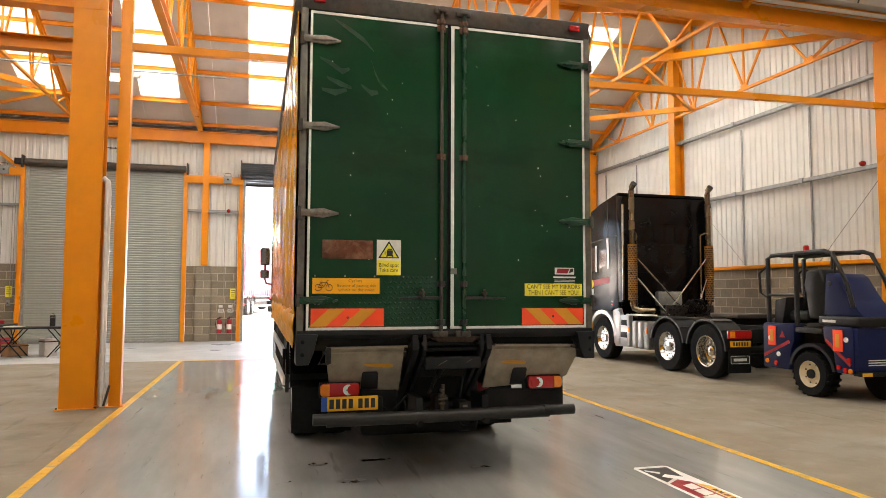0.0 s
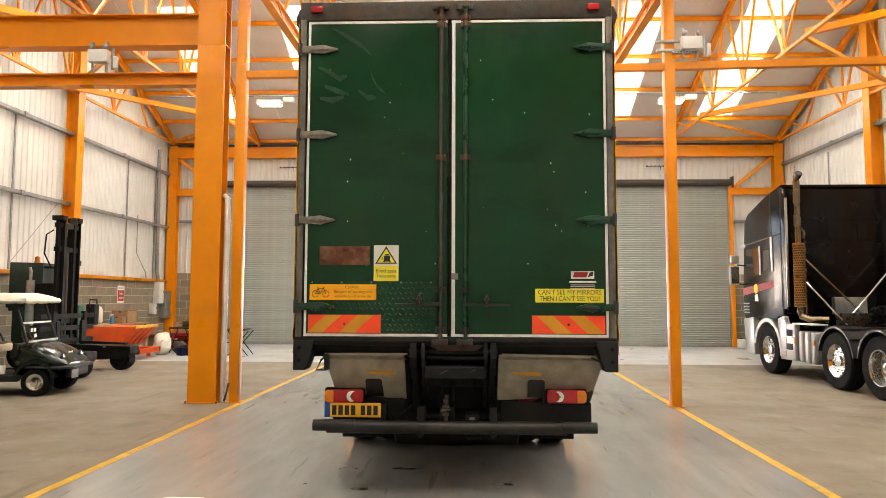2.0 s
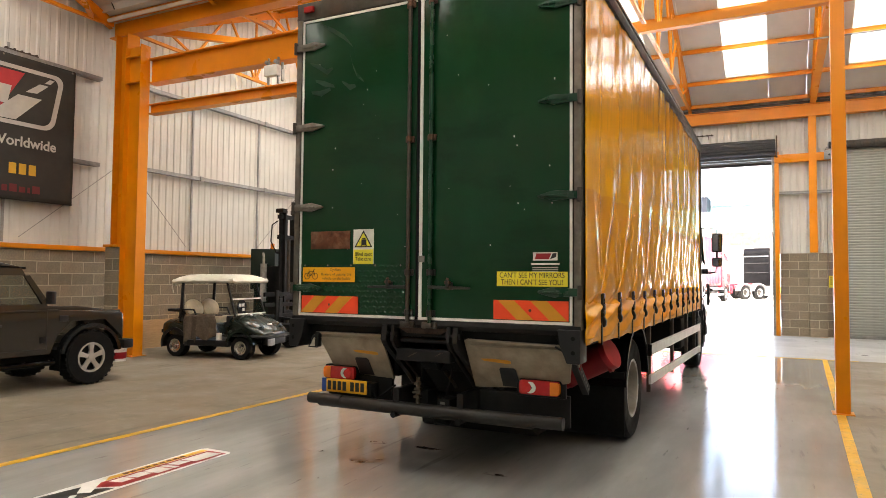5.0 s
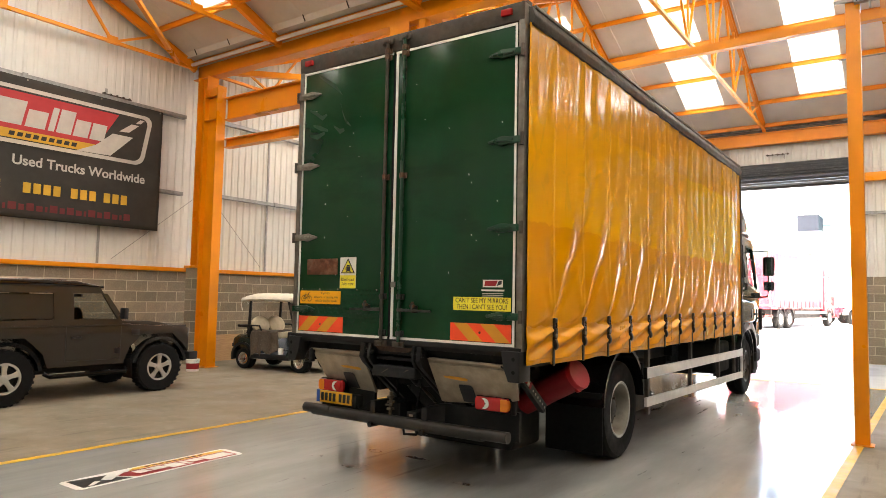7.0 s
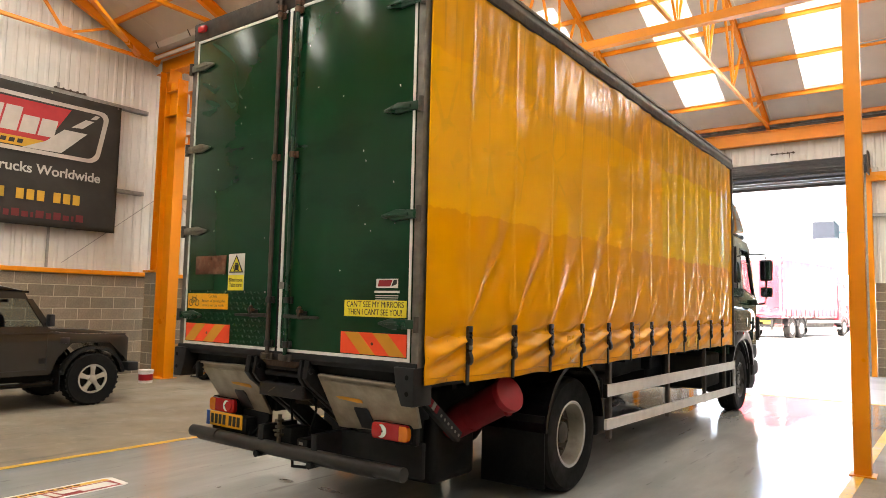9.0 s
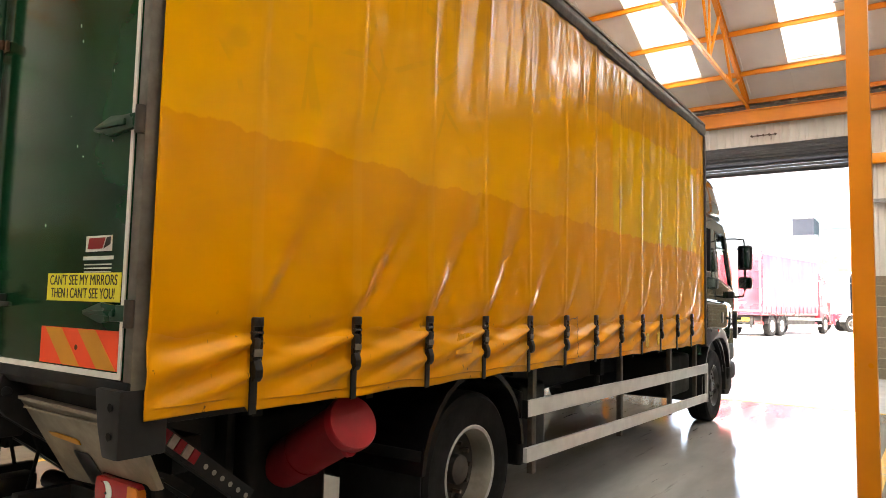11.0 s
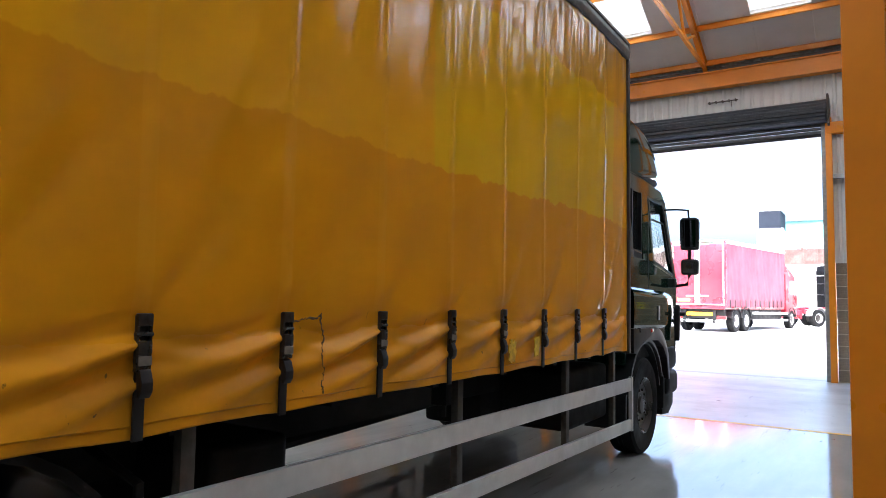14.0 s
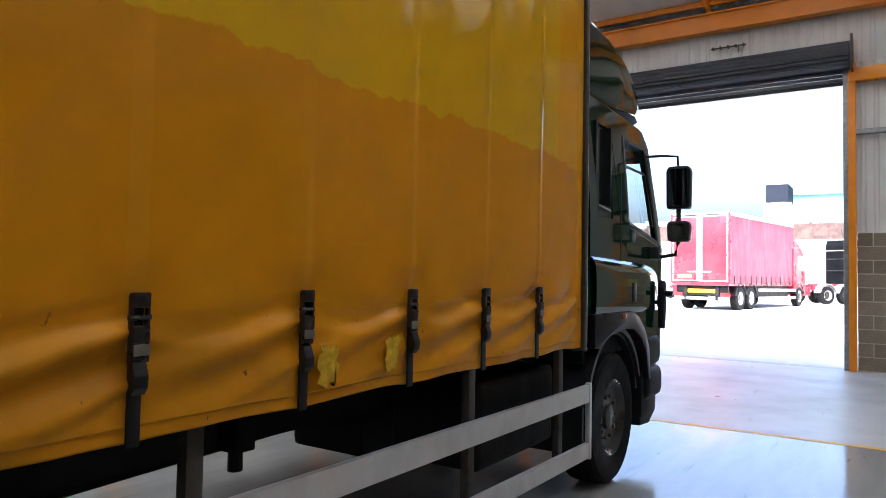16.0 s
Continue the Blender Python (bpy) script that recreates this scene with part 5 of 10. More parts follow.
HANDLEDARK = mat("dark_handle_steel", (0.03, 0.032, 0.028), 0.45, 0.2, vary=0.3, grain=25, stain=(0.05, 0.035, 0.02), stain_scale=10, stain_amount=0.5)
RUSTCATCH = mat("rusty_catch_steel", (0.12, 0.062, 0.036), 0.6, 0.2, vary=0.4, grain=60)
DOORS = {}
for s in (-1, 1):
    x0, x1 = (-1.215, -0.058) if s < 0 else (-0.028, 1.226)
    d = part("rear_door", box(x0, x1, -0.012, 0.035, 1.29, 3.888, 0.004), GREEN, lorry, "dark green rear door, scratched and patched")
    DOORS[s] = d
    e0, e1 = x0, x1
    part("edge_trim", boxes((e0, e1, -0.018, -0.013, 3.867, 3.888)), WHITE, d, "white sealing trim", False)
    part("edge_trim", boxes((e0, e1, -0.018, -0.013, 1.29, 1.312)), WHITE, d, "white sealing trim", False)
    part("edge_trim", boxes(((e0, e0 + 0.02) if s < 0 else (e1 - 0.02, e1)) + (-0.0185, -0.013, 1.312, 3.867)), WHITE, d, "white sealing trim", False)
    xr = -0.111 if s < 0 else 0.088
    rod = part("lock_rod", tube(bmesh.new(), [(xr, -0.04, 1.24), (xr, -0.04, 4.02)], 0.016, 12), WEATHERED if s < 0 else GREENMETAL, d, "locking rod")
    for z in (3.905, 3.848, 2.739, 1.665, 1.345):
        part("rod_bracket", join(box(xr - 0.04, xr + 0.04, -0.03, -0.012, z - 0.025, z + 0.025, 0.006), lathe([(0.024, z - 0.022), (0.026, z), (0.024, z + 0.022)], "z", 12, (xr, -0.04, 0))), RUSTCATCH if z > 2 else HANDLEDARK, rod)
    for z in (4.0, 1.255):
        part("cam_keeper", join(box(xr - 0.07, xr + 0.06, -0.045, -0.02, z - 0.03, z + 0.02, 0.008), box(xr - 0.03, xr + 0.03, -0.07, -0.03, z - 0.02, z + 0.015, 0.01)), WEATHERED, rod)
    hx = (xr, xr + s * 0.36)
    part("handle", join(prism([(hx[0], 1.565), (hx[0], 1.535), (hx[1], 1.538), (hx[1], 1.555)], "y", -0.075, -0.06, 0.004), box(hx[0] + s * 0.17 - 0.02, hx[0] + s * 0.17 + 0.02, -0.07, -0.012, 1.53, 1.59, 0.006), tube(bmesh.new(), [(hx[0] + s * 0.17, -0.075, 1.55), (hx[0] + s * 0.17, -0.075, 1.61)], 0.014, 8)), HANDLEDARK, rod, "long dark locking handle")
    part("handle_catch", join(box(hx[0] + s * 0.17 - 0.022, hx[0] + s * 0.17 + 0.022, -0.085, -0.05, 1.575, 1.6, 0.006), lathe([(0.012, 1.60), (0.014, 1.615), (0.006, 1.625)], "z", 10, (hx[0] + s * 0.17, -0.07, 0))), RUSTCATCH, rod, "rusty handle catch")
    for k, z in enumerate((3.648, 2.932, 2.227, 1.527)):
        a, b = (s * 1.285, s * 0.968)
        mt = HINGE if s < 0 and k < 3 else GREENMETAL
        outline = [(a, z + 0.028), (s * 1.18, z + 0.03), (s * 1.09, z + 0.038), (b, z + 0.006), (b, z - 0.008), (s * 1.09, z - 0.038), (s * 1.18, z - 0.03), (a, z - 0.028)]
        h = part("hinge", prism(outline, "y", -0.036, -0.014, 0.006), mt, d, "strap hinge")
        part("hinge_pin", lathe([(0.018, z - 0.05), (0.018, z + 0.05)], "z", 12, (s * 1.282, -0.03, 0)), WEATHERED, h)
        part("hinge_rib", prism([(s * 1.2, z + 0.012), (s * 1.0, z + 0.003), (s * 1.0, z - 0.003), (s * 1.2, z - 0.012)], "y", -0.046, -0.034, 0.003), mt, h)
        for xx in (1.15, 1.05):
            part("hinge_bolt", lathe([(0.009, -0.044), (0.007, -0.034)], "y", 8, (s * xx, 0, z)), WEATHERED, h)
L_, R_ = DOORS[-1], DOORS[1]
part("centre_seal", box(-0.054, -0.032, -0.014, 0.02, 1.3, 3.87), RUBBER, lorry)
part("edge_trim", boxes((-0.024, 0.004, -0.019, -0.0135, 1.312, 3.867)), WHITE, R_, "white sealing trim", False)
part("seal_tape", box(-0.026, 0.029, -0.024, -0.0195, 1.747, 1.797, 0.001), ALU, R_, "grey tape tab")

# tread plate on the lower left door
tp = part("tread_plate", box(-1.193, -0.145, -0.0165, -0.0125, 1.315, 1.733), GREEN, L_, "green painted tread plate", False)
bm = bmesh.new()
for r in range(10):
    for c in range(26):
        cx, cz = -1.17 + 0.042 * c + (0.021 if r % 2 else 0), 1.337 + 0.042 * r
        if cx > -0.16:
            continue
        a = radians(45 if (r + c) % 2 else -45)
        u, v = Vector((math.cos(a), 0, math.sin(a))), Vector((-math.sin(a), 0, math.cos(a)))
        o = Vector((cx, -0.0165, cz))
        ring = [bm.verts.new(o + u * p + v * q) for p, q in ((-0.019, 0), (0, -0.008), (0.019, 0), (0, 0.008))]
        top = bm.verts.new(o + Vector((0, -0.0055, 0)))
        for k in range(4):
            bm.faces.new((ring[k], ring[(k + 1) % 4], top))
bmesh.ops.recalc_face_normals(bm, faces=bm.faces[:])
tagged(part("treads", bm, GREEN, tp, smooth=False), kind="stuff")
for k in range(5):
    part("rivet", lathe([(0.008, -0.02), (0.005, -0.0165)], "y", 8, (-1.15 + k * 0.24, 0, 1.722)), HINGE, tp)

rp = part("access_plate", box(-1.094, -0.686, -0.019, -0.0125, 1.862, 2.014, 0.004), RUST, L_, "rusty bare steel plate")
part("latch", join(box(-0.91, -0.87, -0.03, -0.018, 1.978, 2.014, 0.004)), RUST, rp)


def panel_sign(parent, name, x0, x1, z0, z1, material, label, y=-0.0125, t=0.0025):
    return part(name, box(x0, x1, y - t, y, z0, z1), material, parent, label, False)


FACE = pose(0, 0, 0, 90, 0, 0)
def on_door(x, z, y=-0.0158):
    return pose(x, y, z, 90, 0, 0)


# blind-spot sign
sg = blind_sign = panel_sign(L_, "sign", -0.642, -0.441, 1.755, 2.05, WHITE, "white and yellow warning sign with a lorry in a triangle")
part("sign_panel", box(-0.638, -0.445, -0.0165, -0.0152, 1.76, 1.882), SIGNYEL, sg, smooth=False)
part("triangle_edge", prism([(-0.63, 1.90), (-0.453, 1.90), (-0.5415, 2.043)], "y", -0.0165, -0.0152), INK, sg, smooth=False)
part("triangle", prism([(-0.612, 1.909), (-0.471, 1.909), (-0.5415, 2.022)], "y", -0.0178, -0.0164), SIGNYEL, sg, smooth=False)
part("pictogram", boxes((-0.56, -0.51, -0.019, -0.0177, 1.918, 1.965), (-0.552, -0.518, -0.019, -0.0177, 1.968, 1.978), (-0.566, -0.552, -0.019, -0.0177, 1.912, 1.922), (-0.518, -0.504, -0.019, -0.0177, 1.912, 1.922), (-0.577, -0.571, -0.019, -0.0177, 1.93, 1.955)), INK, sg, smooth=False)
lettering("word_line", "Blind spot", 0.045, INK, sg, on_door(-0.5415, 1.842, -0.0172), 0.165)
lettering("word_line", "Take care", 0.045, INK, sg, on_door(-0.5415, 1.802, -0.0172), 0.155)

# cyclists sign
sg = cycle_sign = panel_sign(L_, "sign", -1.172, -0.632, 1.60, 1.725, SIGNORANGE, "amber cyclist warning sign with a bicycle", -0.0165)
bm = bmesh.new()
for cx in (-1.125, -1.04):
    for k in range(20):
        a0, a1 = 2 * math.pi * k / 20, 2 * math.pi * (k + 1) / 20
        bar(bm, (cx + 0.026 * math.cos(a0), -0.0198, 1.648 + 0.026 * math.sin(a0)), (cx + 0.026 * math.cos(a1), -0.0198, 1.648 + 0.026 * math.sin(a1)), 0.002, 0.005, (0, 0, 1))
for p, q in (((-1.125, 1.648), (-1.105, 1.69)), ((-1.105, 1.69), (-1.06, 1.69)), ((-1.06, 1.69), (-1.085, 1.65)), ((-1.085, 1.65), (-1.105, 1.69)), ((-1.125, 1.648), (-1.085, 1.65)), ((-1.04, 1.648), (-1.06, 1.70)), ((-1.06, 1.70), (-1.045, 1.705)), ((-1.11, 1.70), (-1.10, 1.70))):
    bar(bm, (p[0], -0.0198, p[1]), (q[0], -0.0198, q[1]), 0.002, 0.005, (0, 0, 1))
part("bicycle", bm, INK, sg, smooth=False)
lettering("word_line", "Cyclists", 0.032, BROWNINK, sg, on_door(-0.83, 1.703, -0.0196), 0.11)
lettering("word_line", "Beware of passing this", 0.032, BROWNINK, sg, on_door(-0.82, 1.665, -0.0196), 0.31)
lettering("word_line", "vehicle on the inside", 0.032, BROWNINK, sg, on_door(-0.82, 1.63, -0.0196), 0.29)

# mirror sign
sg = mirror_sign = panel_sign(R_, "sign", 0.645, 1.19, 1.577, 1.686, SIGNYEL, "yellow warning sign with black capitals")
lettering("word_line", "CAN'T SEE MY MIRRORS", 0.056, INK, sg, on_door(0.918, 1.657), 0.50, bold=0.0)
lettering("word_line", "THEN I CAN'T SEE YOU!", 0.056, INK, sg, on_door(0.918, 1.606), 0.475, bold=0.0)
st = panel_sign(R_, "sticker", 0.93, 1.115, 1.77, 1.83, WHITE, "small dealer sticker with red and black shapes")
part("sticker_print", prism([(0.945, 1.78), (1.05, 1.78), (1.07, 1.822), (0.955, 1.822)], "y", -0.0163, -0.0152), REDPLASTIC, st, smooth=False)
part("sticker_print", prism([(1.06, 1.78), (1.105, 1.795), (1.108, 1.824), (1.08, 1.822)], "y", -0.0163, -0.0152), INK, st, smooth=False)
part("sticker_bar", box(0.915, 1.13, -0.0152, -0.0135, 1.738, 1.752), WHITE, st, smooth=False)
for z in (1.718, 1.704, 1.69):
    part("sticker_bar", box(0.925, 1.12, -0.0148, -0.0135, z, z + 0.005), BANSILVER, st, smooth=False)

blind_sign.matrix_basis = pose(-0.011, 0, -0.027)
cycle_sign.matrix_basis = pose(0.003, -0.0058, -0.019)
mirror_sign.matrix_basis = pose(0, 0, -0.011)
st.matrix_basis = pose(0.0, 0, -0.014)

# chevron boards
for par, x0, x1, lean in ((L_, -1.178, -0.592, 1), (R_, 0.619, 1.197, -1)):
    bd = panel_sign(par, "chevron_board", x0, x1, 1.318, 1.462, CHEVRED, "red and gold striped chevron board", -0.0223 if lean > 0 else -0.0125)
    yb = -0.0253 if lean > 0 else -0.0155
    w = x1 - x0
    for c in (0.24, 0.68):
        cc = c if lean > 0 else 1 - c
        xa = x0 + w * cc
        part("stripe", prism([(xa - 0.075 - lean * 0.075, 1.32), (xa + 0.055 - lean * 0.075, 1.32), (xa + 0.055 + lean * 0.075, 1.46), (xa - 0.075 + lean * 0.075, 1.46)], "y", yb - 0.0012, yb + 0.0005), CHEVYEL, bd, smooth=False)
    part("rivet", lathe([(0.011, yb - 0.003), (0.008, yb)], "y", 10, (x0 + w / 2, 0, 1.39)), RUST, bd)

# paint chips on the doors
for s in (-1, 1):
    bm = bmesh.new()
    for k in range(13):
        x, z = random.uniform(0.15, 1.1) * s, random.uniform(1.8, 3.6)
        r = random.uniform(0.0015, 0.0055)
        vs = [bm.verts.new((x + r * math.cos(a) * random.uniform(0.6, 1.3), -0.0128, z + r * 1.6 * math.sin(a) * random.uniform(0.6, 1.3))) for a in (2 * math.pi * i / 7 for i in range(7))]
        bm.faces.new(vs)
    tagged(part("paint_chips", bm, WHITE, DOORS[s], "white paint chips", False), kind="stuff")

WIPE = mat("dusty_wiped_green", (0.016, 0.055, 0.028), 0.35, vary=0.3, grain=14, spec=0.3)
for pts in (((-1.02, 3.83), (-0.9, 3.76), (-0.78, 3.68), (-0.7, 3.60)), ((-1.14, 3.50), (-1.05, 3.46), (-0.96, 3.40), (-0.9, 3.43)), ((-0.72, 3.52), (-0.69, 3.42), (-0.65, 3.34), (-0.58, 3.28)), ((-1.08, 3.34), (-0.98, 3.30), (-0.88, 3.27)), ((-1.12, 3.24), (-1.02, 3.22), (-0.92, 3.25)), ((-0.8, 3.3), (-0.72, 3.24), (-0.66, 3.25))):
    bm = bmesh.new()
    up, dn = [], []
    for k, (x, z) in enumerate(pts):
        w = 0.045 * math.sin(math.pi * (k + 0.4) / (len(pts) - 0.2)) + 0.004
        up.append(bm.verts.new((x, -0.0128, z + w * 0.6)))
        dn.append(bm.verts.new((x + 0.01, -0.0128, z - w * 0.5)))
    for k in range(len(pts) - 1):
        bm.faces.new((up[k], dn[k], dn[k + 1], up[k + 1]))
    part("wipe_mark", bm, WIPE, L_, "dusty wipe mark", False)

# tail lift folded under the sill, its middle a little off the body's
CX = 0.05
PLATFORM = mat("oxidised_platform_aluminium", (0.31, 0.262, 0.195), 0.5, 0.25, vary=0.25, grain=7, stain=(0.17, 0.135, 0.09), stain_scale=3.2, stain_amount=0.75, bump=0.0012, bump_scale=45)
LIFTSTEEL = mat("greasy_lift_steel", (0.010, 0.010, 0.0105), 0.5, 0.1, vary=0.35, grain=14, stain=(0.022, 0.019, 0.016), stain_scale=5, stain_amount=0.6, spec=0.25)
TUBEPAINT = mat("scuffed_bumper_paint", (0.017, 0.0155, 0.0135), 0.45, vary=0.3, grain=12, stain=(0.035, 0.03, 0.024), stain_scale=4, stain_amount=0.55, spec=0.4)
BAREMETAL = mat("bare_worn_metal", (0.075, 0.062, 0.046), 0.5, 0.4, vary=0.4, grain=40, stain=(0.11, 0.06, 0.03), stain_scale=22, stain_amount=0.7)
RUSTY = mat("rusty_steel", (0.05, 0.027, 0.016), 0.7, 0.1, vary=0.4, grain=40, stain=(0.03, 0.022, 0.016), stain_scale=14, stain_amount=0.6)
lift = part("lift_frame", join(box(CX - 0.95, CX + 0.95, 0.36, 0.5, 0.85, 1.0, 0.01)), BLACK, lorry, "dark tail lift frame")
cross = part("cross_tube", box(CX - 0.285, CX + 0.2, 0.0, 0.11, 0.955, 1.055, 0.014, 3), LIFTSTEEL, lift, "dark grey lift cross tube, scraped")
for x, z in ((-0.1, 1.0), (-0.13, 0.985), (0.12, 1.005)):
    part("scrape_mark", prism([(x, z), (x + 0.035, z + 0.025), (x + 0.06, z + 0.03), (x + 0.02, z + 0.006)], "y", -0.002, 0.002), BAREMETAL, cross, "bright scrape", False)
part("roller_bar", join(tube(bmesh.new(), [(CX - 0.27, 0.06, 1.12), (CX + 0.2, 0.06, 1.12)], 0.022, 12), box(CX - 0.27, CX + 0.2, 0.04, 0.08, 1.15, 1.19, 0.006)), LIFTSTEEL, lift)
part("sill_gusset", prism([(CX - 0.26, 1.225), (CX + 0.2, 1.225), (CX + 0.12, 1.18), (CX - 0.18, 1.18)], "y", -0.012, 0.02, 0.004), RUSTY, lift, "rusty sill gusset")
for s in (-1, 1):
    zo = 0.845
    out = [(-0.405, 1.145), (-1.045, 1.142), (-1.04, 1.06), (-1.0, zo), (-0.9, 0.79), (-0.42, 0.755), (-0.405, 0.755)] if s < 0 else [(0.352, 1.145), (1.205, 1.132), (1.19, 1.06), (1.14, zo), (0.95, 0.79), (0.42, 0.755), (0.352, 0.755)]
    bm = prism(out, "y", 0.02, 0.05, 0.006)
    for v in bm.verts:
        v.co.y += (1.165 - v.co.z) * 0.6
    pl = part("lift_platform", bm, PLATFORM, lorry, "folded aluminium tail lift platform, stained and scuffed")
    part("platform_lip", bars(((s * 0.38, 0.04, 1.147), (-1.045 if s < 0 else 1.205, 0.04, 1.144 if s < 0 else 1.134), 0.045, 0.014)), PLATFORM, pl, smooth=False)
    part("platform_bead", bars(((s * 0.39, 0.044, 1.105), (-1.035 if s < 0 else 1.19, 0.044, 1.1), 0.014, 0.008)), PLATFORM, pl, smooth=False)
    sx = -0.607 if s < 0 else 0.584
    bm = prism([(sx - 0.12, 1.0), (sx - 0.04, 1.004), (sx + 0.1, 0.998), (sx + 0.125, 0.99), (sx + 0.12, 0.97), (sx + 0.09, 0.968), (sx - 0.02, 0.976), (sx - 0.1, 0.982)], "y", 0.012, 0.018, 0.002)
    for v in bm.verts:
        v.co.y += (1.165 - v.co.z) * 0.6
    part("slot_plate", bm, CHEVYEL, pl, "worn yellow hand slot")
    hx = -0.675 if s < 0 else 0.66
    bm = prism([(hx - 0.05, 0.935), (hx + 0.06, 0.935), (hx + 0.075, 0.92), (hx + 0.085, 0.78), (hx - 0.06, 0.78), (hx - 0.062, 0.92)], "y", 0.012, 0.018, 0.003)
    for v in bm.verts:
        v.co.y += (1.165 - v.co.z) * 0.6
    part("foot_hatch", bm, PLASTIC, pl, "flush dark hatch panel")
    for ax, w in ((-0.328, 0.026), (-0.249, 0.015)) if s < 0 else ((0.249, 0.015), (0.31, 0.023)):
        arm = part("lift_arm", prism([(-0.03, 1.24), (-0.05, 1.12), (0.0, 1.06), (0.36, 0.80), (0.76, 0.47), (0.84, 0.43), (0.9, 0.47), (0.88, 0.52), (0.45, 0.87), (0.1, 1.13), (0.05, 1.2), (0.04, 1.25)], "x", ax - w, ax + w, 0.005), LIFTSTEEL, lift, "greasy black lift arm")
        part("pivot_pin", lathe([(0.016, ax - w - 0.012), (0.022, ax - w - 0.006), (0.022, ax + w + 0.006), (0.016, ax + w + 0.012)], "x", 12, (0, -0.01, 1.17)), LIFTSTEEL, arm)
        part("pivot_shackle", box(ax - 0.024, ax + 0.024, 0.8, 0.88, 0.4, 0.46, 0.008), RUSTY, arm)
        part("shackle_pin", tube(bmesh.new(), [(ax - 0.036, 0.84, 0.47), (ax + 0.036, 0.84, 0.47)], 0.014, 8), RUSTY, arm)
    part("lift_strut", bars(((s * 0.36, 0.12, 1.12), (s * 0.38, 0.9, 0.56), 0.03, 0.05)), LIFTSTEEL, lift)
ram = part("lift_ram", join(tube(bmesh.new(), [(-0.0, 0.12, 1.06), (-0.02, 0.42, 0.86)], 0.036, 14), box(-0.05, 0.05, 0.1, 0.2, 0.98, 1.05, 0.008)), LIFTSTEEL, lift)
part("ram_rod", tube(bmesh.new(), [(-0.02, 0.42, 0.86), (-0.025, 0.70, 0.66)], 0.016, 12), BAREMETAL, ram, "bright ram rod")
part("coupling", join(box(-0.098, -0.038, 0.05, 0.1, 0.715, 0.74, 0.008), box(-0.09, -0.05, 0.04, 0.1, 0.76, 0.785, 0.008), box(-0.1, -0.045, 0.05, 0.1, 0.655, 0.68, 0.008), tube(bmesh.new(), [(-0.07, 0.07, 0.61), (-0.064, 0.07, 0.82)], 0.016, 10), tube(bmesh.new(), [(-0.105, 0.05, 0.70), (-0.03, 0.045, 0.708)], 0.009, 8)), BAREMETAL, lift, "worn bare-metal tow coupling")
part("coupling_jaw", join(box(0.09, 0.2, 0.1, 0.3, 0.58, 0.66, 0.015), box(-0.12, 0.0, 0.12, 0.3, 0.56, 0.72, 0.02), tube(bmesh.new(), [(-0.3, 0.5, 0.6), (0.3, 0.5, 0.6)], 0.05, 12)), BLACK, lift)
part("data_plate", box(0.12, 0.162, 0.096, 0.1, 0.618, 0.638), ALU, lift, "small worn data plate", False)
part("bumper_tube", join(tube(bmesh.new(), [(-1.14, 0.07, 0.572), (-0.8, 0.07, 0.572)], 0.047, 20), tube(bmesh.new(), [(-1.03, 0.08, 0.560), (0.9, 0.08, 0.560)], 0.053, 20), tube(bmesh.new(), [(0.85, 0.07, 0.57), (1.135, 0.07, 0.57)], 0.047, 20)), TUBEPAINT, lorry, "round dark rear bumper tube, scuffed")
for x in (-0.27, 0.31):
    part("bumper_bracket", join(box(x - 0.03, x + 0.03, 0.06, 0.4, 0.5, 0.72, 0.01), tube(bmesh.new(), [(x, 0.02, 0.51), (x, 0.14, 0.51)], 0.026, 8)), LIFTSTEEL, lorry)
part("lamp_panel", box(0.39, 1.13, 0.26, 0.3, 0.50, 0.74, 0.01), BLACK, lorry)
part("lamp_panel", box(0.72, 1.11, 0.22, 0.26, 0.72, 0.88, 0.01), BLACK, lorry)
part("lamp_panel", box(-1.0, -0.42, 0.26, 0.3, 0.5, 0.9, 0.01), BLACK, lorry)
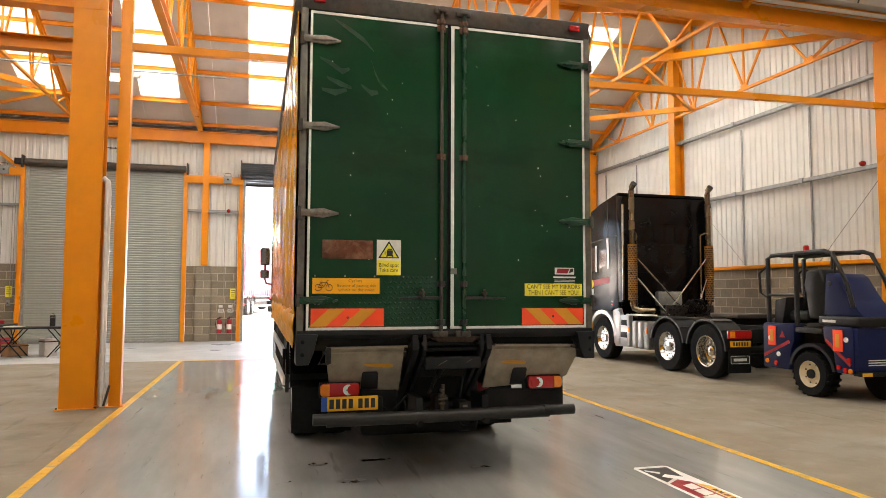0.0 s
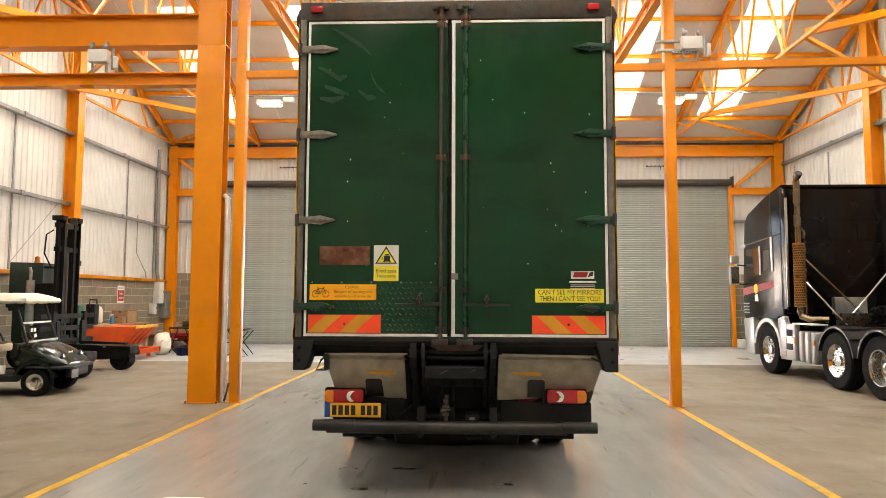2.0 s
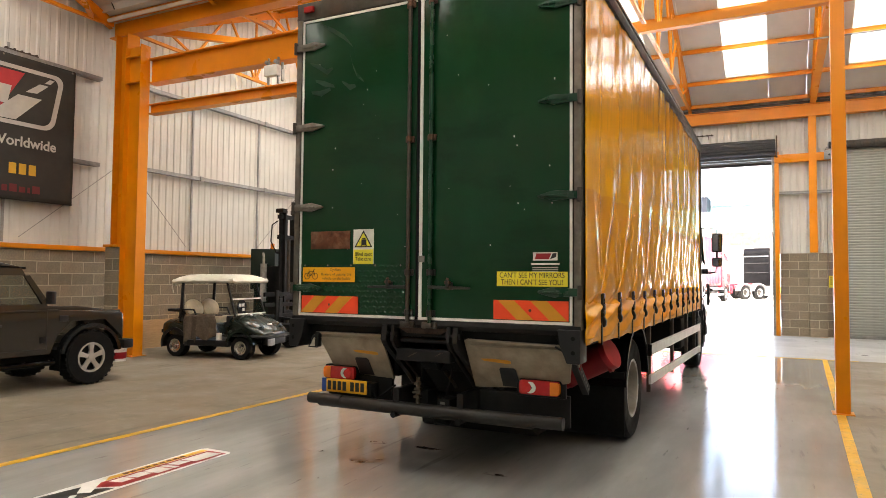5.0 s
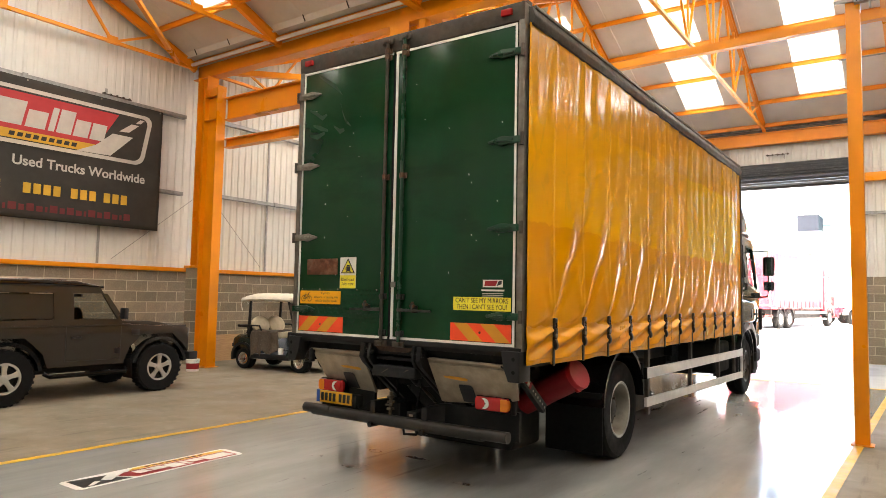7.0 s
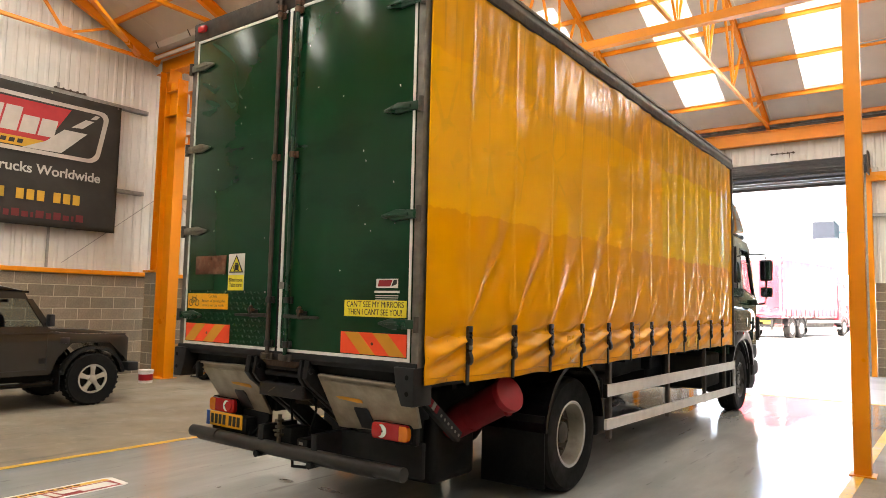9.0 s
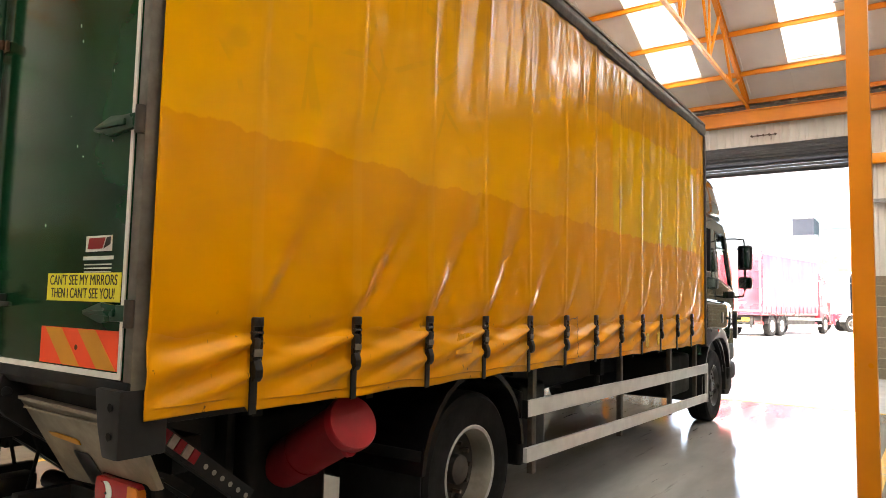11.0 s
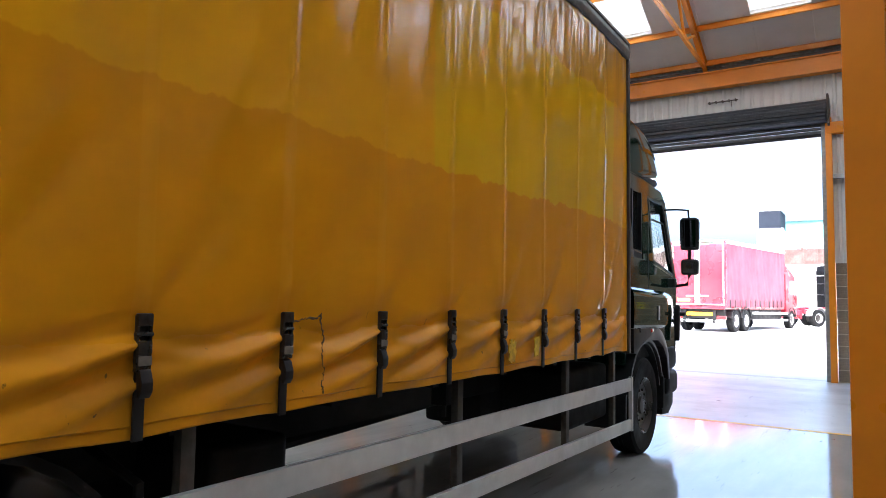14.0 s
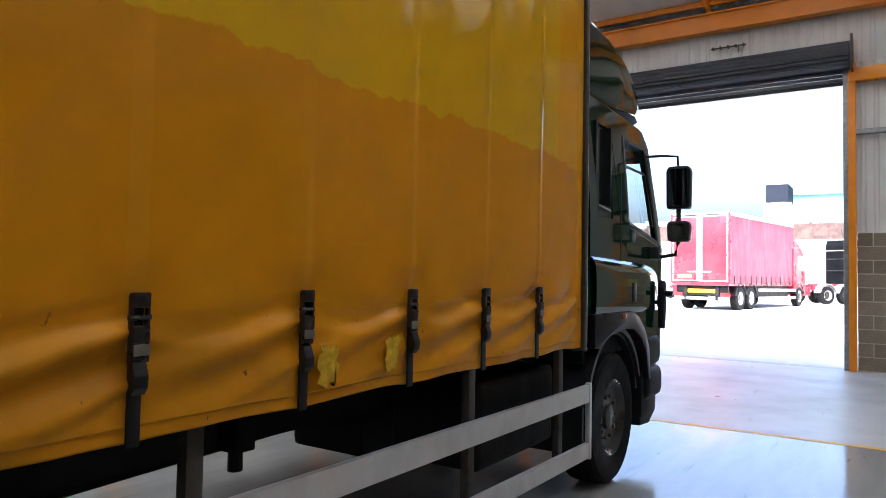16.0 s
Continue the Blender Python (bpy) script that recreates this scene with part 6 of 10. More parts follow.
for s in (-1, 1):
    xi, xo = s * 0.752, s * 1.074
    zc = 0.788 if s < 0 else 0.798
    x0, x1 = min(xi, xo), max(xi, xo)
    lm = part("tail_lamp", prism([(x0 + 0.02, zc - 0.056), (x0 + 0.005, zc - 0.045), (x0, zc - 0.02), (x0, zc + 0.02), (x0 + 0.005, zc + 0.045), (x0 + 0.02, zc + 0.056), (x1 - 0.02, zc + 0.056), (x1 - 0.005, zc + 0.045), (x1, zc + 0.02), (x1, zc - 0.02), (x1 - 0.005, zc - 0.045), (x1 - 0.02, zc - 0.056)], "y", 0.17, 0.26, 0.014), RED, lorry, "red tail lamp with amber and clear sections")
    xa = xo - s * 0.075
    part("indicator_lens", prism([(xa, zc - 0.05), (xo - s * 0.018, zc - 0.05), (xo - s * 0.003, zc - 0.04), (xo + s * 0.002, zc - 0.018), (xo + s * 0.002, zc + 0.018), (xo - s * 0.003, zc + 0.04), (xo - s * 0.018, zc + 0.05), (xa, zc + 0.05)], "y", 0.166, 0.24, 0.008), AMBER, lm, "amber end lens")
    cxl = xi + s * 0.095
    part("reverse_lens", lathe([(0.044, 0.175), (0.044, 0.167), (0.0, 0.163)], "y", 24, (cxl, 0, zc)), CLEAR, lm, "clear reversing lens")
    part("reflector_disc", lathe([(0.04, 0.17), (0.039, 0.161), (0.0, 0.159)], "y", 24, (cxl - s * 0.03, 0, zc)), RED, lm)
    part("lens_screw", lathe([(0.006, 0.163), (0.004, 0.158)], "y", 8, (cxl + s * 0.012, 0, zc)), RUBBER, lm)
    part("lamp_surround", box(x0 - 0.008, x1 + 0.008, 0.2, 0.27, zc - 0.064, zc + 0.064, 0.02, 2), RUBBER, lm)
np_ = part("number_plate", box(-1.021, -0.604, 0.14, 0.15, 0.623, 0.738, 0.003), PLATE, lorry, "yellow number plate")
for k in range(7):
    x = -1.004 + k * 0.052 + (0.028 if k > 3 else 0)
    part("plate_bar", box(x, x + 0.036, 0.137, 0.141, 0.642, 0.719), INK, np_, smooth=False)
part("plate_band", box(-1.067, -1.021, 0.14, 0.15, 0.623, 0.738), BLUEINK, np_, "blue band", False)
part("plate_holder", box(-1.0, -0.56, 0.15, 0.26, 0.58, 0.72, 0.01), BLACK, lorry)
part("cable", tubes((((-0.6, 0.2, 0.66), (-0.5, 0.14, 0.6), (-0.42, 0.16, 0.66), (-0.35, 0.2, 0.72)), 0.008), (((0.05, 0.1, 0.55), (0.1, 0.06, 0.47), (0.2, 0.1, 0.47), (0.22, 0.15, 0.53)), 0.012), (((-0.2, 0.12, 1.1), (-0.1, 0.2, 0.9), (-0.12, 0.24, 0.75)), 0.009), (((0.2, 0.12, 1.1), (0.16, 0.22, 0.86), (0.12, 0.2, 0.68)), 0.009)), RUBBER, lorry)
part("tie_hook", tubes((((-1.02, 0.03, 1.15), (-1.07, 0.0, 1.1), (-1.11, 0.0, 1.02), (-1.03, 0.02, 1.02)), 0.009)), LIFTSTEEL, lorry, "bent steel hook")
part("tie_hook", tubes((((1.1, 0.03, 1.2), (1.14, 0.0, 1.13), (1.16, 0.0, 1.1), (1.09, 0.02, 1.13)), 0.008)), LIFTSTEEL, lorry, "bent steel hook")
part("platform_catch", box(-1.05, -1.01, 0.0, 0.05, 1.02, 1.15, 0.008), LIFTSTEEL, lorry)

# chassis and running gear
DARKRIM = mat("dark_polished_rim", (0.09, 0.085, 0.08), 0.3, 0.8, vary=0.3, grain=14, stain=(0.03, 0.026, 0.022), stain_scale=7, stain_amount=0.6)
for s in (-1, 1):
    part("chassis_rail", box(min(s * 0.38, s * 0.45), max(s * 0.38, s * 0.45), 0.3, 9.6, 0.78, 1.06, 0.006), BLACK, lorry)
for y in (0.8, 1.6, 2.4, 3.3, 4.2, 5.1, 6.0, 6.9, 7.7):
    part("cross_bearer", box(-1.0, 1.0, y - 0.03, y + 0.03, 1.04, 1.13), BLACK, lorry)
part("rear_axle", join(tube(bmesh.new(), [(-0.9, 2.4, 0.52), (0.9, 2.4, 0.52)], 0.08, 12), lathe([(0.1, -0.2), (0.22, -0.1), (0.22, 0.1), (0.1, 0.2)], "x", 16, (0, 2.4, 0.52))), BLACK, lorry)
part("front_axle", tube(bmesh.new(), [(-0.9, 8.83, 0.5), (0.9, 8.83, 0.5)], 0.06, 12), BLACK, lorry)
for s in (-1, 1):
    wheel(lorry, s * 1.05, 2.4, 0.51, 0.51, 0.275, s, None, 0.57, 10, 1.15)
    wheel(lorry, s * 0.73, 2.4, 0.51, 0.51, 0.275, s, None, 0.57, 10, 0.2, False, "inner_wheel")
    wheel(lorry, s * 1.05, 8.83, 0.5, 0.5, 0.28, s, DARKRIM, 0.57, 10, 0.35)
    part("mudguard", mudguard(2.4, 0.56, 0.58, min(s * 0.56, s * 1.24), max(s * 0.56, s * 1.24), 4, 176, 0.035), BLACKGLOSS, lorry, "glossy black plastic mudguard")
    part("mudguard_stay", tubes((((s * 1.2, 3.02, 0.6), (s * 1.2, 3.02, 0.95), (s * 0.9, 3.0, 1.05)), 0.018)), BLACK, lorry)
    part("mud_flap", box(min(s * 0.6, s * 1.22), max(s * 0.6, s * 1.22), 1.80, 1.815, 0.13, 0.74, 0.004), RUBBER, lorry, "black rubber mud flap")
    part("mudguard", mudguard(8.83, 0.54, 0.6, min(s * 0.75, s * 1.18), max(s * 0.75, s * 1.18), 10, 200, 0.03), PLASTIC, lorry)
    g = part("side_guard", bars(((s * 1.255, 3.0, 0.845), (s * 1.255, 8.12, 0.79), 0.03, 0.115), ((s * 1.255, 3.0, 0.52), (s * 1.255, 8.12, 0.41), 0.03, 0.10)), RAILALU, lorry, "pale aluminium side guard rails", False)
    for y in (3.18, 5.0, 6.6, 7.7):
        part("guard_post", box(min(s * 1.19, s * 1.235), max(s * 1.19, s * 1.235), y - 0.03, y + 0.03, 0.36, 1.14, 0.004), WEATHERED, g, "dark guard post")
    part("guard_end", box(min(s * 1.24, s * 1.275), max(s * 1.24, s * 1.275), 8.10, 8.14, 0.35, 0.86, 0.004), RAILALU, g, "pale aluminium end plate")
    part("guard_cap", box(min(s * 1.235, s * 1.278), max(s * 1.235, s * 1.278), 2.985, 3.0, 0.78, 0.91, 0.003), RUBBER, g)
part("spare_tank", join(box(0.5, 1.1, 6.9, 7.9, 0.5, 1.0, 0.05, 3)), BLACK, lorry, "black fuel tank")
part("air_tank", tubes((((-0.2, 4.0, 0.72), (-0.2, 5.2, 0.72)), 0.13), (((0.25, 3.6, 0.78), (0.25, 4.4, 0.78)), 0.11)), BLACK, lorry)
part("drop_fitting", join(box(0.7, 0.82, 5.5, 5.6, 0.86, 1.05, 0.01), tube(bmesh.new(), [(0.76, 5.55, 0.78), (0.76, 5.55, 0.9)], 0.03, 10)), BLACK, lorry)
# two unseen boxes added to keep doorway light from under the lorry
part("underslung_tank", join(box(-0.6, 0.6, 1.1, 1.7, 0.2, 0.98, 0.06, 3)), BLACK, lorry, "dark unseen box added to block light under the rear")
part("cross_tank", box(-0.95, 0.95, 3.5, 3.95, 0.3, 0.95, 0.05, 3), BLACK, lorry, "dark unseen box added across the chassis to block light")
part("hitch_plate", box(-0.55, 0.55, 0.98, 1.04, 0.4, 1.1, 0.02), BLACK, lorry, "dark cross plate behind the coupling")
# added where engine and gearbox sit, to block the light streak from the front
part("engine_sump", join(box(-0.42, 0.42, 8.1, 10.0, 0.34, 1.0, 0.05, 2), box(-0.3, 0.3, 6.9, 8.1, 0.45, 0.95, 0.06, 2)), BLACK, lorry, "dark block in place of engine and gearbox, added to stop light")
part("prop_shaft", tube(bmesh.new(), [(0, 2.4, 0.55), (0, 8.2, 0.75)], 0.05, 10), BLACK, lorry)
part("battery_box", box(-1.1, -0.5, 6.3, 7.6, 0.5, 1.0, 0.03), BLACK, lorry)

# red barrel slung under the rear: shaded body and lit lid painted as two reds
brl = part("red_barrel", join(tube(bmesh.new(), [(0.60, 1.34, 0.66), (1.22, 1.215, 0.98)], 0.13, 28), tube(bmesh.new(), [(0.80, 1.30, 0.763), (0.825, 1.295, 0.776)], 0.135, 24)), BARRELRED, lorry, "red plastic barrel in a shaded red, slung under the body")
part("barrel_lid", tube(bmesh.new(), [(1.19, 1.221, 0.965), (1.225, 1.214, 0.983), (1.235, 1.212, 0.988)], [0.142, 0.142, 0.135], 28), REDPLASTIC, brl, "red barrel lid in a lit, brighter red")
part("barrel_spout", tube(bmesh.new(), [(1.215, 1.19, 0.848), (1.245, 1.185, 0.858)], 0.035, 14), REDPLASTIC, brl)
part("spout_hole", tube(bmesh.new(), [(1.245, 1.185, 0.858), (1.247, 1.185, 0.859)], 0.012, 10), INK, brl)
brk = part("barrel_bracket", bars(((1.16, 0.16, 1.085), (1.16, 0.62, 0.735), 0.05, 0.075), ((1.2, 0.12, 1.13), (1.1, 0.95, 1.13), 0.03, 0.03)), LIFTSTEEL, lorry, "drilled steel bracket")
# reflector blocks alternate dark red and grey
for k in range(5):
    a, b = 0.06 + 0.07 * k, 0.12 + 0.07 * k
    part("reflector_strip", bars(((1.19, 0.16 + 0.46 * a, 1.09 - 0.35 * a), (1.19, 0.16 + 0.46 * b, 1.09 - 0.35 * b), 0.008, 0.05)), BARRELRED if k % 2 == 0 else HINGE, brk, "red reflector block" if k % 2 == 0 else "greyed white reflector block", False)
for k in range(6):
    a = 0.5 + 0.09 * k
    part("bracket_hole", tube(bmesh.new(), [(1.185, 0.16 + 0.46 * a, 1.085 - 0.35 * a), (1.187, 0.16 + 0.46 * a, 1.085 - 0.35 * a)], 0.011, 10), ALU, brk)

# cab
# dark tint paints the dim hall's reflection into the mirror glass
MIRROR = mat("darkened_mirror_glass", (0.22, 0.22, 0.23), 0.05, 1.0, vary=0.1, grain=6, rough_vary=0.03)
CB, CF = 8.31, 10.12
def cab_side(s):
    """The side of the cab with its door and rear quarter windows cut through."""
    polys = [
        [(CB, 1.08), (8.42, 1.08), (8.5, 1.2), (9.2, 1.25), (9.45, 1.15), (9.6, 1.0), (9.68, 0.88), (CF, 0.88), (CF + 0.04, 1.3), (CF + 0.06, 1.86), (10.05, 1.90), (9.18, 2.03), (CB, 2.03)],
        [(CB, 2.03), (8.46, 2.03), (8.46, 2.74), (CB, 2.74)],
        [(8.80, 2.03), (9.18, 2.03), (9.14, 2.74), (8.80, 2.74)],
        [(CB, 2.74), (9.66, 2.74), (9.74, 2.70), (9.86, 2.76), (9.70, 2.88), (CB, 2.92)],
        [(9.74, 2.70), (10.05, 1.90), (CF + 0.06, 1.86), (9.86, 2.76)],
    ]
    out = [prism(p, "x", s * 1.13, s * 1.19) for p in polys]
    for bm in out:
        for v in bm.verts:
            if v.co.z > 2.0:
                v.co.x *= 1 - 0.05 * (v.co.z - 2.0)
    return out


def door_bulge(s):
    """Pressed lower side of the cab: a shoulder under the window line, drawn in towards the front corner."""
    prof = [(1.180, 1.735), (1.192, 1.724), (1.205, 1.708), (1.216, 1.688), (1.224, 1.660), (1.229, 1.62), (1.231, 1.56), (1.232, 1.49), (1.231, 1.41), (1.229, 1.33), (1.21, 1.29)]
    ys = [CB + 0.02 + (CF - 0.035 - CB - 0.02) * i / 44 for i in range(45)]
    bm = bmesh.new()
    g = [[bm.verts.new((s * (x - 0.10 * max(0.0, y - 9.4) ** 2 * (0.35 if j in (0, 10) else 1.0)), y, z - 0.09 * (y - CB) * (0.25 if j < 6 else 0))) for j, (x, z) in enumerate(prof)] for y in ys]
    for a, b in zip(g, g[1:]):
        for j in range(len(prof) - 1):
            bm.faces.new((a[j], b[j], b[j + 1], a[j + 1]))
    bmesh.ops.recalc_face_normals(bm, faces=bm.faces[:])
    return bm


for s in (-1, 1):
    pieces = cab_side(s)
    cs = part("cab_side", pieces[0], CABGREEN, lorry, "dark green cab side")
    for nm, bm in zip(("rear_pillar", "door_pillar", "roof_side", "screen_pillar"), pieces[1:]):
        part(nm, bm, CABGREEN, cs)
    part("cab_lower", prism([(8.31, 1.07), (8.42, 1.06), (8.56, 1.12), (8.75, 1.16), (8.95, 1.17), (9.2, 1.16), (9.4, 1.08), (9.55, 0.95), (9.63, 0.70), (9.69, 0.70), (9.65, 0.98), (9.52, 1.14), (9.36, 1.25), (9.2, 1.3), (8.31, 1.31)], "x", s * 1.12, s * 1.232, 0.01), PURPLE, cs, "dark purple-black lower cab panel")
    xa, xb = min(s * 1.125, s * 1.172), max(s * 1.125, s * 1.172)
    part("quarter_frame", boxes((xa, xb, 8.46, 8.485, 2.03, 2.74), (xa, xb, 8.775, 8.80, 2.03, 2.74), (xa, xb, 8.485, 8.775, 2.03, 2.12)), PLASTIC, cs, "black window rubber", False)
    part("quarter_glass", box(min(s * 1.12, s * 1.126), max(s * 1.12, s * 1.126), 8.485, 8.775, 2.12, 2.74), DKGLASS, cs, "dark quarter window", False)
    part("quarter_bead", bars(((s * 1.178, 8.5, 2.11), (s * 1.178, 8.76, 2.09), 0.01, 0.014)), CHROME, cs, "bright bead under the quarter window", False)
    gl = prism([(9.17, 2.02), (10.06, 1.89), (9.74, 2.71), (9.68, 2.75), (9.13, 2.75)], "x", s * 1.135, s * 1.14)
    for v in gl.verts:
        v.co.x *= 1 - 0.05 * max(0, v.co.z - 2.0)
    wg = part("door_glass", gl, GLASS, cs, "clear cab door window", False)
    wg.visible_shadow = False
    part("window_rubber", bars(((s * 1.185, 9.19, 2.02), (s * 1.145, 9.15, 2.73), 0.012, 0.022), ((s * 1.145, 9.15, 2.73), (s * 1.145, 9.68, 2.73), 0.012, 0.022), ((s * 1.185, 9.19, 2.03), (s * 1.185, 10.04, 1.905), 0.014, 0.025), ((s * 1.185, 10.04, 1.905), (s * 1.15, 9.73, 2.69), 0.012, 0.03), ((s * 1.155, 9.17, 2.50), (s * 1.155, 9.72, 2.50), 0.01, 0.02), ((s * 1.155, 9.72, 2.50), (s * 1.18, 9.9, 2.04), 0.01, 0.02)), PLASTIC, cs, "black window rubber", False)
    part("window_bead", bars(((s * 1.188, 9.18, 1.995), (s * 1.188, 10.04, 1.875), 0.01, 0.016), ((s * 1.188, 9.165, 2.03), (s * 1.152, 9.125, 2.75), 0.006, 0.01)), CHROME, cs, "bright window bead", False)
    for a, b, za, zb in ((8.975, 8.983, 1.3, 2.72), (10.07, 10.076, 1.0, 1.9)):
        part("seam", box(min(s * 1.188, s * 1.1915), max(s * 1.188, s * 1.1915), a, b, za, zb), INK, cs, smooth=False)
    part("door_lower", door_bulge(s), CABGREEN, cs)
    part("door_handle", box(min(s * 1.2, s * 1.24), max(s * 1.2, s * 1.24), 9.16, 9.25, 1.38, 1.54, 0.012), PLASTIC, cs, "black recessed door handle")
    part("side_marker", box(min(s * 1.185, s * 1.2), max(s * 1.185, s * 1.24), 8.9, 8.98, 1.255, 1.295, 0.006), RED, cs, "red side marker")
    part("arch_lip", mudguard(8.83, 0.56, 0.6, min(s * 1.16, s * 1.215), max(s * 1.16, s * 1.215), 18, 170, 0.035), PLASTIC, cs, "dark wheel arch lip")
    # step and bumper corner
    xa, xb = min(s * 0.9, s * 1.22), max(s * 0.9, s * 1.22)
    stp = part("cab_step", box(min(s * 0.85, s * 1.18), max(s * 0.85, s * 1.18), 9.6, CF - 0.1, 0.36, 1.04, 0.03), BLACK, lorry, "black two-tier step and bumper corner")
    part("bumper_corner", box(xa, xb, 9.64, CF - 0.03, 0.79, 1.07, 0.09, 5), BLACK, stp, "rounded upper bumper corner")
    part("bumper_corner", box(xa, xb, 9.64, CF + 0.02, 0.5, 0.785, 0.09, 5), BLACK, stp, "rounded lower bumper corner")
    part("bumper_lip", prism([(9.62, 0.46), (9.62, 0.29), (9.9, 0.27), (CF - 0.02, 0.36), (CF, 0.5)], "x", s * 0.9, s * 1.16, 0.02), BLACK, stp, "low bumper lip")
    fl = part("air_deflector", prism([(9.94, 1.13), (10.0, 1.115), (10.05, 1.3), (10.04, 1.52), (10.0, 1.56), (9.95, 1.5)], "x", s * 1.215, s * 1.275, 0.015), PLASTIC, lorry, "black cab corner flap")
    part("flap_arm", tubes((((s * 1.25, 10.0, 1.44), (s * 1.335, 10.0, 1.44)), 0.025), (((s * 1.1, 10.02, 1.35), (s * 1.25, 10.0, 1.36)), 0.02)), PLASTIC, fl)
    # mirrors
    arm = part("mirror_arm", tubes((((s * 1.10, 9.82, 2.68), (s * 1.28, 9.84, 2.68), (s * 1.42, 9.82, 2.66), (s * 1.43, 9.82, 2.5)), 0.012), (((s * 1.18, 9.86, 1.84), (s * 1.26, 9.86, 1.77), (s * 1.40, 9.84, 1.79), (s * 1.43, 9.82, 1.9), (s * 1.43, 9.82, 2.5)), 0.02)), PLASTIC, lorry, "black mirror arm")
    part("mirror_housing", prism([(s * 1.335, 2.19), (s * 1.53, 2.19), (s * 1.54, 2.53), (s * 1.52, 2.57), (s * 1.35, 2.57), (s * 1.33, 2.53)], "y", 9.76, 9.89, 0.03, 3), PLASTIC, arm, "tall black mirror housing")
    part("mirror_glass", box(min(s * 1.355, s * 1.515), max(s * 1.355, s * 1.515), 9.756, 9.761, 2.22, 2.54), MIRROR, arm, "mirror glass", False)
    part("mirror_housing", prism([(s * 1.345, 1.90), (s * 1.525, 1.90), (s * 1.535, 2.05), (s * 1.515, 2.085), (s * 1.355, 2.085), (s * 1.335, 2.05)], "y", 9.76, 9.89, 0.03, 3), PLASTIC, arm, "small black wide-angle mirror housing")
    part("mirror_glass", box(min(s * 1.36, s * 1.51), max(s * 1.36, s * 1.51), 9.756, 9.761, 1.92, 2.06), MIRROR, arm, "mirror glass", False)
    part("mirror_mount", box(min(s * 1.17, s * 1.27), max(s * 1.17, s * 1.27), 9.78, 9.92, 1.75, 1.86, 0.02), PLASTIC, arm)
part("cab_back", box(-1.15, 1.15, CB - 0.02, CB + 0.03, 0.95, 2.88, 0.01), CABGREEN, lorry)
part("cab_roof", prism([(CB, 2.88), (9.64, 2.85), (9.86, 2.74), (9.9, 2.79), (9.7, 2.91), (CB, 2.96)], "x", -1.12, 1.12, 0.015), CABGREEN, lorry, "dark green cab roof")
part("cab_floor", box(-1.12, 1.12, CB, CF - 0.05, 0.98, 1.1), BLACK, lorry)
part("cab_front", prism([(CF - 0.06, 0.62), (CF + 0.04, 0.62), (CF + 0.05, 1.3), (CF + 0.06, 1.86), (CF - 0.04, 1.86)], "x", -1.15, 1.15, 0.03), CABGREEN, lorry)
ws = part("windscreen", prism([(CF + 0.05, 1.87), (CF + 0.06, 1.87), (9.87, 2.75), (9.86, 2.75)], "x", -1.08, 1.08), GLASS, lorry, "clear windscreen", False)
ws.visible_shadow = False
part("sun_visor", prism([(9.84, 2.84), (9.9, 2.78), (10.06, 2.66), (10.08, 2.69), (9.92, 2.87)], "x", -1.08, 1.08, 0.008), BLACK, lorry, "dark sun visor")
for x in (-0.5, 0.5):
    part("seat", join(box(x - 0.25, x + 0.25, 8.75, 9.2, 1.45, 1.6, 0.05), prism([(8.62, 1.5), (8.78, 1.5), (8.66, 2.35), (8.55, 2.35)], "x", x - 0.25, x + 0.25, 0.04)), PLASTIC, lorry, "dark cab seat")
# roof air deflector
prof = [(8.33, 2.95), (8.33, 3.54), (8.65, 3.535), (8.95, 3.515), (9.17, 3.485), (9.4, 3.42), (9.58, 3.33), (9.7, 3.22), (9.77, 3.08), (9.66, 3.02), (9.1, 2.95)]
part("roof_deflector", prism(prof, "x", -1.1, 1.1, 0.05, 3), CABGREEN, lorry, "dark green curved roof air deflector")
part("deflector_visor", prism([(9.0, 2.94), (9.5, 2.9), (9.64, 2.96), (9.55, 3.0), (9.4, 2.99)], "x", -1.12, 1.12, 0.01), BLACK, lorry)
part("steering_wheel", lathe([(0.22, 0.0), (0.235, 0.012), (0.22, 0.024), (0.205, 0.012), (0.22, 0.0)], "z", 24, (0.5, 9.4, 1.95)), PLASTIC, lorry)


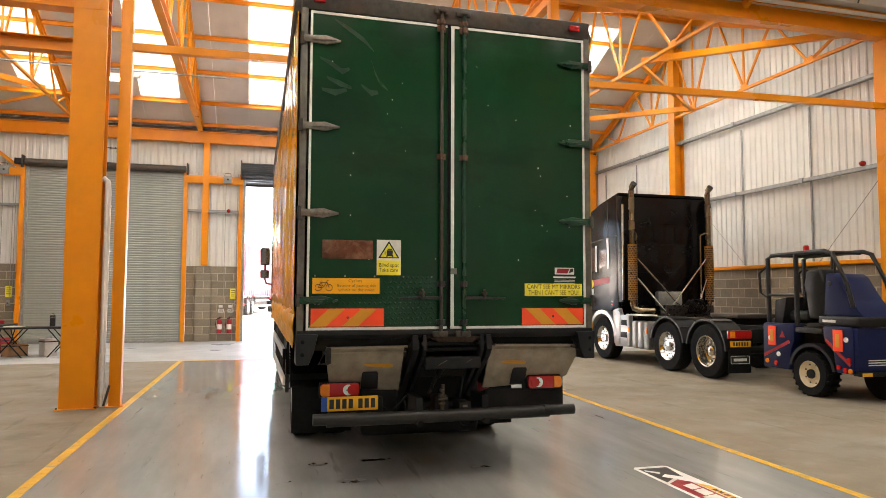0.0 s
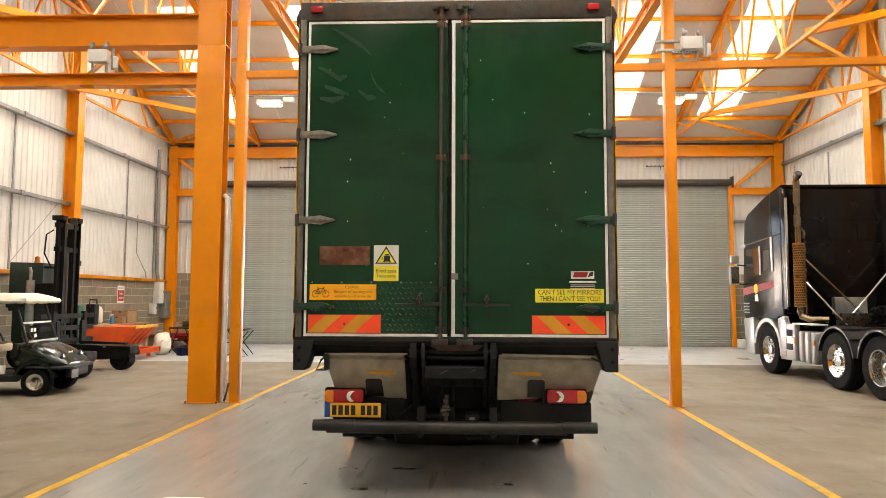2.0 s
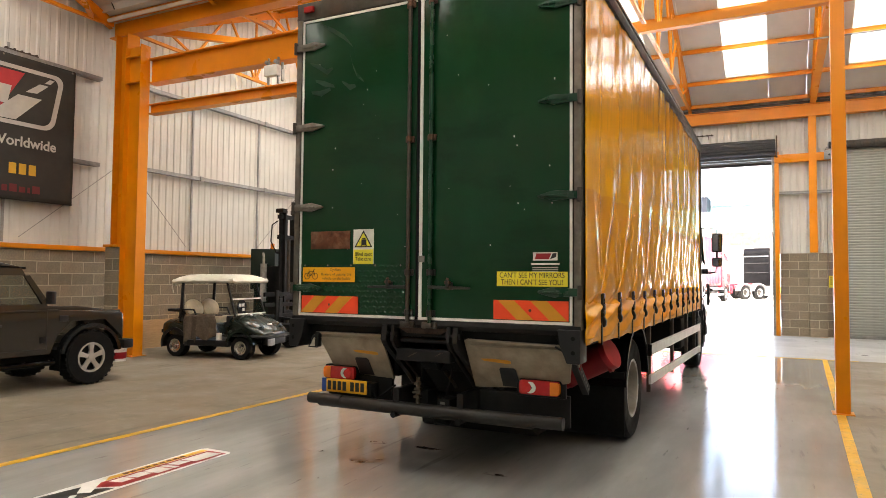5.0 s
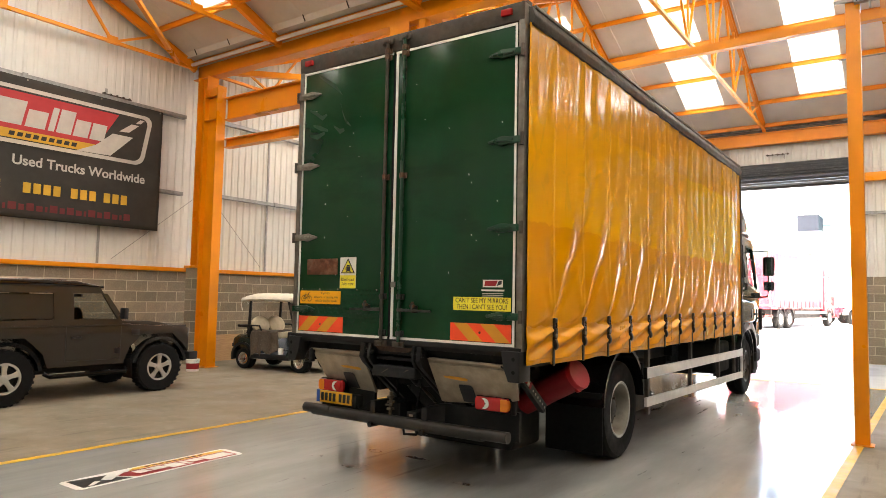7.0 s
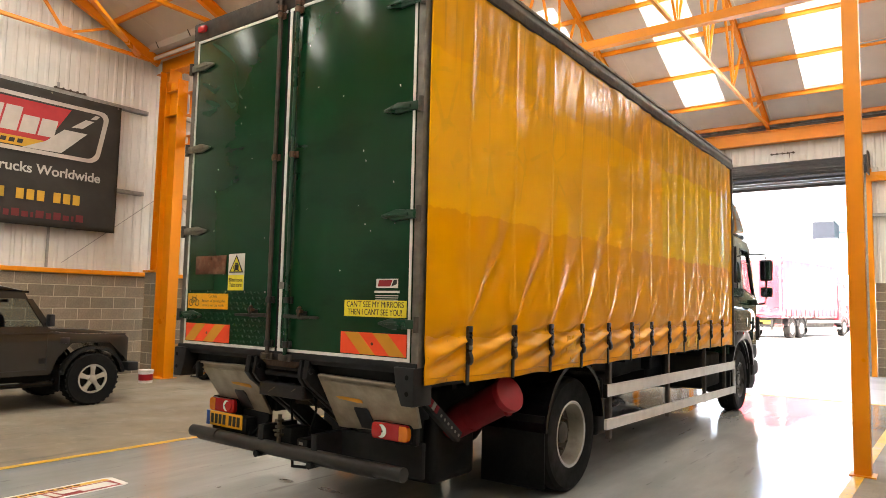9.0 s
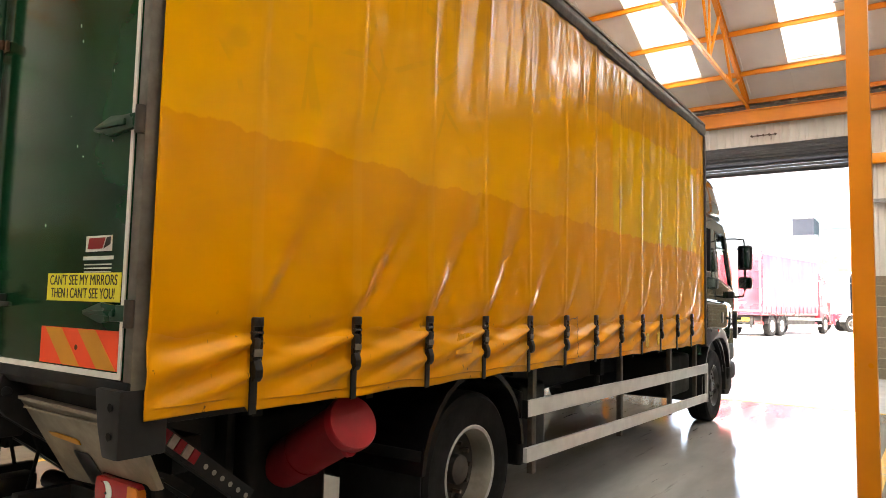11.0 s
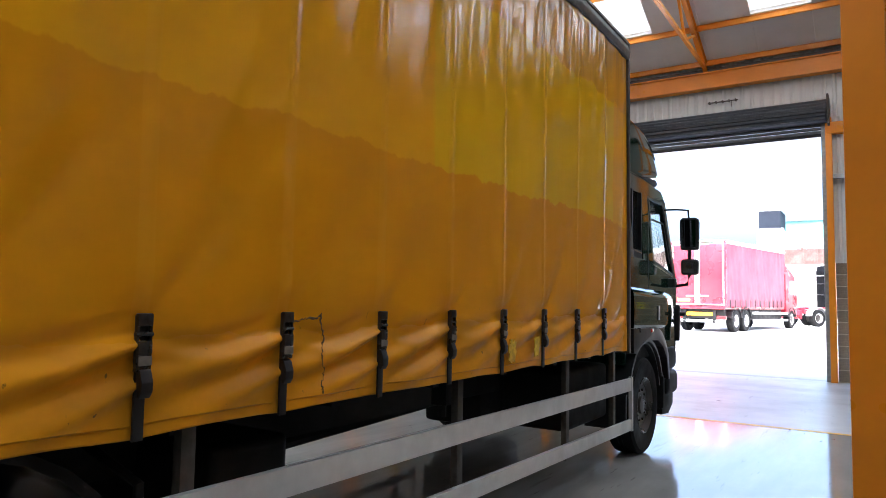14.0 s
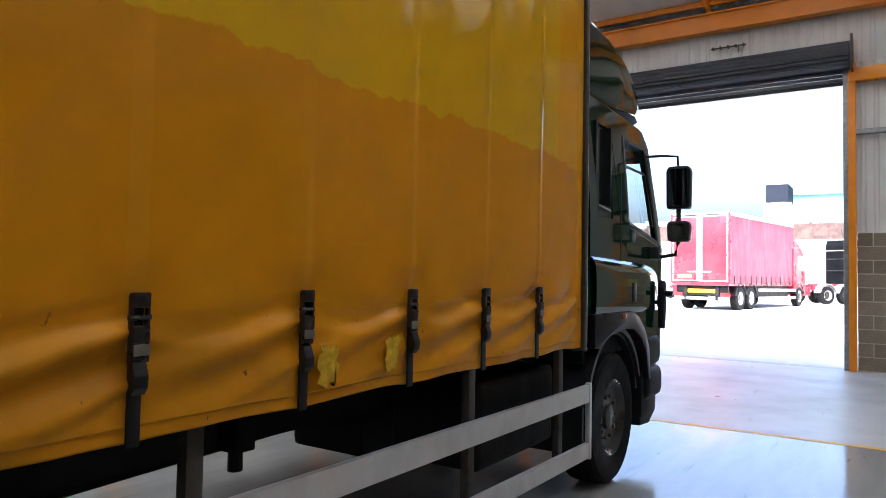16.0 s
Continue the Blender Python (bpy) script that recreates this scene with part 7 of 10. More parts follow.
# ---------------------------------------------------------------- black tractor unit
def tractor_unit():
    t = thing("tractor_unit", "black tractor unit with chrome exhaust stacks and silver skirts", "lorry", 9.77, 10.5, 0)
    for s in (-1, 1):
        for y, d in ((0.84, 1.2), (2.11, 0.45), (4.8, 0.42)):
            wheel(t, s * 1.08, y, 0.51, 0.51, 0.3, s, CHROME, 0.58, 10, d)
        for y in (0.84, 2.11):
            part("mudguard", mudguard(y, 0.53, 0.56, min(s * 0.78, s * 1.25), max(s * 0.78, s * 1.25), 12 if y > 2 else 8, 172 if y > 2 else 178, 0.035), PLASTIC, t, "grey-black plastic mudguard")
            for k in range(5):
                a = radians(40 + k * 25)
                part("mudguard_rib", box(min(s * 0.8, s * 1.24), max(s * 0.8, s * 1.24), y + 0.61 * math.cos(a) - 0.012, y + 0.61 * math.cos(a) + 0.012, 0.53 + 0.61 * math.sin(a) - 0.01, 0.53 + 0.61 * math.sin(a) + 0.006), PLASTIC, t, smooth=False)
        part("mud_flap", box(min(s * 0.76, s * 1.24), max(s * 0.76, s * 1.24), 0.19, 0.205, 0.16, 0.62, 0.004), RUBBER, t, "black mud flap")
        part("flap_panel", box(min(s * 0.8, s * 1.2), max(s * 0.8, s * 1.2), 0.178, 0.182, 0.32, 0.48), INK, t, smooth=False)
        part("flap_frame", boxes(*[(min(s * a, s * b), max(s * a, s * b), 0.174, 0.179, c - 0.03, d - 0.03) for a, b, c, d in ((0.8, 1.2, 0.36, 0.366), (0.8, 1.2, 0.494, 0.5), (0.8, 0.806, 0.366, 0.494), (1.194, 1.2, 0.366, 0.494), (0.86, 1.14, 0.405, 0.455))]), WHITE, t, "white lettering block", False)
        lm = part("tail_lamp", box(min(s * 0.74, s * 1.22), max(s * 0.74, s * 1.22), 0.17, 0.25, 0.78, 0.93, 0.015), RED, t, "red tail lamp cluster")
        part("lamp_lens", box(min(s * 1.1, s * 1.215), max(s * 1.1, s * 1.215), 0.165, 0.2, 0.795, 0.915, 0.01), AMBER, lm)
        pl = part("number_plate", box(min(s * 0.76, s * 1.2), max(s * 0.76, s * 1.2), 0.18, 0.19, 0.63, 0.74, 0.003), PLATE, t, "yellow number plate") if s < 0 else None
        if pl:
            for k in range(6):
                part("plate_bar", box(-1.14 + k * 0.058, -1.11 + k * 0.058, 0.175, 0.181, 0.65, 0.72), INK, pl, smooth=False)
        # exhaust stack
        ex = part("exhaust_stack", tube(bmesh.new(), [(s * 1.04, 3.72, 1.35), (s * 1.04, 3.72, 4.02), (s * 1.04, 3.69, 4.10), (s * 1.04, 3.60, 4.17)], [0.066, 0.066, 0.07, 0.075], 20), STACKSTEEL, t, "tall chrome exhaust stack")
        part("stack_mouth", tube(bmesh.new(), [(s * 1.04, 3.602, 4.168), (s * 1.04, 3.594, 4.174)], 0.072, 16), INK, ex)
        gd = part("heat_guard", prism([(s * 1.04 + 0.115 * math.cos(a), 3.72 - 0.115 * math.sin(a)) for a in [math.pi * k / 10 for k in range(11)]], "z", 1.45, 2.75), BRASS, ex, "perforated brassy heat guard")
        bm = bmesh.new()
        for i in range(25):
            for k in range(1, 10, 1):
                a = math.pi * (k + (0.5 if i % 2 else 0)) / 10
                c = Vector((s * 1.04 + 0.118 * math.cos(a), 3.72 - 0.118 * math.sin(a), 1.49 + i * 0.05))
                u = Vector((-math.sin(a), -math.cos(a), 0)) * 0.012
                w = Vector((0, 0, 0.015))
                bm.faces.new([bm.verts.new(c + p) for p in (-u - w, u - w, u + w, -u + w)])
        tagged(part("perforation", bm, INK, ex, smooth=False), kind="stuff")
        part("stack_stay", tubes((((s * 0.93, 3.68, 2.42), (-s * 0.1, 3.55, 1.32)), 0.02)), CHROME, t, "polished stay bar")
        part("stack_post", tubes((((s * 0.88, 3.8, 1.3), (s * 0.88, 3.8, 3.0), (s * 0.98, 3.76, 3.08)), 0.026)), STACKSTEEL, t, "dull upright bar")
        part("stack_brace", tubes((((s * 0.93, 3.66, 1.95), (s * 0.35, 3.3, 1.1)), 0.018)), CHROME, t, "polished brace bar")
        part("elbow", tube(bmesh.new(), [(s * 1.04, 3.72, 1.36), (s * 1.02, 3.7, 1.26), (s * 0.9, 3.6, 1.2), (s * 0.6, 3.5, 1.2)], 0.07, 14), STACKSTEEL, ex)
        # side skirts and tank
        part("side_skirt", prism([(3.58, 0.38), (4.2, 0.36), (4.2, 0.95), (4.05, 1.1), (3.58, 1.1)], "x", s * 1.12, s * 1.24, 0.02), SILVER, t, "silver side skirt")
        for y in (2.86, 3.1, 3.34):
            part("tank", box(min(s * 0.85, s * 1.2), max(s * 0.85, s * 1.2), y, y + 0.2, 0.36, 0.98, 0.07, 4), SILVER if y > 3 else GALV, t, "rounded silver tank")
        for z in (0.58, 0.86):
            part("step_gap", box(min(s * 1.236, s * 1.2425), max(s * 1.236, s * 1.2425), 3.66, 4.0, z, z + 0.13, 0.002), BLACK, t, "dark foot step recess")
            part("step_tread", box(min(s * 1.2, s * 1.262), max(s * 1.2, s * 1.262), 3.64, 4.02, z - 0.03, z - 0.004, 0.004), SILVER, t, "silver step tread")
        part("deck_step", box(min(s * 0.9, s * 1.22), max(s * 0.9, s * 1.22), 2.95, 3.72, 1.10, 1.13, 0.006), RAILALU, t, "pale aluminium deck step")
        part("dark_well", box(min(s * 0.7, s * 0.9), max(s * 0.7, s * 0.9), 2.9, 3.75, 0.45, 1.09), BLACK, t)
        for y in (2.8, 3.55):
            part("side_marker", box(min(s * 1.235, s * 1.262), max(s * 1.235, s * 1.262), y, y + 0.03, 0.72, 0.84, 0.004), AMBER, t, "amber side marker")
        part("wheel_arch", mudguard(4.8, 0.53, 0.58, min(s * 0.9, s * 1.255), max(s * 0.9, s * 1.255), 8, 175, 0.09), SILVER, t, "silver front wheel arch")
        part("step_panel", prism([(3.95, 0.42), (4.22, 0.42), (4.28, 1.2), (4.02, 1.26), (3.9, 1.0)], "x", s * 1.14, s * 1.25, 0.015), SILVER, t)
        part("front_corner", prism([(5.48, 0.35), (5.95, 0.35), (6.03, 1.15), (5.5, 1.2)], "x", s * 1.05, s * 1.25, 0.03), SILVER, t, "silver bumper corner")
        # cab sides
        sidep = [(4.05, 1.25), (4.3, 1.25), (4.36, 1.18), (5.4, 1.18), (5.5, 1.2), (6.03, 1.2), (6.05, 1.9), (5.96, 2.8), (5.88, 3.42), (5.72, 3.56), (4.9, 3.82), (4.05, 3.99)]
        part("cab_side", prism(sidep, "x", s * 1.15, s * 1.23, 0.015), BLACKGLOSS, t, "gloss black cab side")
        part("side_window", prism([(5.12, 2.18), (5.86, 2.02), (5.8, 2.76), (5.12, 2.76)], "x", s * 1.225, s * 1.236), DKGLASS, t, "dark cab window", False)
        part("window_edge", bars(((s * 1.24, 5.08, 2.14), (s * 1.24, 5.08, 2.8), 0.012, 0.07), ((s * 1.24, 4.47, 2.2), (s * 1.24, 4.5, 2.95), 0.012, 0.09)), SILVER, t, "pale window pillar", False)
        part("side_window", prism([(4.6, 2.28), (4.92, 2.22), (4.92, 2.68), (4.6, 2.68)], "x", s * 1.225, s * 1.236), DKGLASS, t, "small dark rear cab window", False)
        part("roof_seam", bars(((s * 1.232, 4.06, 2.98), (s * 1.232, 5.93, 2.86), 0.01, 0.025), ((s * 1.232, 4.5, 2.96), (s * 1.232, 4.5, 3.9), 0.01, 0.02)), INK, t, smooth=False)
        part("roof_lamp", box(min(s * 1.1, s * 1.2), max(s * 1.1, s * 1.2), 5.6, 5.72, 3.56, 3.63, 0.02), CHROME, t, "small chrome roof lamp")
        part("sun_visor", box(min(s * 1.1, s * 1.24), max(s * 1.1, s * 1.24), 5.86, 6.1, 2.82, 2.9, 0.02), SILVER, t, "pale sun visor end")
        part("side_stripe", prism([(4.46, 1.86), (6.03, 1.69), (6.04, 1.86), (4.46, 2.01)], "x", s * 1.228, s * 1.236), REDPLASTIC, t, "red stripe with script", False)
        part("stripe_badge", lathe([(0.11, s * 1.236), (0.1, s * 1.24), (0.0, s * 1.24)], "x", 16, (0, 5.34, 1.84)), SIGNYEL, t, "yellow badge")
        part("script_bar", prism([(5.22, 1.56), (5.4, 1.56), (5.4, 1.7), (5.26, 1.72)], "x", s * 1.228, s * 1.238), WHITE, t, "white script block", False)
        part("vent_slat", boxes(*[(min(s * 1.228, s * 1.24), max(s * 1.228, s * 1.24), 5.72, 6.0, z, z + 0.03) for z in (1.28, 1.35, 1.42, 1.49)]), GALV, t, "pale grille slats", False)
        part("fairing", prism([(3.82, 1.4), (4.06, 1.4), (4.06, 3.95), (3.9, 3.9), (3.82, 3.7)], "x", s * 1.19, s * 1.245, 0.012), BLACKGLOSS, t, "black cab side fairing")
        part("fairing_edge", box(min(s * 1.19, s * 1.247), max(s * 1.19, s * 1.247), 3.81, 3.825, 1.45, 3.7, 0.003), CHROME, t)
        m = part("mirror", box(min(s * 1.3, s * 1.52), max(s * 1.3, s * 1.52), 6.05, 6.16, 1.95, 2.4, 0.04, 3), SILVER, t, "silver mirror housing")
        part("mirror_glass", box(min(s * 1.32, s * 1.5), max(s * 1.32, s * 1.5), 6.044, 6.05, 1.98, 2.37), CHROME, m, smooth=False)
        part("mirror", box(min(s * 1.3, s * 1.5), max(s * 1.3, s * 1.5), 6.05, 6.16, 2.45, 2.65, 0.04, 3), SILVER, t, "silver wide-angle mirror")
        part("mirror_arm", tubes((((s * 1.2, 6.05, 2.4), (s * 1.34, 6.1, 2.42)), 0.02), (((s * 1.2, 6.05, 1.95), (s * 1.34, 6.1, 1.98)), 0.02)), PLASTIC, t)
        part("chassis_rail", box(min(s * 0.36, s * 0.44), max(s * 0.36, s * 0.44), 0.15, 6.0, 0.72, 1.0, 0.006), BLACK, t)
        part("marker_row", boxes(*[(min(s * 1.232, s * 1.238), max(s * 1.232, s * 1.238), 4.3, 4.36, z, z + 0.02) for z in (1.32, 1.4)]), RED, t, smooth=False)
    part("cab_back", box(-1.17, 1.17, 4.03, 4.12, 1.3, 3.93, 0.03), BLACKGLOSS, t, "gloss black cab rear wall")
    for z in (2.1, 2.75, 3.3):
        part("back_ridge", box(-1.0, 1.0, 4.018, 4.032, z - 0.015, z + 0.015, 0.005), BLACKGLOSS, t)
    for x in (-0.6, 0.0, 0.6):
        part("back_panel", box(x - 0.27, x + 0.27, 4.02, 4.032, 2.82, 3.22, 0.008), BLACKGLOSS, t)
    part("cab_roof", prism([(4.05, 3.95), (4.05, 4.02), (4.9, 3.85), (5.74, 3.6), (5.9, 3.44), (5.99, 2.8), (5.93, 2.8), (5.84, 3.4), (5.7, 3.52), (4.9, 3.75)], "x", -1.2, 1.2, 0.02), BLACKGLOSS, t, "black roof and air deflector")
    part("cab_front", prism([(5.95, 0.4), (6.06, 0.4), (6.07, 1.9), (6.0, 1.9)], "x", -1.2, 1.2, 0.03), BLACKGLOSS, t)
    part("windscreen", prism([(6.03, 1.92), (6.06, 1.92), (5.99, 2.8), (5.96, 2.8)], "x", -1.12, 1.12), DKGLASS, t, smooth=False)
    part("deck_plate", box(-0.9, 0.9, 2.9, 3.9, 1.02, 1.06, 0.005), WEATHERED, t, "checkered deck plate")
    part("deck_box", box(-0.42, 0.85, 3.3, 3.6, 1.06, 1.34, 0.03), BUCKLE, t, "metal deck box")
    part("deck_box", box(-0.3, 0.35, 3.8, 3.95, 1.3, 1.65, 0.03), GALV, t, "grey panel behind the cab")
    for k in range(14):
        a0 = 0.15 + 0.05 * k
        part("coiled_hose", tubes((tuple((0.28 + 0.035 * (k % 5) - 0.07 + (0.15 + 0.012 * (k % 4)) * math.cos(q), 3.34 - 0.02 * k + 0.06 * math.sin(q * 2 + k), 1.30 + 0.15 * math.sin(q + k * 0.3) + 0.012 * (k % 3)) for q in [2 * math.pi * i / 16 for i in range(17)]), 0.014)), RUBBER, t, "coiled black air hose")
    part("fifth_wheel", prism([(-0.45, 0.9), (0.45, 0.9), (0.5, 1.6), (0.25, 2.0), (-0.25, 2.0), (-0.5, 1.6)], "z", 1.12, 1.2, 0.02), WEATHERED, t, "greasy fifth wheel plate")
    part("fifth_wheel_base", box(-0.42, 0.42, 1.1, 1.8, 0.98, 1.12, 0.01), BLACK, t)
    part("rear_cross_member", box(-0.7, 0.7, 0.2, 0.3, 0.7, 0.95, 0.01), BLACK, t)
    for y in (0.84, 2.11, 4.8):
        part("axle", tube(bmesh.new(), [(-0.95, y, 0.51), (0.95, y, 0.51)], 0.08, 10), BLACK, t)


tractor_unit()


# ---------------------------------------------------------------- blue truck-mounted forklift
def mounted_forklift():
    t = thing("truck_mounted_forklift", "dark blue three-wheel truck-mounted forklift with roll cage", "forklift", 9.52, 7.38, 0)
    for s in (-1, 1):
        w = wheel(t, s * 0.72, 1.60, 0.345, 0.345, 0.27, s, CREAM, 0.6, 6, 0.55)
        bm = bmesh.new()
        for k in range(22):
            a = 2 * math.pi * k / 22
            c = Vector((0, 0.342 * math.cos(a), 0.342 * math.sin(a)))
            bar(bm, c + Vector((-0.13, 0, 0)), c + Vector((0.13, 0.04 * math.sin(a), -0.04 * math.cos(a))), 0.04, 0.022, (0, math.cos(a), math.sin(a)))
        tagged(part("tread", bm, RUBBER, w, smooth=False), kind="stuff")
        part("hub_cap", lathe([(0.075, s * 0.09), (0.07, s * 0.125), (0.0, s * 0.13)], "x", 14), BLACK, w, "black hub")
        x0, x1 = min(s * 0.62, s * 0.82), max(s * 0.62, s * 0.82)
        part("front_panel", prism([(2.62, 0.36), (2.62, 1.08), (2.58, 1.11), (1.93, 1.11), (1.93, 0.84), (2.02, 0.66), (2.05, 0.36)], "x", x0, x1, 0.02), BLUE, t, "dark blue front side panel")
        part("rear_panel", prism([(1.34, 0.92), (1.34, 1.11), (0.84, 1.11), (0.80, 1.07), (0.80, 0.42), (1.12, 0.42), (1.16, 0.72)], "x", x0, x1, 0.02), BLUE, t, "dark blue rear side panel")
        part("arch", mudguard(1.60, 0.36, 0.41, x0 - 0.0, x1 - 0.02 * (s > 0), 12, 172, 0.05), PLASTIC, t, "black wheel arch")
        part("step", box(x0, x1, 1.36, 1.9, 0.98, 1.06, 0.02), PLASTIC, t, "black step tread")
        xc = -0.74 if s < 0 else 0.02
        cg = part("roll_cage", tubes((((xc, 2.55, 1.08), (xc, 2.56, 2.2), (xc, 2.46, 2.25), (xc, 1.35, 2.27), (xc, 1.2, 2.22), (xc, 0.95, 1.75), (xc, 0.85, 1.4)), 0.036), (((xc, 1.93, 1.08), (xc, 1.93, 2.25)), 0.04), (((xc, 2.55, 1.58), (xc, 1.93, 1.58)), 0.026)), PLASTIC, t, "black roll cage tubes")
        part("grab_loop", tubes((((xc + s * 0.02, 2.57, 1.55), (xc + s * 0.04, 2.70, 1.62), (xc + s * 0.04, 2.72, 1.95), (xc + s * 0.02, 2.58, 2.06)), 0.022)), PLASTIC, cg, "black grab handle")
        for y0 in (2.32, 0.98):
            bd = part("marker_board", box(min(s * 0.822, s * 0.836), max(s * 0.822, s * 0.836), y0, y0 + 0.17, 0.74, 1.06, 0.003), CHEVRED, t, "red and amber reflective marker board")
            part("board_centre", box(min(s * 0.836, s * 0.84), max(s * 0.836, s * 0.84), y0 + 0.05, y0 + 0.12, 0.80, 1.0), CHEVYEL, bd, smooth=False)
        for p, q in (((2.6, 0.56), (2.03, 0.82)), ((1.30, 0.9), (0.86, 0.55))):
            part("red_stripe", bars(((s * 0.824, p[0], p[1]), (s * 0.824, q[0], q[1]), 0.008, 0.05)), REDPLASTIC, t, "red diagonal stripe", False)
        for y, z, m in ((2.53, 0.47, AMBER), (2.33, 0.45, RED), (2.27, 0.6, CLEAR), (2.45, 0.86, CLEAR), (1.07, 0.5, RED), (0.95, 0.47, RED), (0.88, 0.62, RED), (0.86, 0.46, AMBER), (0.92, 0.92, CLEAR)):
            part("reflector", lathe([(0.04, s * 0.822), (0.038, s * 0.836), (0.0, s * 0.838)], "x", 14, (0, y, z)), m, t, "round reflector")
        part("warning_label", prism([(2.24, 0.88), (2.12, 0.88), (2.18, 0.99)], "x", s * 0.821, s * 0.825), REDPLASTIC, t, "red triangle label", False)
    for y in (2.4, 1.9, 1.4):
        part("roof_bar", tubes((((-0.74, y, 2.25), (0.02, y, 2.25)), 0.03)), PLASTIC, t)
    part("roof_mesh", tubes(*[(((-0.7 + 0.1 * k, 2.4, 2.26), (-0.7 + 0.1 * k, 1.3, 2.25)), 0.006) for k in range(8)], *[(((-0.74, 1.85 - 0.1 * k, 2.262), (0.02, 1.85 - 0.1 * k, 2.262)), 0.005) for k in range(6)]), PLASTIC, t, "wire roof mesh")
    part("chassis", box(-0.6, 0.62, 0.9, 2.58, 0.42, 1.04, 0.03), BLACK, t, "black chassis")
    part("side_grille", box(-0.8, -0.6, 1.94, 2.5, 0.9, 1.08, 0.01), PLASTIC, t)
    part("rear_face", box(-0.80, 0.80, 0.74, 0.82, 0.46, 1.1, 0.02), BLUE, t, "dark blue rear face")
    part("rear_bumper", box(-0.80, 0.80, 0.68, 0.84, 0.40, 0.46, 0.01), BLACK, t, "black rear bumper")
    part("bumper_mark", boxes((-0.8, -0.62, 0.676, 0.681, 0.405, 0.455), (0.3, 0.8, 0.676, 0.681, 0.405, 0.455)), LINE, t, "yellow bumper marks", False)
    for k in range(3):
        part("name_bar", box(-0.62, -0.3, 0.735, 0.742, 0.55 + 0.035 * k, 0.565 + 0.035 * k), WHITE, t, "pale lettering bar", False)
    part("engine_cover", box(-0.80, 0.80, 0.72, 1.46, 1.115, 1.26, 0.04, 3), PLASTIC, t, "black engine cover")
    part("cover_label", box(-0.5, -0.2, 0.9, 1.1, 1.258, 1.263), WHITE, t, "pale label on the cover", False)
    part("maker_bar", box(-0.806, -0.80, 1.12, 1.36, 1.165, 1.205), WHITE, t, "white maker's name bar", False)
    part("blue_cowl", prism([(1.52, 1.26), (0.78, 1.26), (1.02, 1.5), (1.26, 1.86), (1.34, 1.92), (1.46, 1.92)], "x", -0.62, 0.02, 0.03), BLUE, t, "dark blue sloping cowl")
    part("cowl_lamp", box(-0.63, -0.615, 1.34, 1.42, 1.72, 1.80, 0.01), PLASTIC, t)
    part("seat_back", prism([(1.56, 1.2), (1.86, 1.2), (1.96, 1.75), (1.9, 1.98), (1.62, 2.0), (1.54, 1.8)], "x", -0.58, -0.1, 0.05, 3), PLASTIC, t, "black seat back")
    part("seat", box(-0.58, -0.1, 1.9, 2.4, 1.14, 1.32, 0.06, 3), PLASTIC, t, "black seat")
    part("console", prism([(2.3, 1.1), (2.5, 1.1), (2.46, 1.5), (2.2, 1.55)], "x", -0.7, 0.3, 0.03), PLASTIC, t, "black controls console")
    part("lever", tubes((((-0.45, 2.1, 1.3), (-0.45, 2.0, 2.0)), 0.012), (((-0.4, 1.5, 1.9), (-0.42, 1.46, 2.18)), 0.02)), PLASTIC, t)
    bc = part("beacon", lathe([(0.05, 2.28), (0.05, 2.3), (0.045, 2.31), (0.045, 2.37), (0.03, 2.39), (0.0, 2.395)], "z", 16, (-0.6, 1.85, 0)), RED, t, "red beacon")
    part("rear_wheel", lathe([(0.2, -0.12), (0.33, -0.1), (0.33, 0.1), (0.2, 0.12)], "x", 24, (0.0, 0.98, 0.335)), RUBBER, t, "single rear tyre")
    part("mast", box(0.7, 0.82, 1.9, 2.0, 0.2, 1.0), BLACK, t, "short black mast")


mounted_forklift()


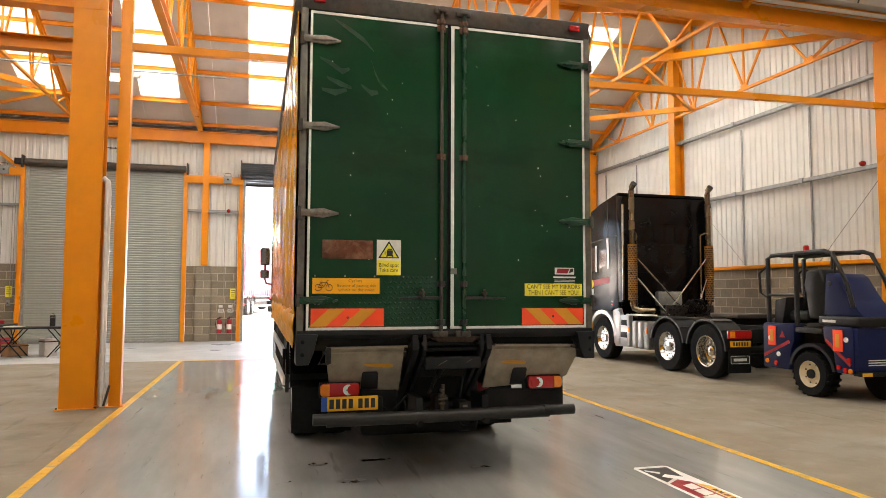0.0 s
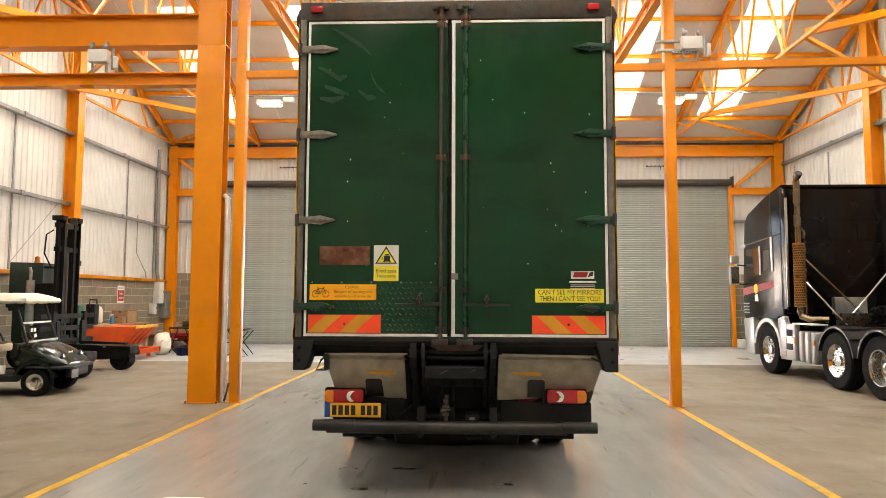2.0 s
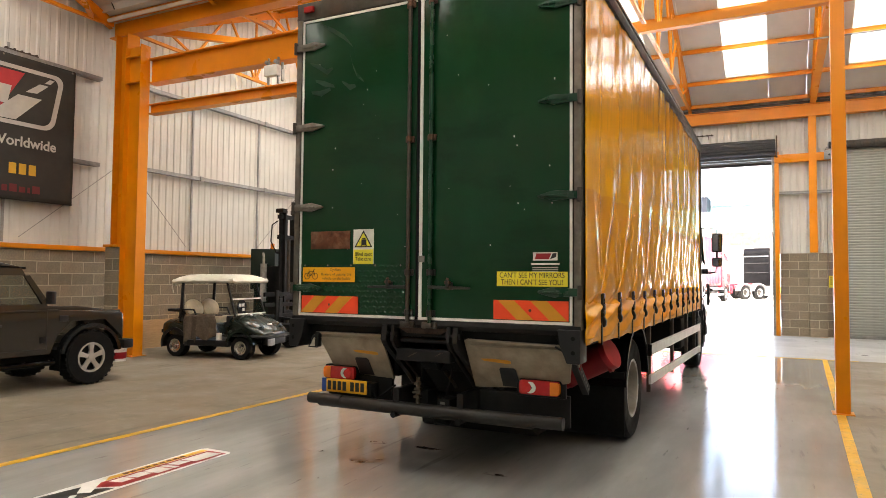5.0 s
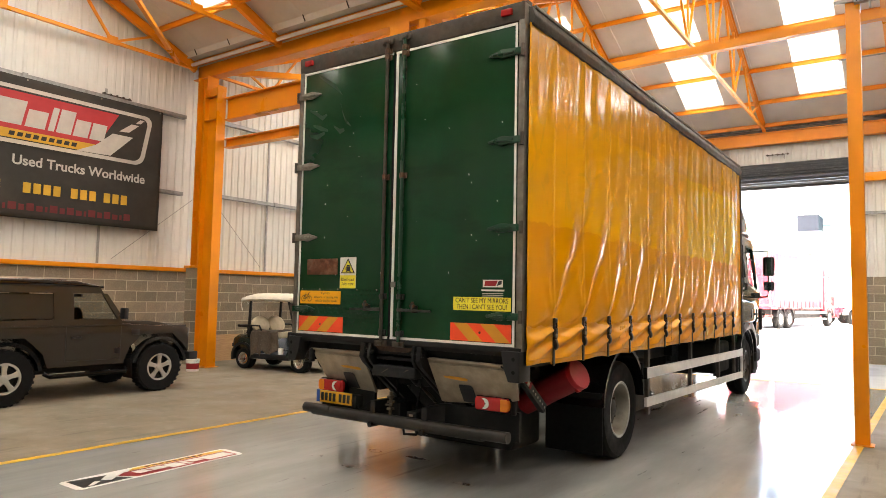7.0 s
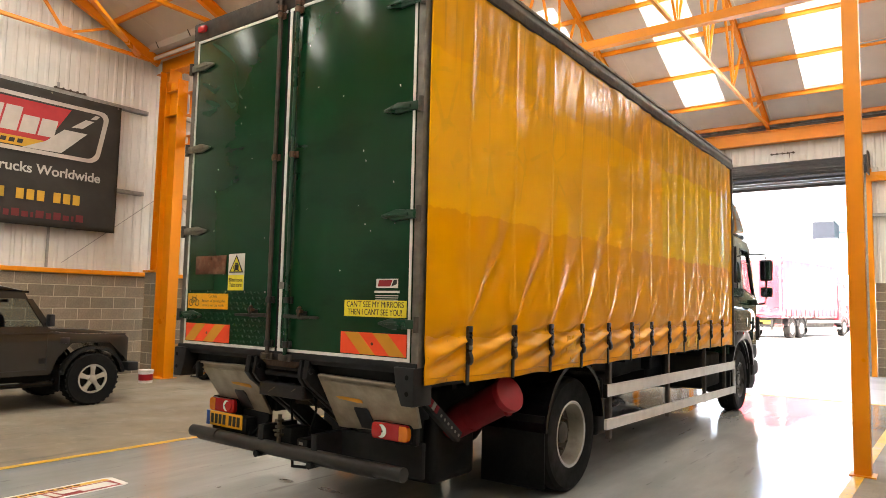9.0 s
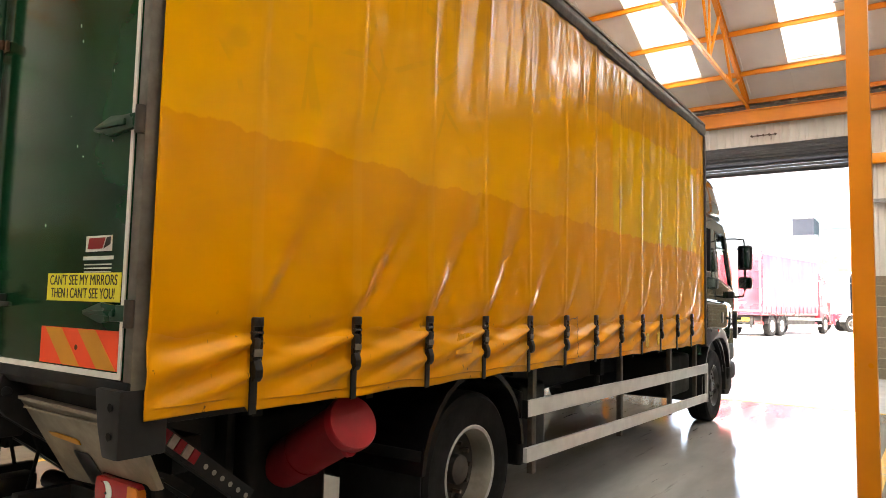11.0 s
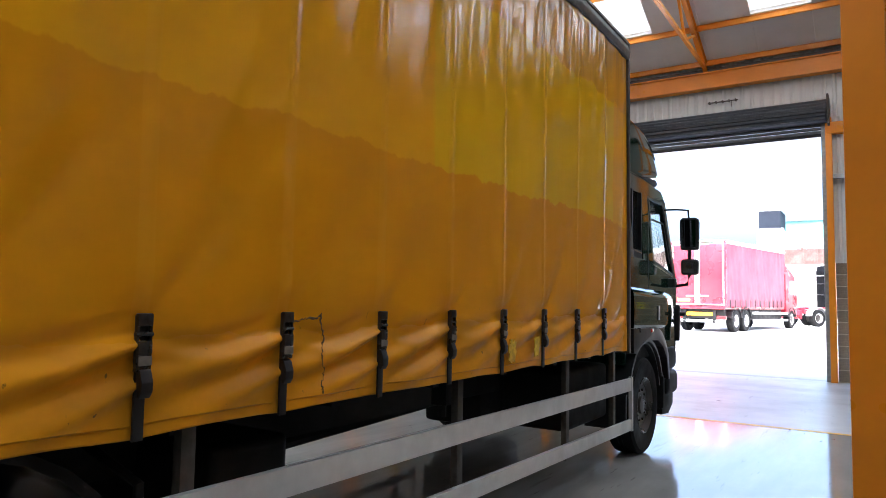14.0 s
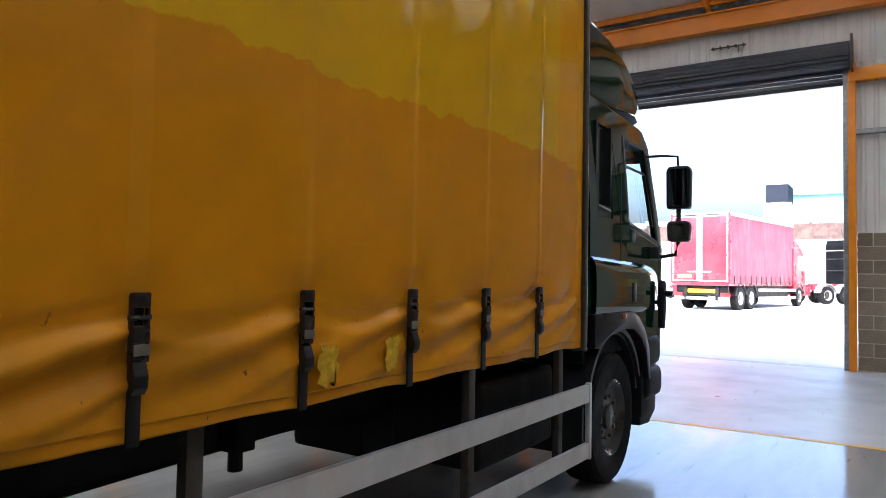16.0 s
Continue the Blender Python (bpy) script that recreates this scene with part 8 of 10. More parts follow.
# ---------------------------------------------------------------- dark grey off-road car
def off_road_car():
    t = thing("off_road_car", "dark grey boxy off-road car parked by the gable wall", "car", -5.66, 5.29, 0)
    part("body_tub", prism([(-0.82, 0.52), (-0.5, 0.52), (-0.45, 0.72), (-0.25, 0.95), (0.25, 0.95), (0.5, 0.72), (0.58, 0.5), (1.75, 0.5), (1.85, 0.75), (2.05, 0.95), (2.6, 0.95), (2.85, 0.72), (2.92, 0.62), (2.92, 1.02), (2.88, 1.08), (1.86, 1.17), (-0.82, 1.17)], "x", -0.84, 0.84, 0.02), LRGREY, t, "dark grey body sides and bonnet")
    part("bonnet", prism([(1.78, 1.16), (1.8, 1.24), (2.3, 1.22), (2.85, 1.12), (2.9, 1.05)], "x", -0.62, 0.62, 0.03), LRGREY, t, "bonnet with raised centre")
    part("front_grille", box(-0.5, 0.5, 2.9, 2.95, 0.66, 1.02, 0.02), PLASTIC, t, "black grille")
    for s in (-1, 1):
        part("wing_top", box(min(s * 0.6, s * 0.82), max(s * 0.6, s * 0.82), 1.85, 2.88, 1.08, 1.13, 0.015), LRGREY, t)
        part("shoulder_line", box(min(s * 0.83, s * 0.852), max(s * 0.83, s * 0.852), -0.82, 1.84, 1.14, 1.19, 0.012), LRGREY, t)
        wins = [([(-0.55, 1.3), (0.66, 1.3), (0.66, 1.74), (-0.52, 1.74)]), ([(0.95, 1.28), (1.63, 1.28), (1.41, 1.76), (0.95, 1.76)])]
        segs = [[(-0.8, 1.17), (1.72, 1.17), (1.69, 1.28), (-0.8, 1.28)], [(-0.8, 1.28), (-0.55, 1.28), (-0.55, 1.76), (-0.75, 1.76)], [(0.66, 1.28), (0.95, 1.28), (0.95, 1.76), (0.66, 1.76)], [(1.63, 1.28), (1.74, 1.28), (1.48, 1.76), (1.40, 1.76)], [(-0.75, 1.76), (1.42, 1.76), (1.36, 1.9), (-0.6, 1.9)]]
        bm = join(*[prism(p, "x", s * 0.79, s * 0.825) for p in segs])
        for v in bm.verts:
            v.co.x -= s * 0.10 * (v.co.z - 1.17) / 0.73
        part("cab_side", bm, LRGREY, t, "grey cab side with window openings")
        for k, w in enumerate(wins):
            bm = prism(w, "x", s * 0.792, s * 0.798)
            for v in bm.verts:
                v.co.x -= s * 0.10 * (v.co.z - 1.17) / 0.73
            g = part("side_window", bm, DKGLASS if k == 0 else GLASS, t, "tinted rear window" if k == 0 else "clear door window", False)
            g.visible_shadow = False
        for a, b, c, d in ((0.82, 0.83, 0.58, 1.9), (1.68, 1.69, 0.56, 1.2), (0.82, 1.69, 0.575, 0.585)):
            part("seam", box(min(s * 0.841, s * 0.8425), max(s * 0.841, s * 0.8425), a, b, c, min(d, 1.15)), INK, t, smooth=False)
        part("door_handle", box(min(s * 0.84, s * 0.86), max(s * 0.84, s * 0.86), 0.9, 1.06, 0.92, 0.95, 0.006), PLASTIC, t)
        part("vent", box(min(s * 0.84, s * 0.848), max(s * 0.84, s * 0.848), 1.86, 2.0, 0.95, 1.06, 0.005), PLASTIC, t, "black wing vent")
        part("badge_plate", box(min(s * 0.84, s * 0.846), max(s * 0.84, s * 0.846), 1.58, 1.68, 0.66, 0.75, 0.004), PLASTIC, t)
        for y in (0.0, 2.36):
            part("wheel_arch", mudguard(y, 0.41, 0.445, min(s * 0.78, s * 0.895), max(s * 0.78, s * 0.895), 8, 170, 0.055), ARCHGLOSS, t, "gloss black wheel arch")
            w = wheel(t, s * 0.76, y, 0.4, 0.4, 0.25, s, BLACK, 0.56, 5, 0.5)
            for k in range(5):
                a = 2 * math.pi * k / 5 + 0.3
                e = s * 0.118
                ring = [(0.03, 0.04), (0.11, 0.03), (0.2, 0.045), (0.2, -0.045), (0.11, -0.03), (0.03, -0.04)]
                pts = [(p * math.cos(a) - q * math.sin(a), p * math.sin(a) + q * math.cos(a)) for p, q in ring]
                part("spoke", prism(pts, "x", min(e * 0.75, e), max(e * 0.75, e), 0.006), ALLOY, w, "broad silver alloy spoke")
            part("rim_ring", lathe([(0.225, s * 0.1), (0.222, s * 0.125), (0.195, s * 0.122), (0.19, s * 0.1)], "x", 32, (0, 0, 0), False), ALLOY, w, "silver alloy rim")
            part("hub_cap", lathe([(0.06, s * 0.1), (0.05, s * 0.124), (0.03, s * 0.128), (0.0, s * 0.128)], "x", 16), ALLOY, w, "silver hub cap")
            bm = bmesh.new()
            for k in range(30):
                a = 2 * math.pi * k / 30
                c = Vector((0, 0.397 * math.cos(a), 0.397 * math.sin(a)))
                bar(bm, c + Vector((-0.115, 0, 0)), c + Vector((0.115, 0, 0)), 0.035, 0.02, (0, math.cos(a), math.sin(a)))
            tagged(part("tread", bm, RUBBER, w, smooth=False), kind="stuff")
        part("side_step", tubes((((s * 0.82, 0.55, 0.42), (s * 0.9, 0.6, 0.38), (s * 0.9, 1.75, 0.38), (s * 0.82, 1.8, 0.42)), 0.035)), BLACKGLOSS, t, "black side step tube")
        part("mud_flap", box(min(s * 0.65, s * 0.88), max(s * 0.65, s * 0.88), 1.86, 1.875, 0.25, 0.55, 0.003), RUBBER, t)
        part("mirror", join(box(min(s * 0.88, s * 1.02), max(s * 0.88, s * 1.02), 1.62, 1.7, 1.28, 1.5, 0.03), tube(bmesh.new(), [(s * 0.8, 1.66, 1.35), (s * 0.92, 1.66, 1.36)], 0.012, 8)), PLASTIC, t, "black door mirror")
        part("head_lamp", lathe([(0.1, 2.92), (0.1, 2.95), (0.08, 2.965), (0.0, 2.97)], "y", 20, (s * 0.66, 0, 0.88)), CLEAR, t, "round headlamp")
        part("roof_rail", tubes((((s * 0.6, -0.5, 2.0), (s * 0.6, 0.9, 2.01)), 0.015)), CHROME, t)
        part("seat", join(box(min(s * 0.15, s * 0.6), max(s * 0.15, s * 0.6), 0.6, 1.05, 0.95, 1.1, 0.04), prism([(0.52, 1.05), (0.66, 1.05), (0.56, 1.62), (0.46, 1.62)], "x", s * 0.15, s * 0.6, 0.03)), PLASTIC, t)
    part("roof", prism([(-0.78, 1.88), (-0.7, 1.95), (-0.3, 2.0), (1.0, 1.99), (1.38, 1.9), (1.36, 1.87)], "x", -0.74, 0.74, 0.03), ARCHGLOSS, t, "glossy black roof")
    ws = part("windscreen", prism([(1.70, 1.22), (1.715, 1.22), (1.385, 1.86), (1.37, 1.86)], "x", -0.7, 0.7), GLASS, t, "flat windscreen", False)
    ws.visible_shadow = False
    part("dashboard", box(-0.75, 0.75, 1.35, 1.7, 1.05, 1.22, 0.03), PLASTIC, t)
    part("steering_wheel", lathe([(0.18, 0.0), (0.195, 0.012), (0.18, 0.024), (0.165, 0.012), (0.18, 0.0)], "y", 24, (0.35, 1.2, 1.3)), PLASTIC, t)
    part("interior_mirror", box(-0.12, 0.12, 1.38, 1.41, 1.68, 1.74, 0.01), PLASTIC, t)
    part("front_bumper", box(-0.86, 0.86, 2.93, 3.1, 0.48, 0.62, 0.02), PLASTIC, t, "black front bumper")
    part("rear_panel", box(-0.8, 0.8, -0.82, -0.78, 0.6, 1.88, 0.02), LRGREY, t)
    part("roof_front_edge", box(-0.72, 0.72, 1.30, 1.44, 1.86, 1.9, 0.015), BLACKGLOSS, t, "black roof lip over the windscreen")
    part("chassis", boxes((-0.5, -0.4, -0.75, 2.9, 0.38, 0.52), (0.4, 0.5, -0.75, 2.9, 0.38, 0.52), (-0.7, 0.7, -0.05, 0.05, 0.33, 0.43), (-0.7, 0.7, 2.31, 2.41, 0.33, 0.43)), BLACK, t, smooth=False)


    # the roof line sits low: everything above the waist is drawn down
    for ob in t.children:
        if ob.type == 'MESH':
            for v in ob.data.vertices:
                z = v.co.z
                if z > 1.17:
                    v.co.z = 1.118 + (z - 1.17) * 0.835
                elif z > 1.0:
                    v.co.z = 1.0 + (z - 1.0) * 0.694


off_road_car()


# ---------------------------------------------------------------- golf cart
def golf_cart():
    t = thing("golf_cart", "dark green golf cart with cream seats and off-white canopy", "golf cart", -6.58, 11.30, 0, -82)
    WB = 1.54
    for s in (-1, 1):
        for y in (0.0, WB):
            w = wheel(t, s * 0.46, y, 0.225, 0.225, 0.2, s, BLACK, 0.6, 5, 0.3)
            part("wheel_trim", lathe([(0.14, s * 0.09), (0.135, s * 0.104), (0.11, s * 0.1), (0.085, s * 0.085), (0.05, s * 0.09)], "x", 24, (0, 0, 0), False), CHROME, w, "bright dished wheel trim")
            part("wheel_cap", lathe([(0.05, s * 0.08), (0.045, s * 0.106), (0.0, s * 0.11)], "x", 16), CHROME, w, "bright wheel cap")
        part("rear_fender", mudguard(0.0, 0.27, 0.265, min(s * 0.32, s * 0.605), max(s * 0.32, s * 0.605), -8, 195, 0.055), PLASTIC, t, "dark rounded wheel arch")
        part("front_fender", mudguard(WB, 0.26, 0.27, min(s * 0.3, s * 0.6), max(s * 0.3, s * 0.6), 8, 170, 0.055), CARTGREEN, t, "dark rounded wheel arch")
        part("canopy_strut", tubes((((s * 0.5, 0.08, 0.72), (s * 0.5, 0.12, 1.56)), 0.032)), PLASTIC, t, "black canopy strut")
        part("canopy_strut", tubes((((s * 0.5, 1.38, 0.82), (s * 0.48, 1.14, 1.56)), 0.024)), PLASTIC, t, "black windscreen pillar")
        part("arm_rest", tubes((((s * 0.53, 0.06, 0.78), (s * 0.54, 0.16, 0.95), (s * 0.54, 0.42, 0.95), (s * 0.53, 0.5, 0.8)), 0.02)), PLASTIC, t)
        part("head_lamp", lathe([(0.075, 0.0), (0.06, 0.035), (0.0, 0.045)], "y", 18, (s * 0.34, 1.85, 0.61)), DKGLASS, t, "dark glossy headlamp")
        part("sill", box(min(s * 0.5, s * 0.6), max(s * 0.5, s * 0.6), 0.24, WB - 0.24, 0.24, 0.36, 0.03, 3), PLASTIC, t, "dark side sill")
    part("rear_body", loft([(-0.36, 0.40, 0.42, 0.62), (-0.33, 0.53, 0.38, 0.70), (-0.22, 0.58, 0.36, 0.75), (0.0, 0.585, 0.40, 0.75), (0.22, 0.58, 0.34, 0.72), (0.34, 0.56, 0.34, 0.70)], 28, 4.5), CARTGREEN, t, "dark rounded rear body moulding")
    part("floor_pan", box(-0.53, 0.53, 0.25, 1.4, 0.27, 0.33, 0.02), PLASTIC, t, "black floor pan")
    part("front_cowl", loft([(1.12, 0.40, 0.34, 0.80), (1.22, 0.47, 0.36, 0.88), (1.36, 0.52, 0.40, 0.885), (1.52, 0.55, 0.44, 0.84), (1.68, 0.565, 0.46, 0.76), (1.82, 0.55, 0.45, 0.66), (1.92, 0.50, 0.44, 0.57), (1.97, 0.42, 0.44, 0.52)], 32, 3.0), CARTGREEN, t, "glossy dark green domed front cowl")
    part("cowl_lip", loft([(1.3, 0.575, 0.44, 0.50), (1.7, 0.61, 0.43, 0.50), (1.9, 0.58, 0.42, 0.49), (2.02, 0.5, 0.42, 0.48), (2.07, 0.38, 0.43, 0.47)], 28, 4.0), PLASTIC, t, "dark bumper lip")
    part("front_bumper", box(-0.34, 0.34, 1.9, 2.0, 0.28, 0.42, 0.03, 3), PLASTIC, t, "black front bumper")
    part("number_bar", box(0.08, 0.32, 2.0, 2.012, 0.26, 0.40, 0.004), GALV, t, "dull number panel")
    part("badge_bar", box(-0.06, 0.1, 1.84, 1.85, 0.66, 0.69), WHITE, t, "small pale badge", False)
    part("seat_cushion", box(-0.52, 0.52, 0.16, 0.66, 0.66, 0.80, 0.05, 4), CREAM, t, "cream vinyl seat cushion")
    for x in (-0.26, 0.26):
        bm = lathe([(0.0, -0.055), (0.16, -0.05), (0.235, -0.025), (0.25, 0.0), (0.235, 0.025), (0.16, 0.05), (0.0, 0.055)], "y", 28, (0, 0, 0))
        for v in bm.verts:
            v.co = Vector((x + v.co.x * 1.08, 0.2 + v.co.y * 1.3 - (v.co.z) * 0.2, 0.95 + v.co.z * (0.8 if v.co.z > 0 else 0.7)))
        part("seat_back", bm, CREAM, t, "rounded cream seat back")
    part("seat_shell", box(-0.5, 0.5, 0.02, 0.13, 0.7, 0.98, 0.03), PLASTIC, t, "black seat shell")
    part("rear_rail", tubes((((-0.5, 0.08, 0.92), (-0.5, -0.22, 0.93), (0.5, -0.22, 0.93), (0.5, 0.08, 0.92)), 0.028)), PLASTIC, t, "black rear handle rail")
    part("bag_well", box(-0.48, 0.48, -0.42, -0.3, 0.46, 0.54, 0.02), PLASTIC, t, "black bag well")
    # canopy: a thick padded cover with a sagging ragged edge
    bm = bmesh.new()
    nx, ny = 16, 30
    Y0, Y1 = -0.05, 1.36
    def top_z(i, j):
        u, v = 2 * i / nx - 1, 2 * j / ny - 1
        return 1.575 + 0.085 * (1 - u ** 6) * (1 - abs(v) ** 8) + 0.016 * noise.noise((i * 0.5, j * 0.42, 3)) - 0.02 * max(0, -v) ** 3
    top = [[bm.verts.new((-0.60 + 1.2 * i / nx + 0.015 * noise.noise((j * 0.7, i, 1)), Y0 + (Y1 - Y0) * j / ny, top_z(i, j))) for j in range(ny + 1)] for i in range(nx + 1)]
    for i in range(nx):
        for j in range(ny):
            bm.faces.new((top[i][j], top[i + 1][j], top[i + 1][j + 1], top[i][j + 1]))
    edge = [top[i][0] for i in range(nx + 1)] + [top[nx][j] for j in range(1, ny + 1)] + [top[i][ny] for i in range(nx - 1, -1, -1)] + [top[0][j] for j in range(ny - 1, 0, -1)]
    mids, lows = [], []
    for k, v in enumerate(edge):
        back = max(0.0, (0.5 - v.co.y) / 0.67)
        drop = 0.08 + 0.03 * abs(noise.noise((k * 0.37, 5, 0))) + 0.05 * back * abs(noise.noise((k * 0.9, 8, 2)))
        out = Vector((v.co.x, v.co.y - 0.6, 0)).normalized()
        mids.append(bm.verts.new(v.co + out * 0.03 - Vector((0, 0, drop * 0.5))))
        lows.append(bm.verts.new(v.co + out * 0.012 - Vector((0, 0, drop))))
    for ring_a, ring_b in ((edge, mids), (mids, lows)):
        for k in range(len(edge)):
            q = (k + 1) % len(edge)
            bm.faces.new((ring_a[k], ring_b[k], ring_b[q], ring_a[q]))
    bmesh.ops.recalc_face_normals(bm, faces=bm.faces[:])
    c = part("canopy", bm, CANOPY, t, "off-white padded canopy cover with ragged edge")
    mod = c.modifiers.new("thickness", 'SOLIDIFY')
    mod.thickness = 0.012
    for x, y, d in ((0.60, -0.05, 0.26), (0.58, 0.0, 0.10), (0.61, 0.3, 0.05), (0.4, -0.07, 0.12), (0.61, 0.65, 0.06)):
        part("torn_strip", tubes((((x, y, 1.53), (x + 0.012, y - 0.01, 1.53 - d * 0.5), (x - 0.004, y + 0.012, 1.53 - d)), 0.011)), CANOPY, c, "hanging strip of torn canopy cloth")
    g = part("windscreen", prism([(1.38, 0.86), (1.388, 0.86), (1.15, 1.55), (1.142, 1.55)], "x", -0.47, 0.47), GLASS, t, "clear folding windscreen", False)
    g.visible_shadow = False
    part("screen_bar", bars(((-0.48, 1.278, 1.17), (0.48, 1.278, 1.17), 0.02, 0.028)), WHITE, t, "pale hinge strip across the windscreen", False)
    part("screen_base", bars(((-0.48, 1.40, 0.87), (0.48, 1.40, 0.87), 0.03, 0.03)), WHITE, t, "pale strip under the windscreen", False)
    for x, z in ((0.16, 1.02), (0.26, 1.02), (0.2, 0.93)):
        part("screen_label", box(x, x + 0.075, 1.392 - (z - 0.86) * 0.345, 1.396 - (z - 0.86) * 0.345, z, z + 0.06), WHITE, t, "small paper label", False)
    part("steering_wheel", lathe([(0.15, 0.0), (0.163, 0.01), (0.15, 0.02), (0.137, 0.01), (0.15, 0.0)], "y", 24, (-0.25, 0.98, 0.98)), PLASTIC, t)
    part("steering_column", tubes((((-0.25, 0.98, 0.98), (-0.25, 1.25, 0.7)), 0.025)), PLASTIC, t)
    part("dash_panel", box(-0.45, 0.45, 1.12, 1.2, 0.62, 0.84, 0.03), PLASTIC, t, "dark dash panel")
    part("drink_can", lathe([(0.0, 0.36), (0.06, 0.36), (0.06, 0.5), (0.0, 0.5)], "z", 14, (0.5, 1.0, 0)), CLEAR, t, "clear bottle in the side tray")


golf_cart()
def draped_cloth():
    """A crumpled cloth over the seat edge and down the side of the cart."""
    bm = bmesh.new()
    n = 26
    grid = []
    for i in range(n + 1):
        row = []
        for j in range(n + 1):
            u, v = i / n, j / n
            y = 0.22 + 0.75 * u + 0.06 * noise.noise((u * 3, v * 4, 2))
            if v < 0.4:
                x, z = 0.15 + 0.42 * v / 0.4, 0.86 + 0.03 * noise.noise((u * 6, v * 6, 1))
            else:
                q = (v - 0.4) / 0.6
                x, z = 0.575 + 0.03 * noise.noise((u * 7, v * 3, 5)) + 0.02 * math.sin(u * 17), 0.85 - 0.55 * q * (0.75 + 0.35 * noise.noise((u * 2.2, 1, 7)) + (0.3 if u < 0.4 else 0))
            row.append(bm.verts.new((x, y, z + 0.012)))
        grid.append(row)
    for i in range(n):
        for j in range(n):
            bm.faces.new((grid[i][j], grid[i + 1][j], grid[i + 1][j + 1], grid[i][j + 1]))
    t = part("cloth", bm, CLOTH)
    t.matrix_basis = pose(-6.58, 11.30, -0.03, 0, 0, -82)
    mod = t.modifiers.new("thickness", 'SOLIDIFY')
    mod.thickness = 0.012
    tagged(t, "crumpled brown cloth draped over the golf cart seat", "cloth")


draped_cloth()


# ---------------------------------------------------------------- green multi-way forklift with mast
def mast_forklift():
    t = thing("mast_forklift", "green and black forklift with tall mast and low outriggers", "forklift", -6.55, 14.25, 0, -90)
    for s in (-1, 1):
        part("mast_channel", join(box(s * 0.28 - 0.06, s * 0.28 + 0.06, -0.02, 0.02, 0.25, 3.28), box(s * 0.28 - 0.06, s * 0.28 - 0.035, -0.1, 0.1, 0.25, 3.28), box(s * 0.165 - 0.03, s * 0.165 + 0.03, -0.08, 0.08, 0.25, 3.15)), BLACK, t, "black mast channel")
        part("mast_head", box(s * 0.28 - 0.08, s * 0.28 + 0.08, -0.12, 0.12, 3.2, 3.3, 0.01), BLACK, t)
        part("chain_wheel", lathe([(0.09, -0.02), (0.09, 0.02)], "x", 16, (s * 0.2, 0.02, 3.22)), WEATHERED, t, "chain wheel")
        part("outrigger", prism([(-0.3, 0.22), (1.0, 0.26), (1.12, 0.36), (1.12, 0.52), (-0.3, 0.56)], "x", s * 0.86 - 0.2, s * 0.86 + 0.2, 0.02), BLACK, t, "dark outrigger platform")
        wheel(t, s * 0.86, 0.86, 0.23, 0.23, 0.3, 1, BLACK, 0.5, 6, 0.2)
        part("fork", prism([(0.12, 0.6), (1.15, 0.58), (1.15, 0.62), (0.18, 0.66), (0.18, 1.1), (0.12, 1.1)], "x", s * 0.45 - 0.06, s * 0.45 + 0.06), BLACK, t, "black fork")
        part("carriage_arm", box(s * 0.55 - 0.05, s * 0.55 + 0.05, 0.08, 0.16, 0.55, 1.3, 0.01), BLACK, t)
        part("hose", tubes((((s * 0.3, -0.1, 3.0), (s * 0.36, -0.22, 2.9), (s * 0.36, -0.25, 2.5), (s * 0.3, -0.12, 2.2)), 0.015)), RUBBER, t, "hydraulic hose")
    for z in (0.75, 1.1, 2.6, 3.1):
        part("mast_cross", box(-0.36, 0.36, -0.06, 0.06, z - 0.05, z + 0.05, 0.006), BLACK, t)
    for z in (0.68, 0.95, 1.2):
        part("carriage_beam", box(-0.95, 0.95, 0.06, 0.12, z - 0.05, z + 0.05, 0.008), BLACK, t, "dark carriage beam")
    part("lift_ram", tubes((((0, 0.0, 0.3), (0, 0.0, 2.6)), 0.05)), WEATHERED, t)
    part("body", prism([(-1.2, 0.3), (-0.5, 0.3), (-0.45, 0.6), (-0.5, 1.35), (-1.2, 1.35)], "x", -0.72, -0.1, 0.03), DKGREEN, t, "dark green body")
    part("side_panel", box(-0.98, -0.74, -1.3, -0.12, 0.5, 1.42, 0.03), FLGREEN, t, "bright green side panel")
    part("engine_cover", prism([(0.0, -1.22), (-0.31, -0.69), (-0.95, -0.69), (-0.95, -1.22)], "z", 1.3, 2.34, 0.02), DKGREEN, t, "dark green engine housing")
    part("cab_post", tubes((((-0.7, -0.4, 1.0), (-0.7, -0.5, 2.25)), 0.035), (((-0.7, -0.5, 2.25), (-0.35, -0.69, 2.25)), 0.03)), BLACK, t, "black cab frame")
    part("interior", box(-0.6, -0.05, -0.69, -0.3, 0.6, 1.9, 0.05), BLACK, t, "dark operator space")
    part("seat", box(-0.75, -0.3, -1.5, -1.0, 1.35, 1.55, 0.05), PLASTIC, t)
    part("beacon", lathe([(0.06, 2.35), (0.06, 2.38), (0.05, 2.39), (0.05, 2.48), (0.0, 2.5)], "z", 14, (-0.55, -0.98, 0)), AMBER, t, "orange beacon")
    part("exhaust", join(tube(bmesh.new(), [(0.14, -0.66, 1.0), (0.14, -0.66, 1.95)], 0.08, 14), tube(bmesh.new(), [(0.14, -0.66, 1.95), (0.14, -0.66, 2.15), (0.14, -0.69, 2.22)], 0.03, 10)), RIMSILVER, t, "silver exhaust")
    part("data_label", box(-0.75, -0.55, -0.49, -0.482, 1.05, 1.25), WHITE, t, "white label", False)
    part("maker_badge", lathe([(0.14, -0.487), (0.13, -0.48), (0.0, -0.48)], "y", 20, (-0.6, 0, 0.8)), WHITE, t, "round white badge")
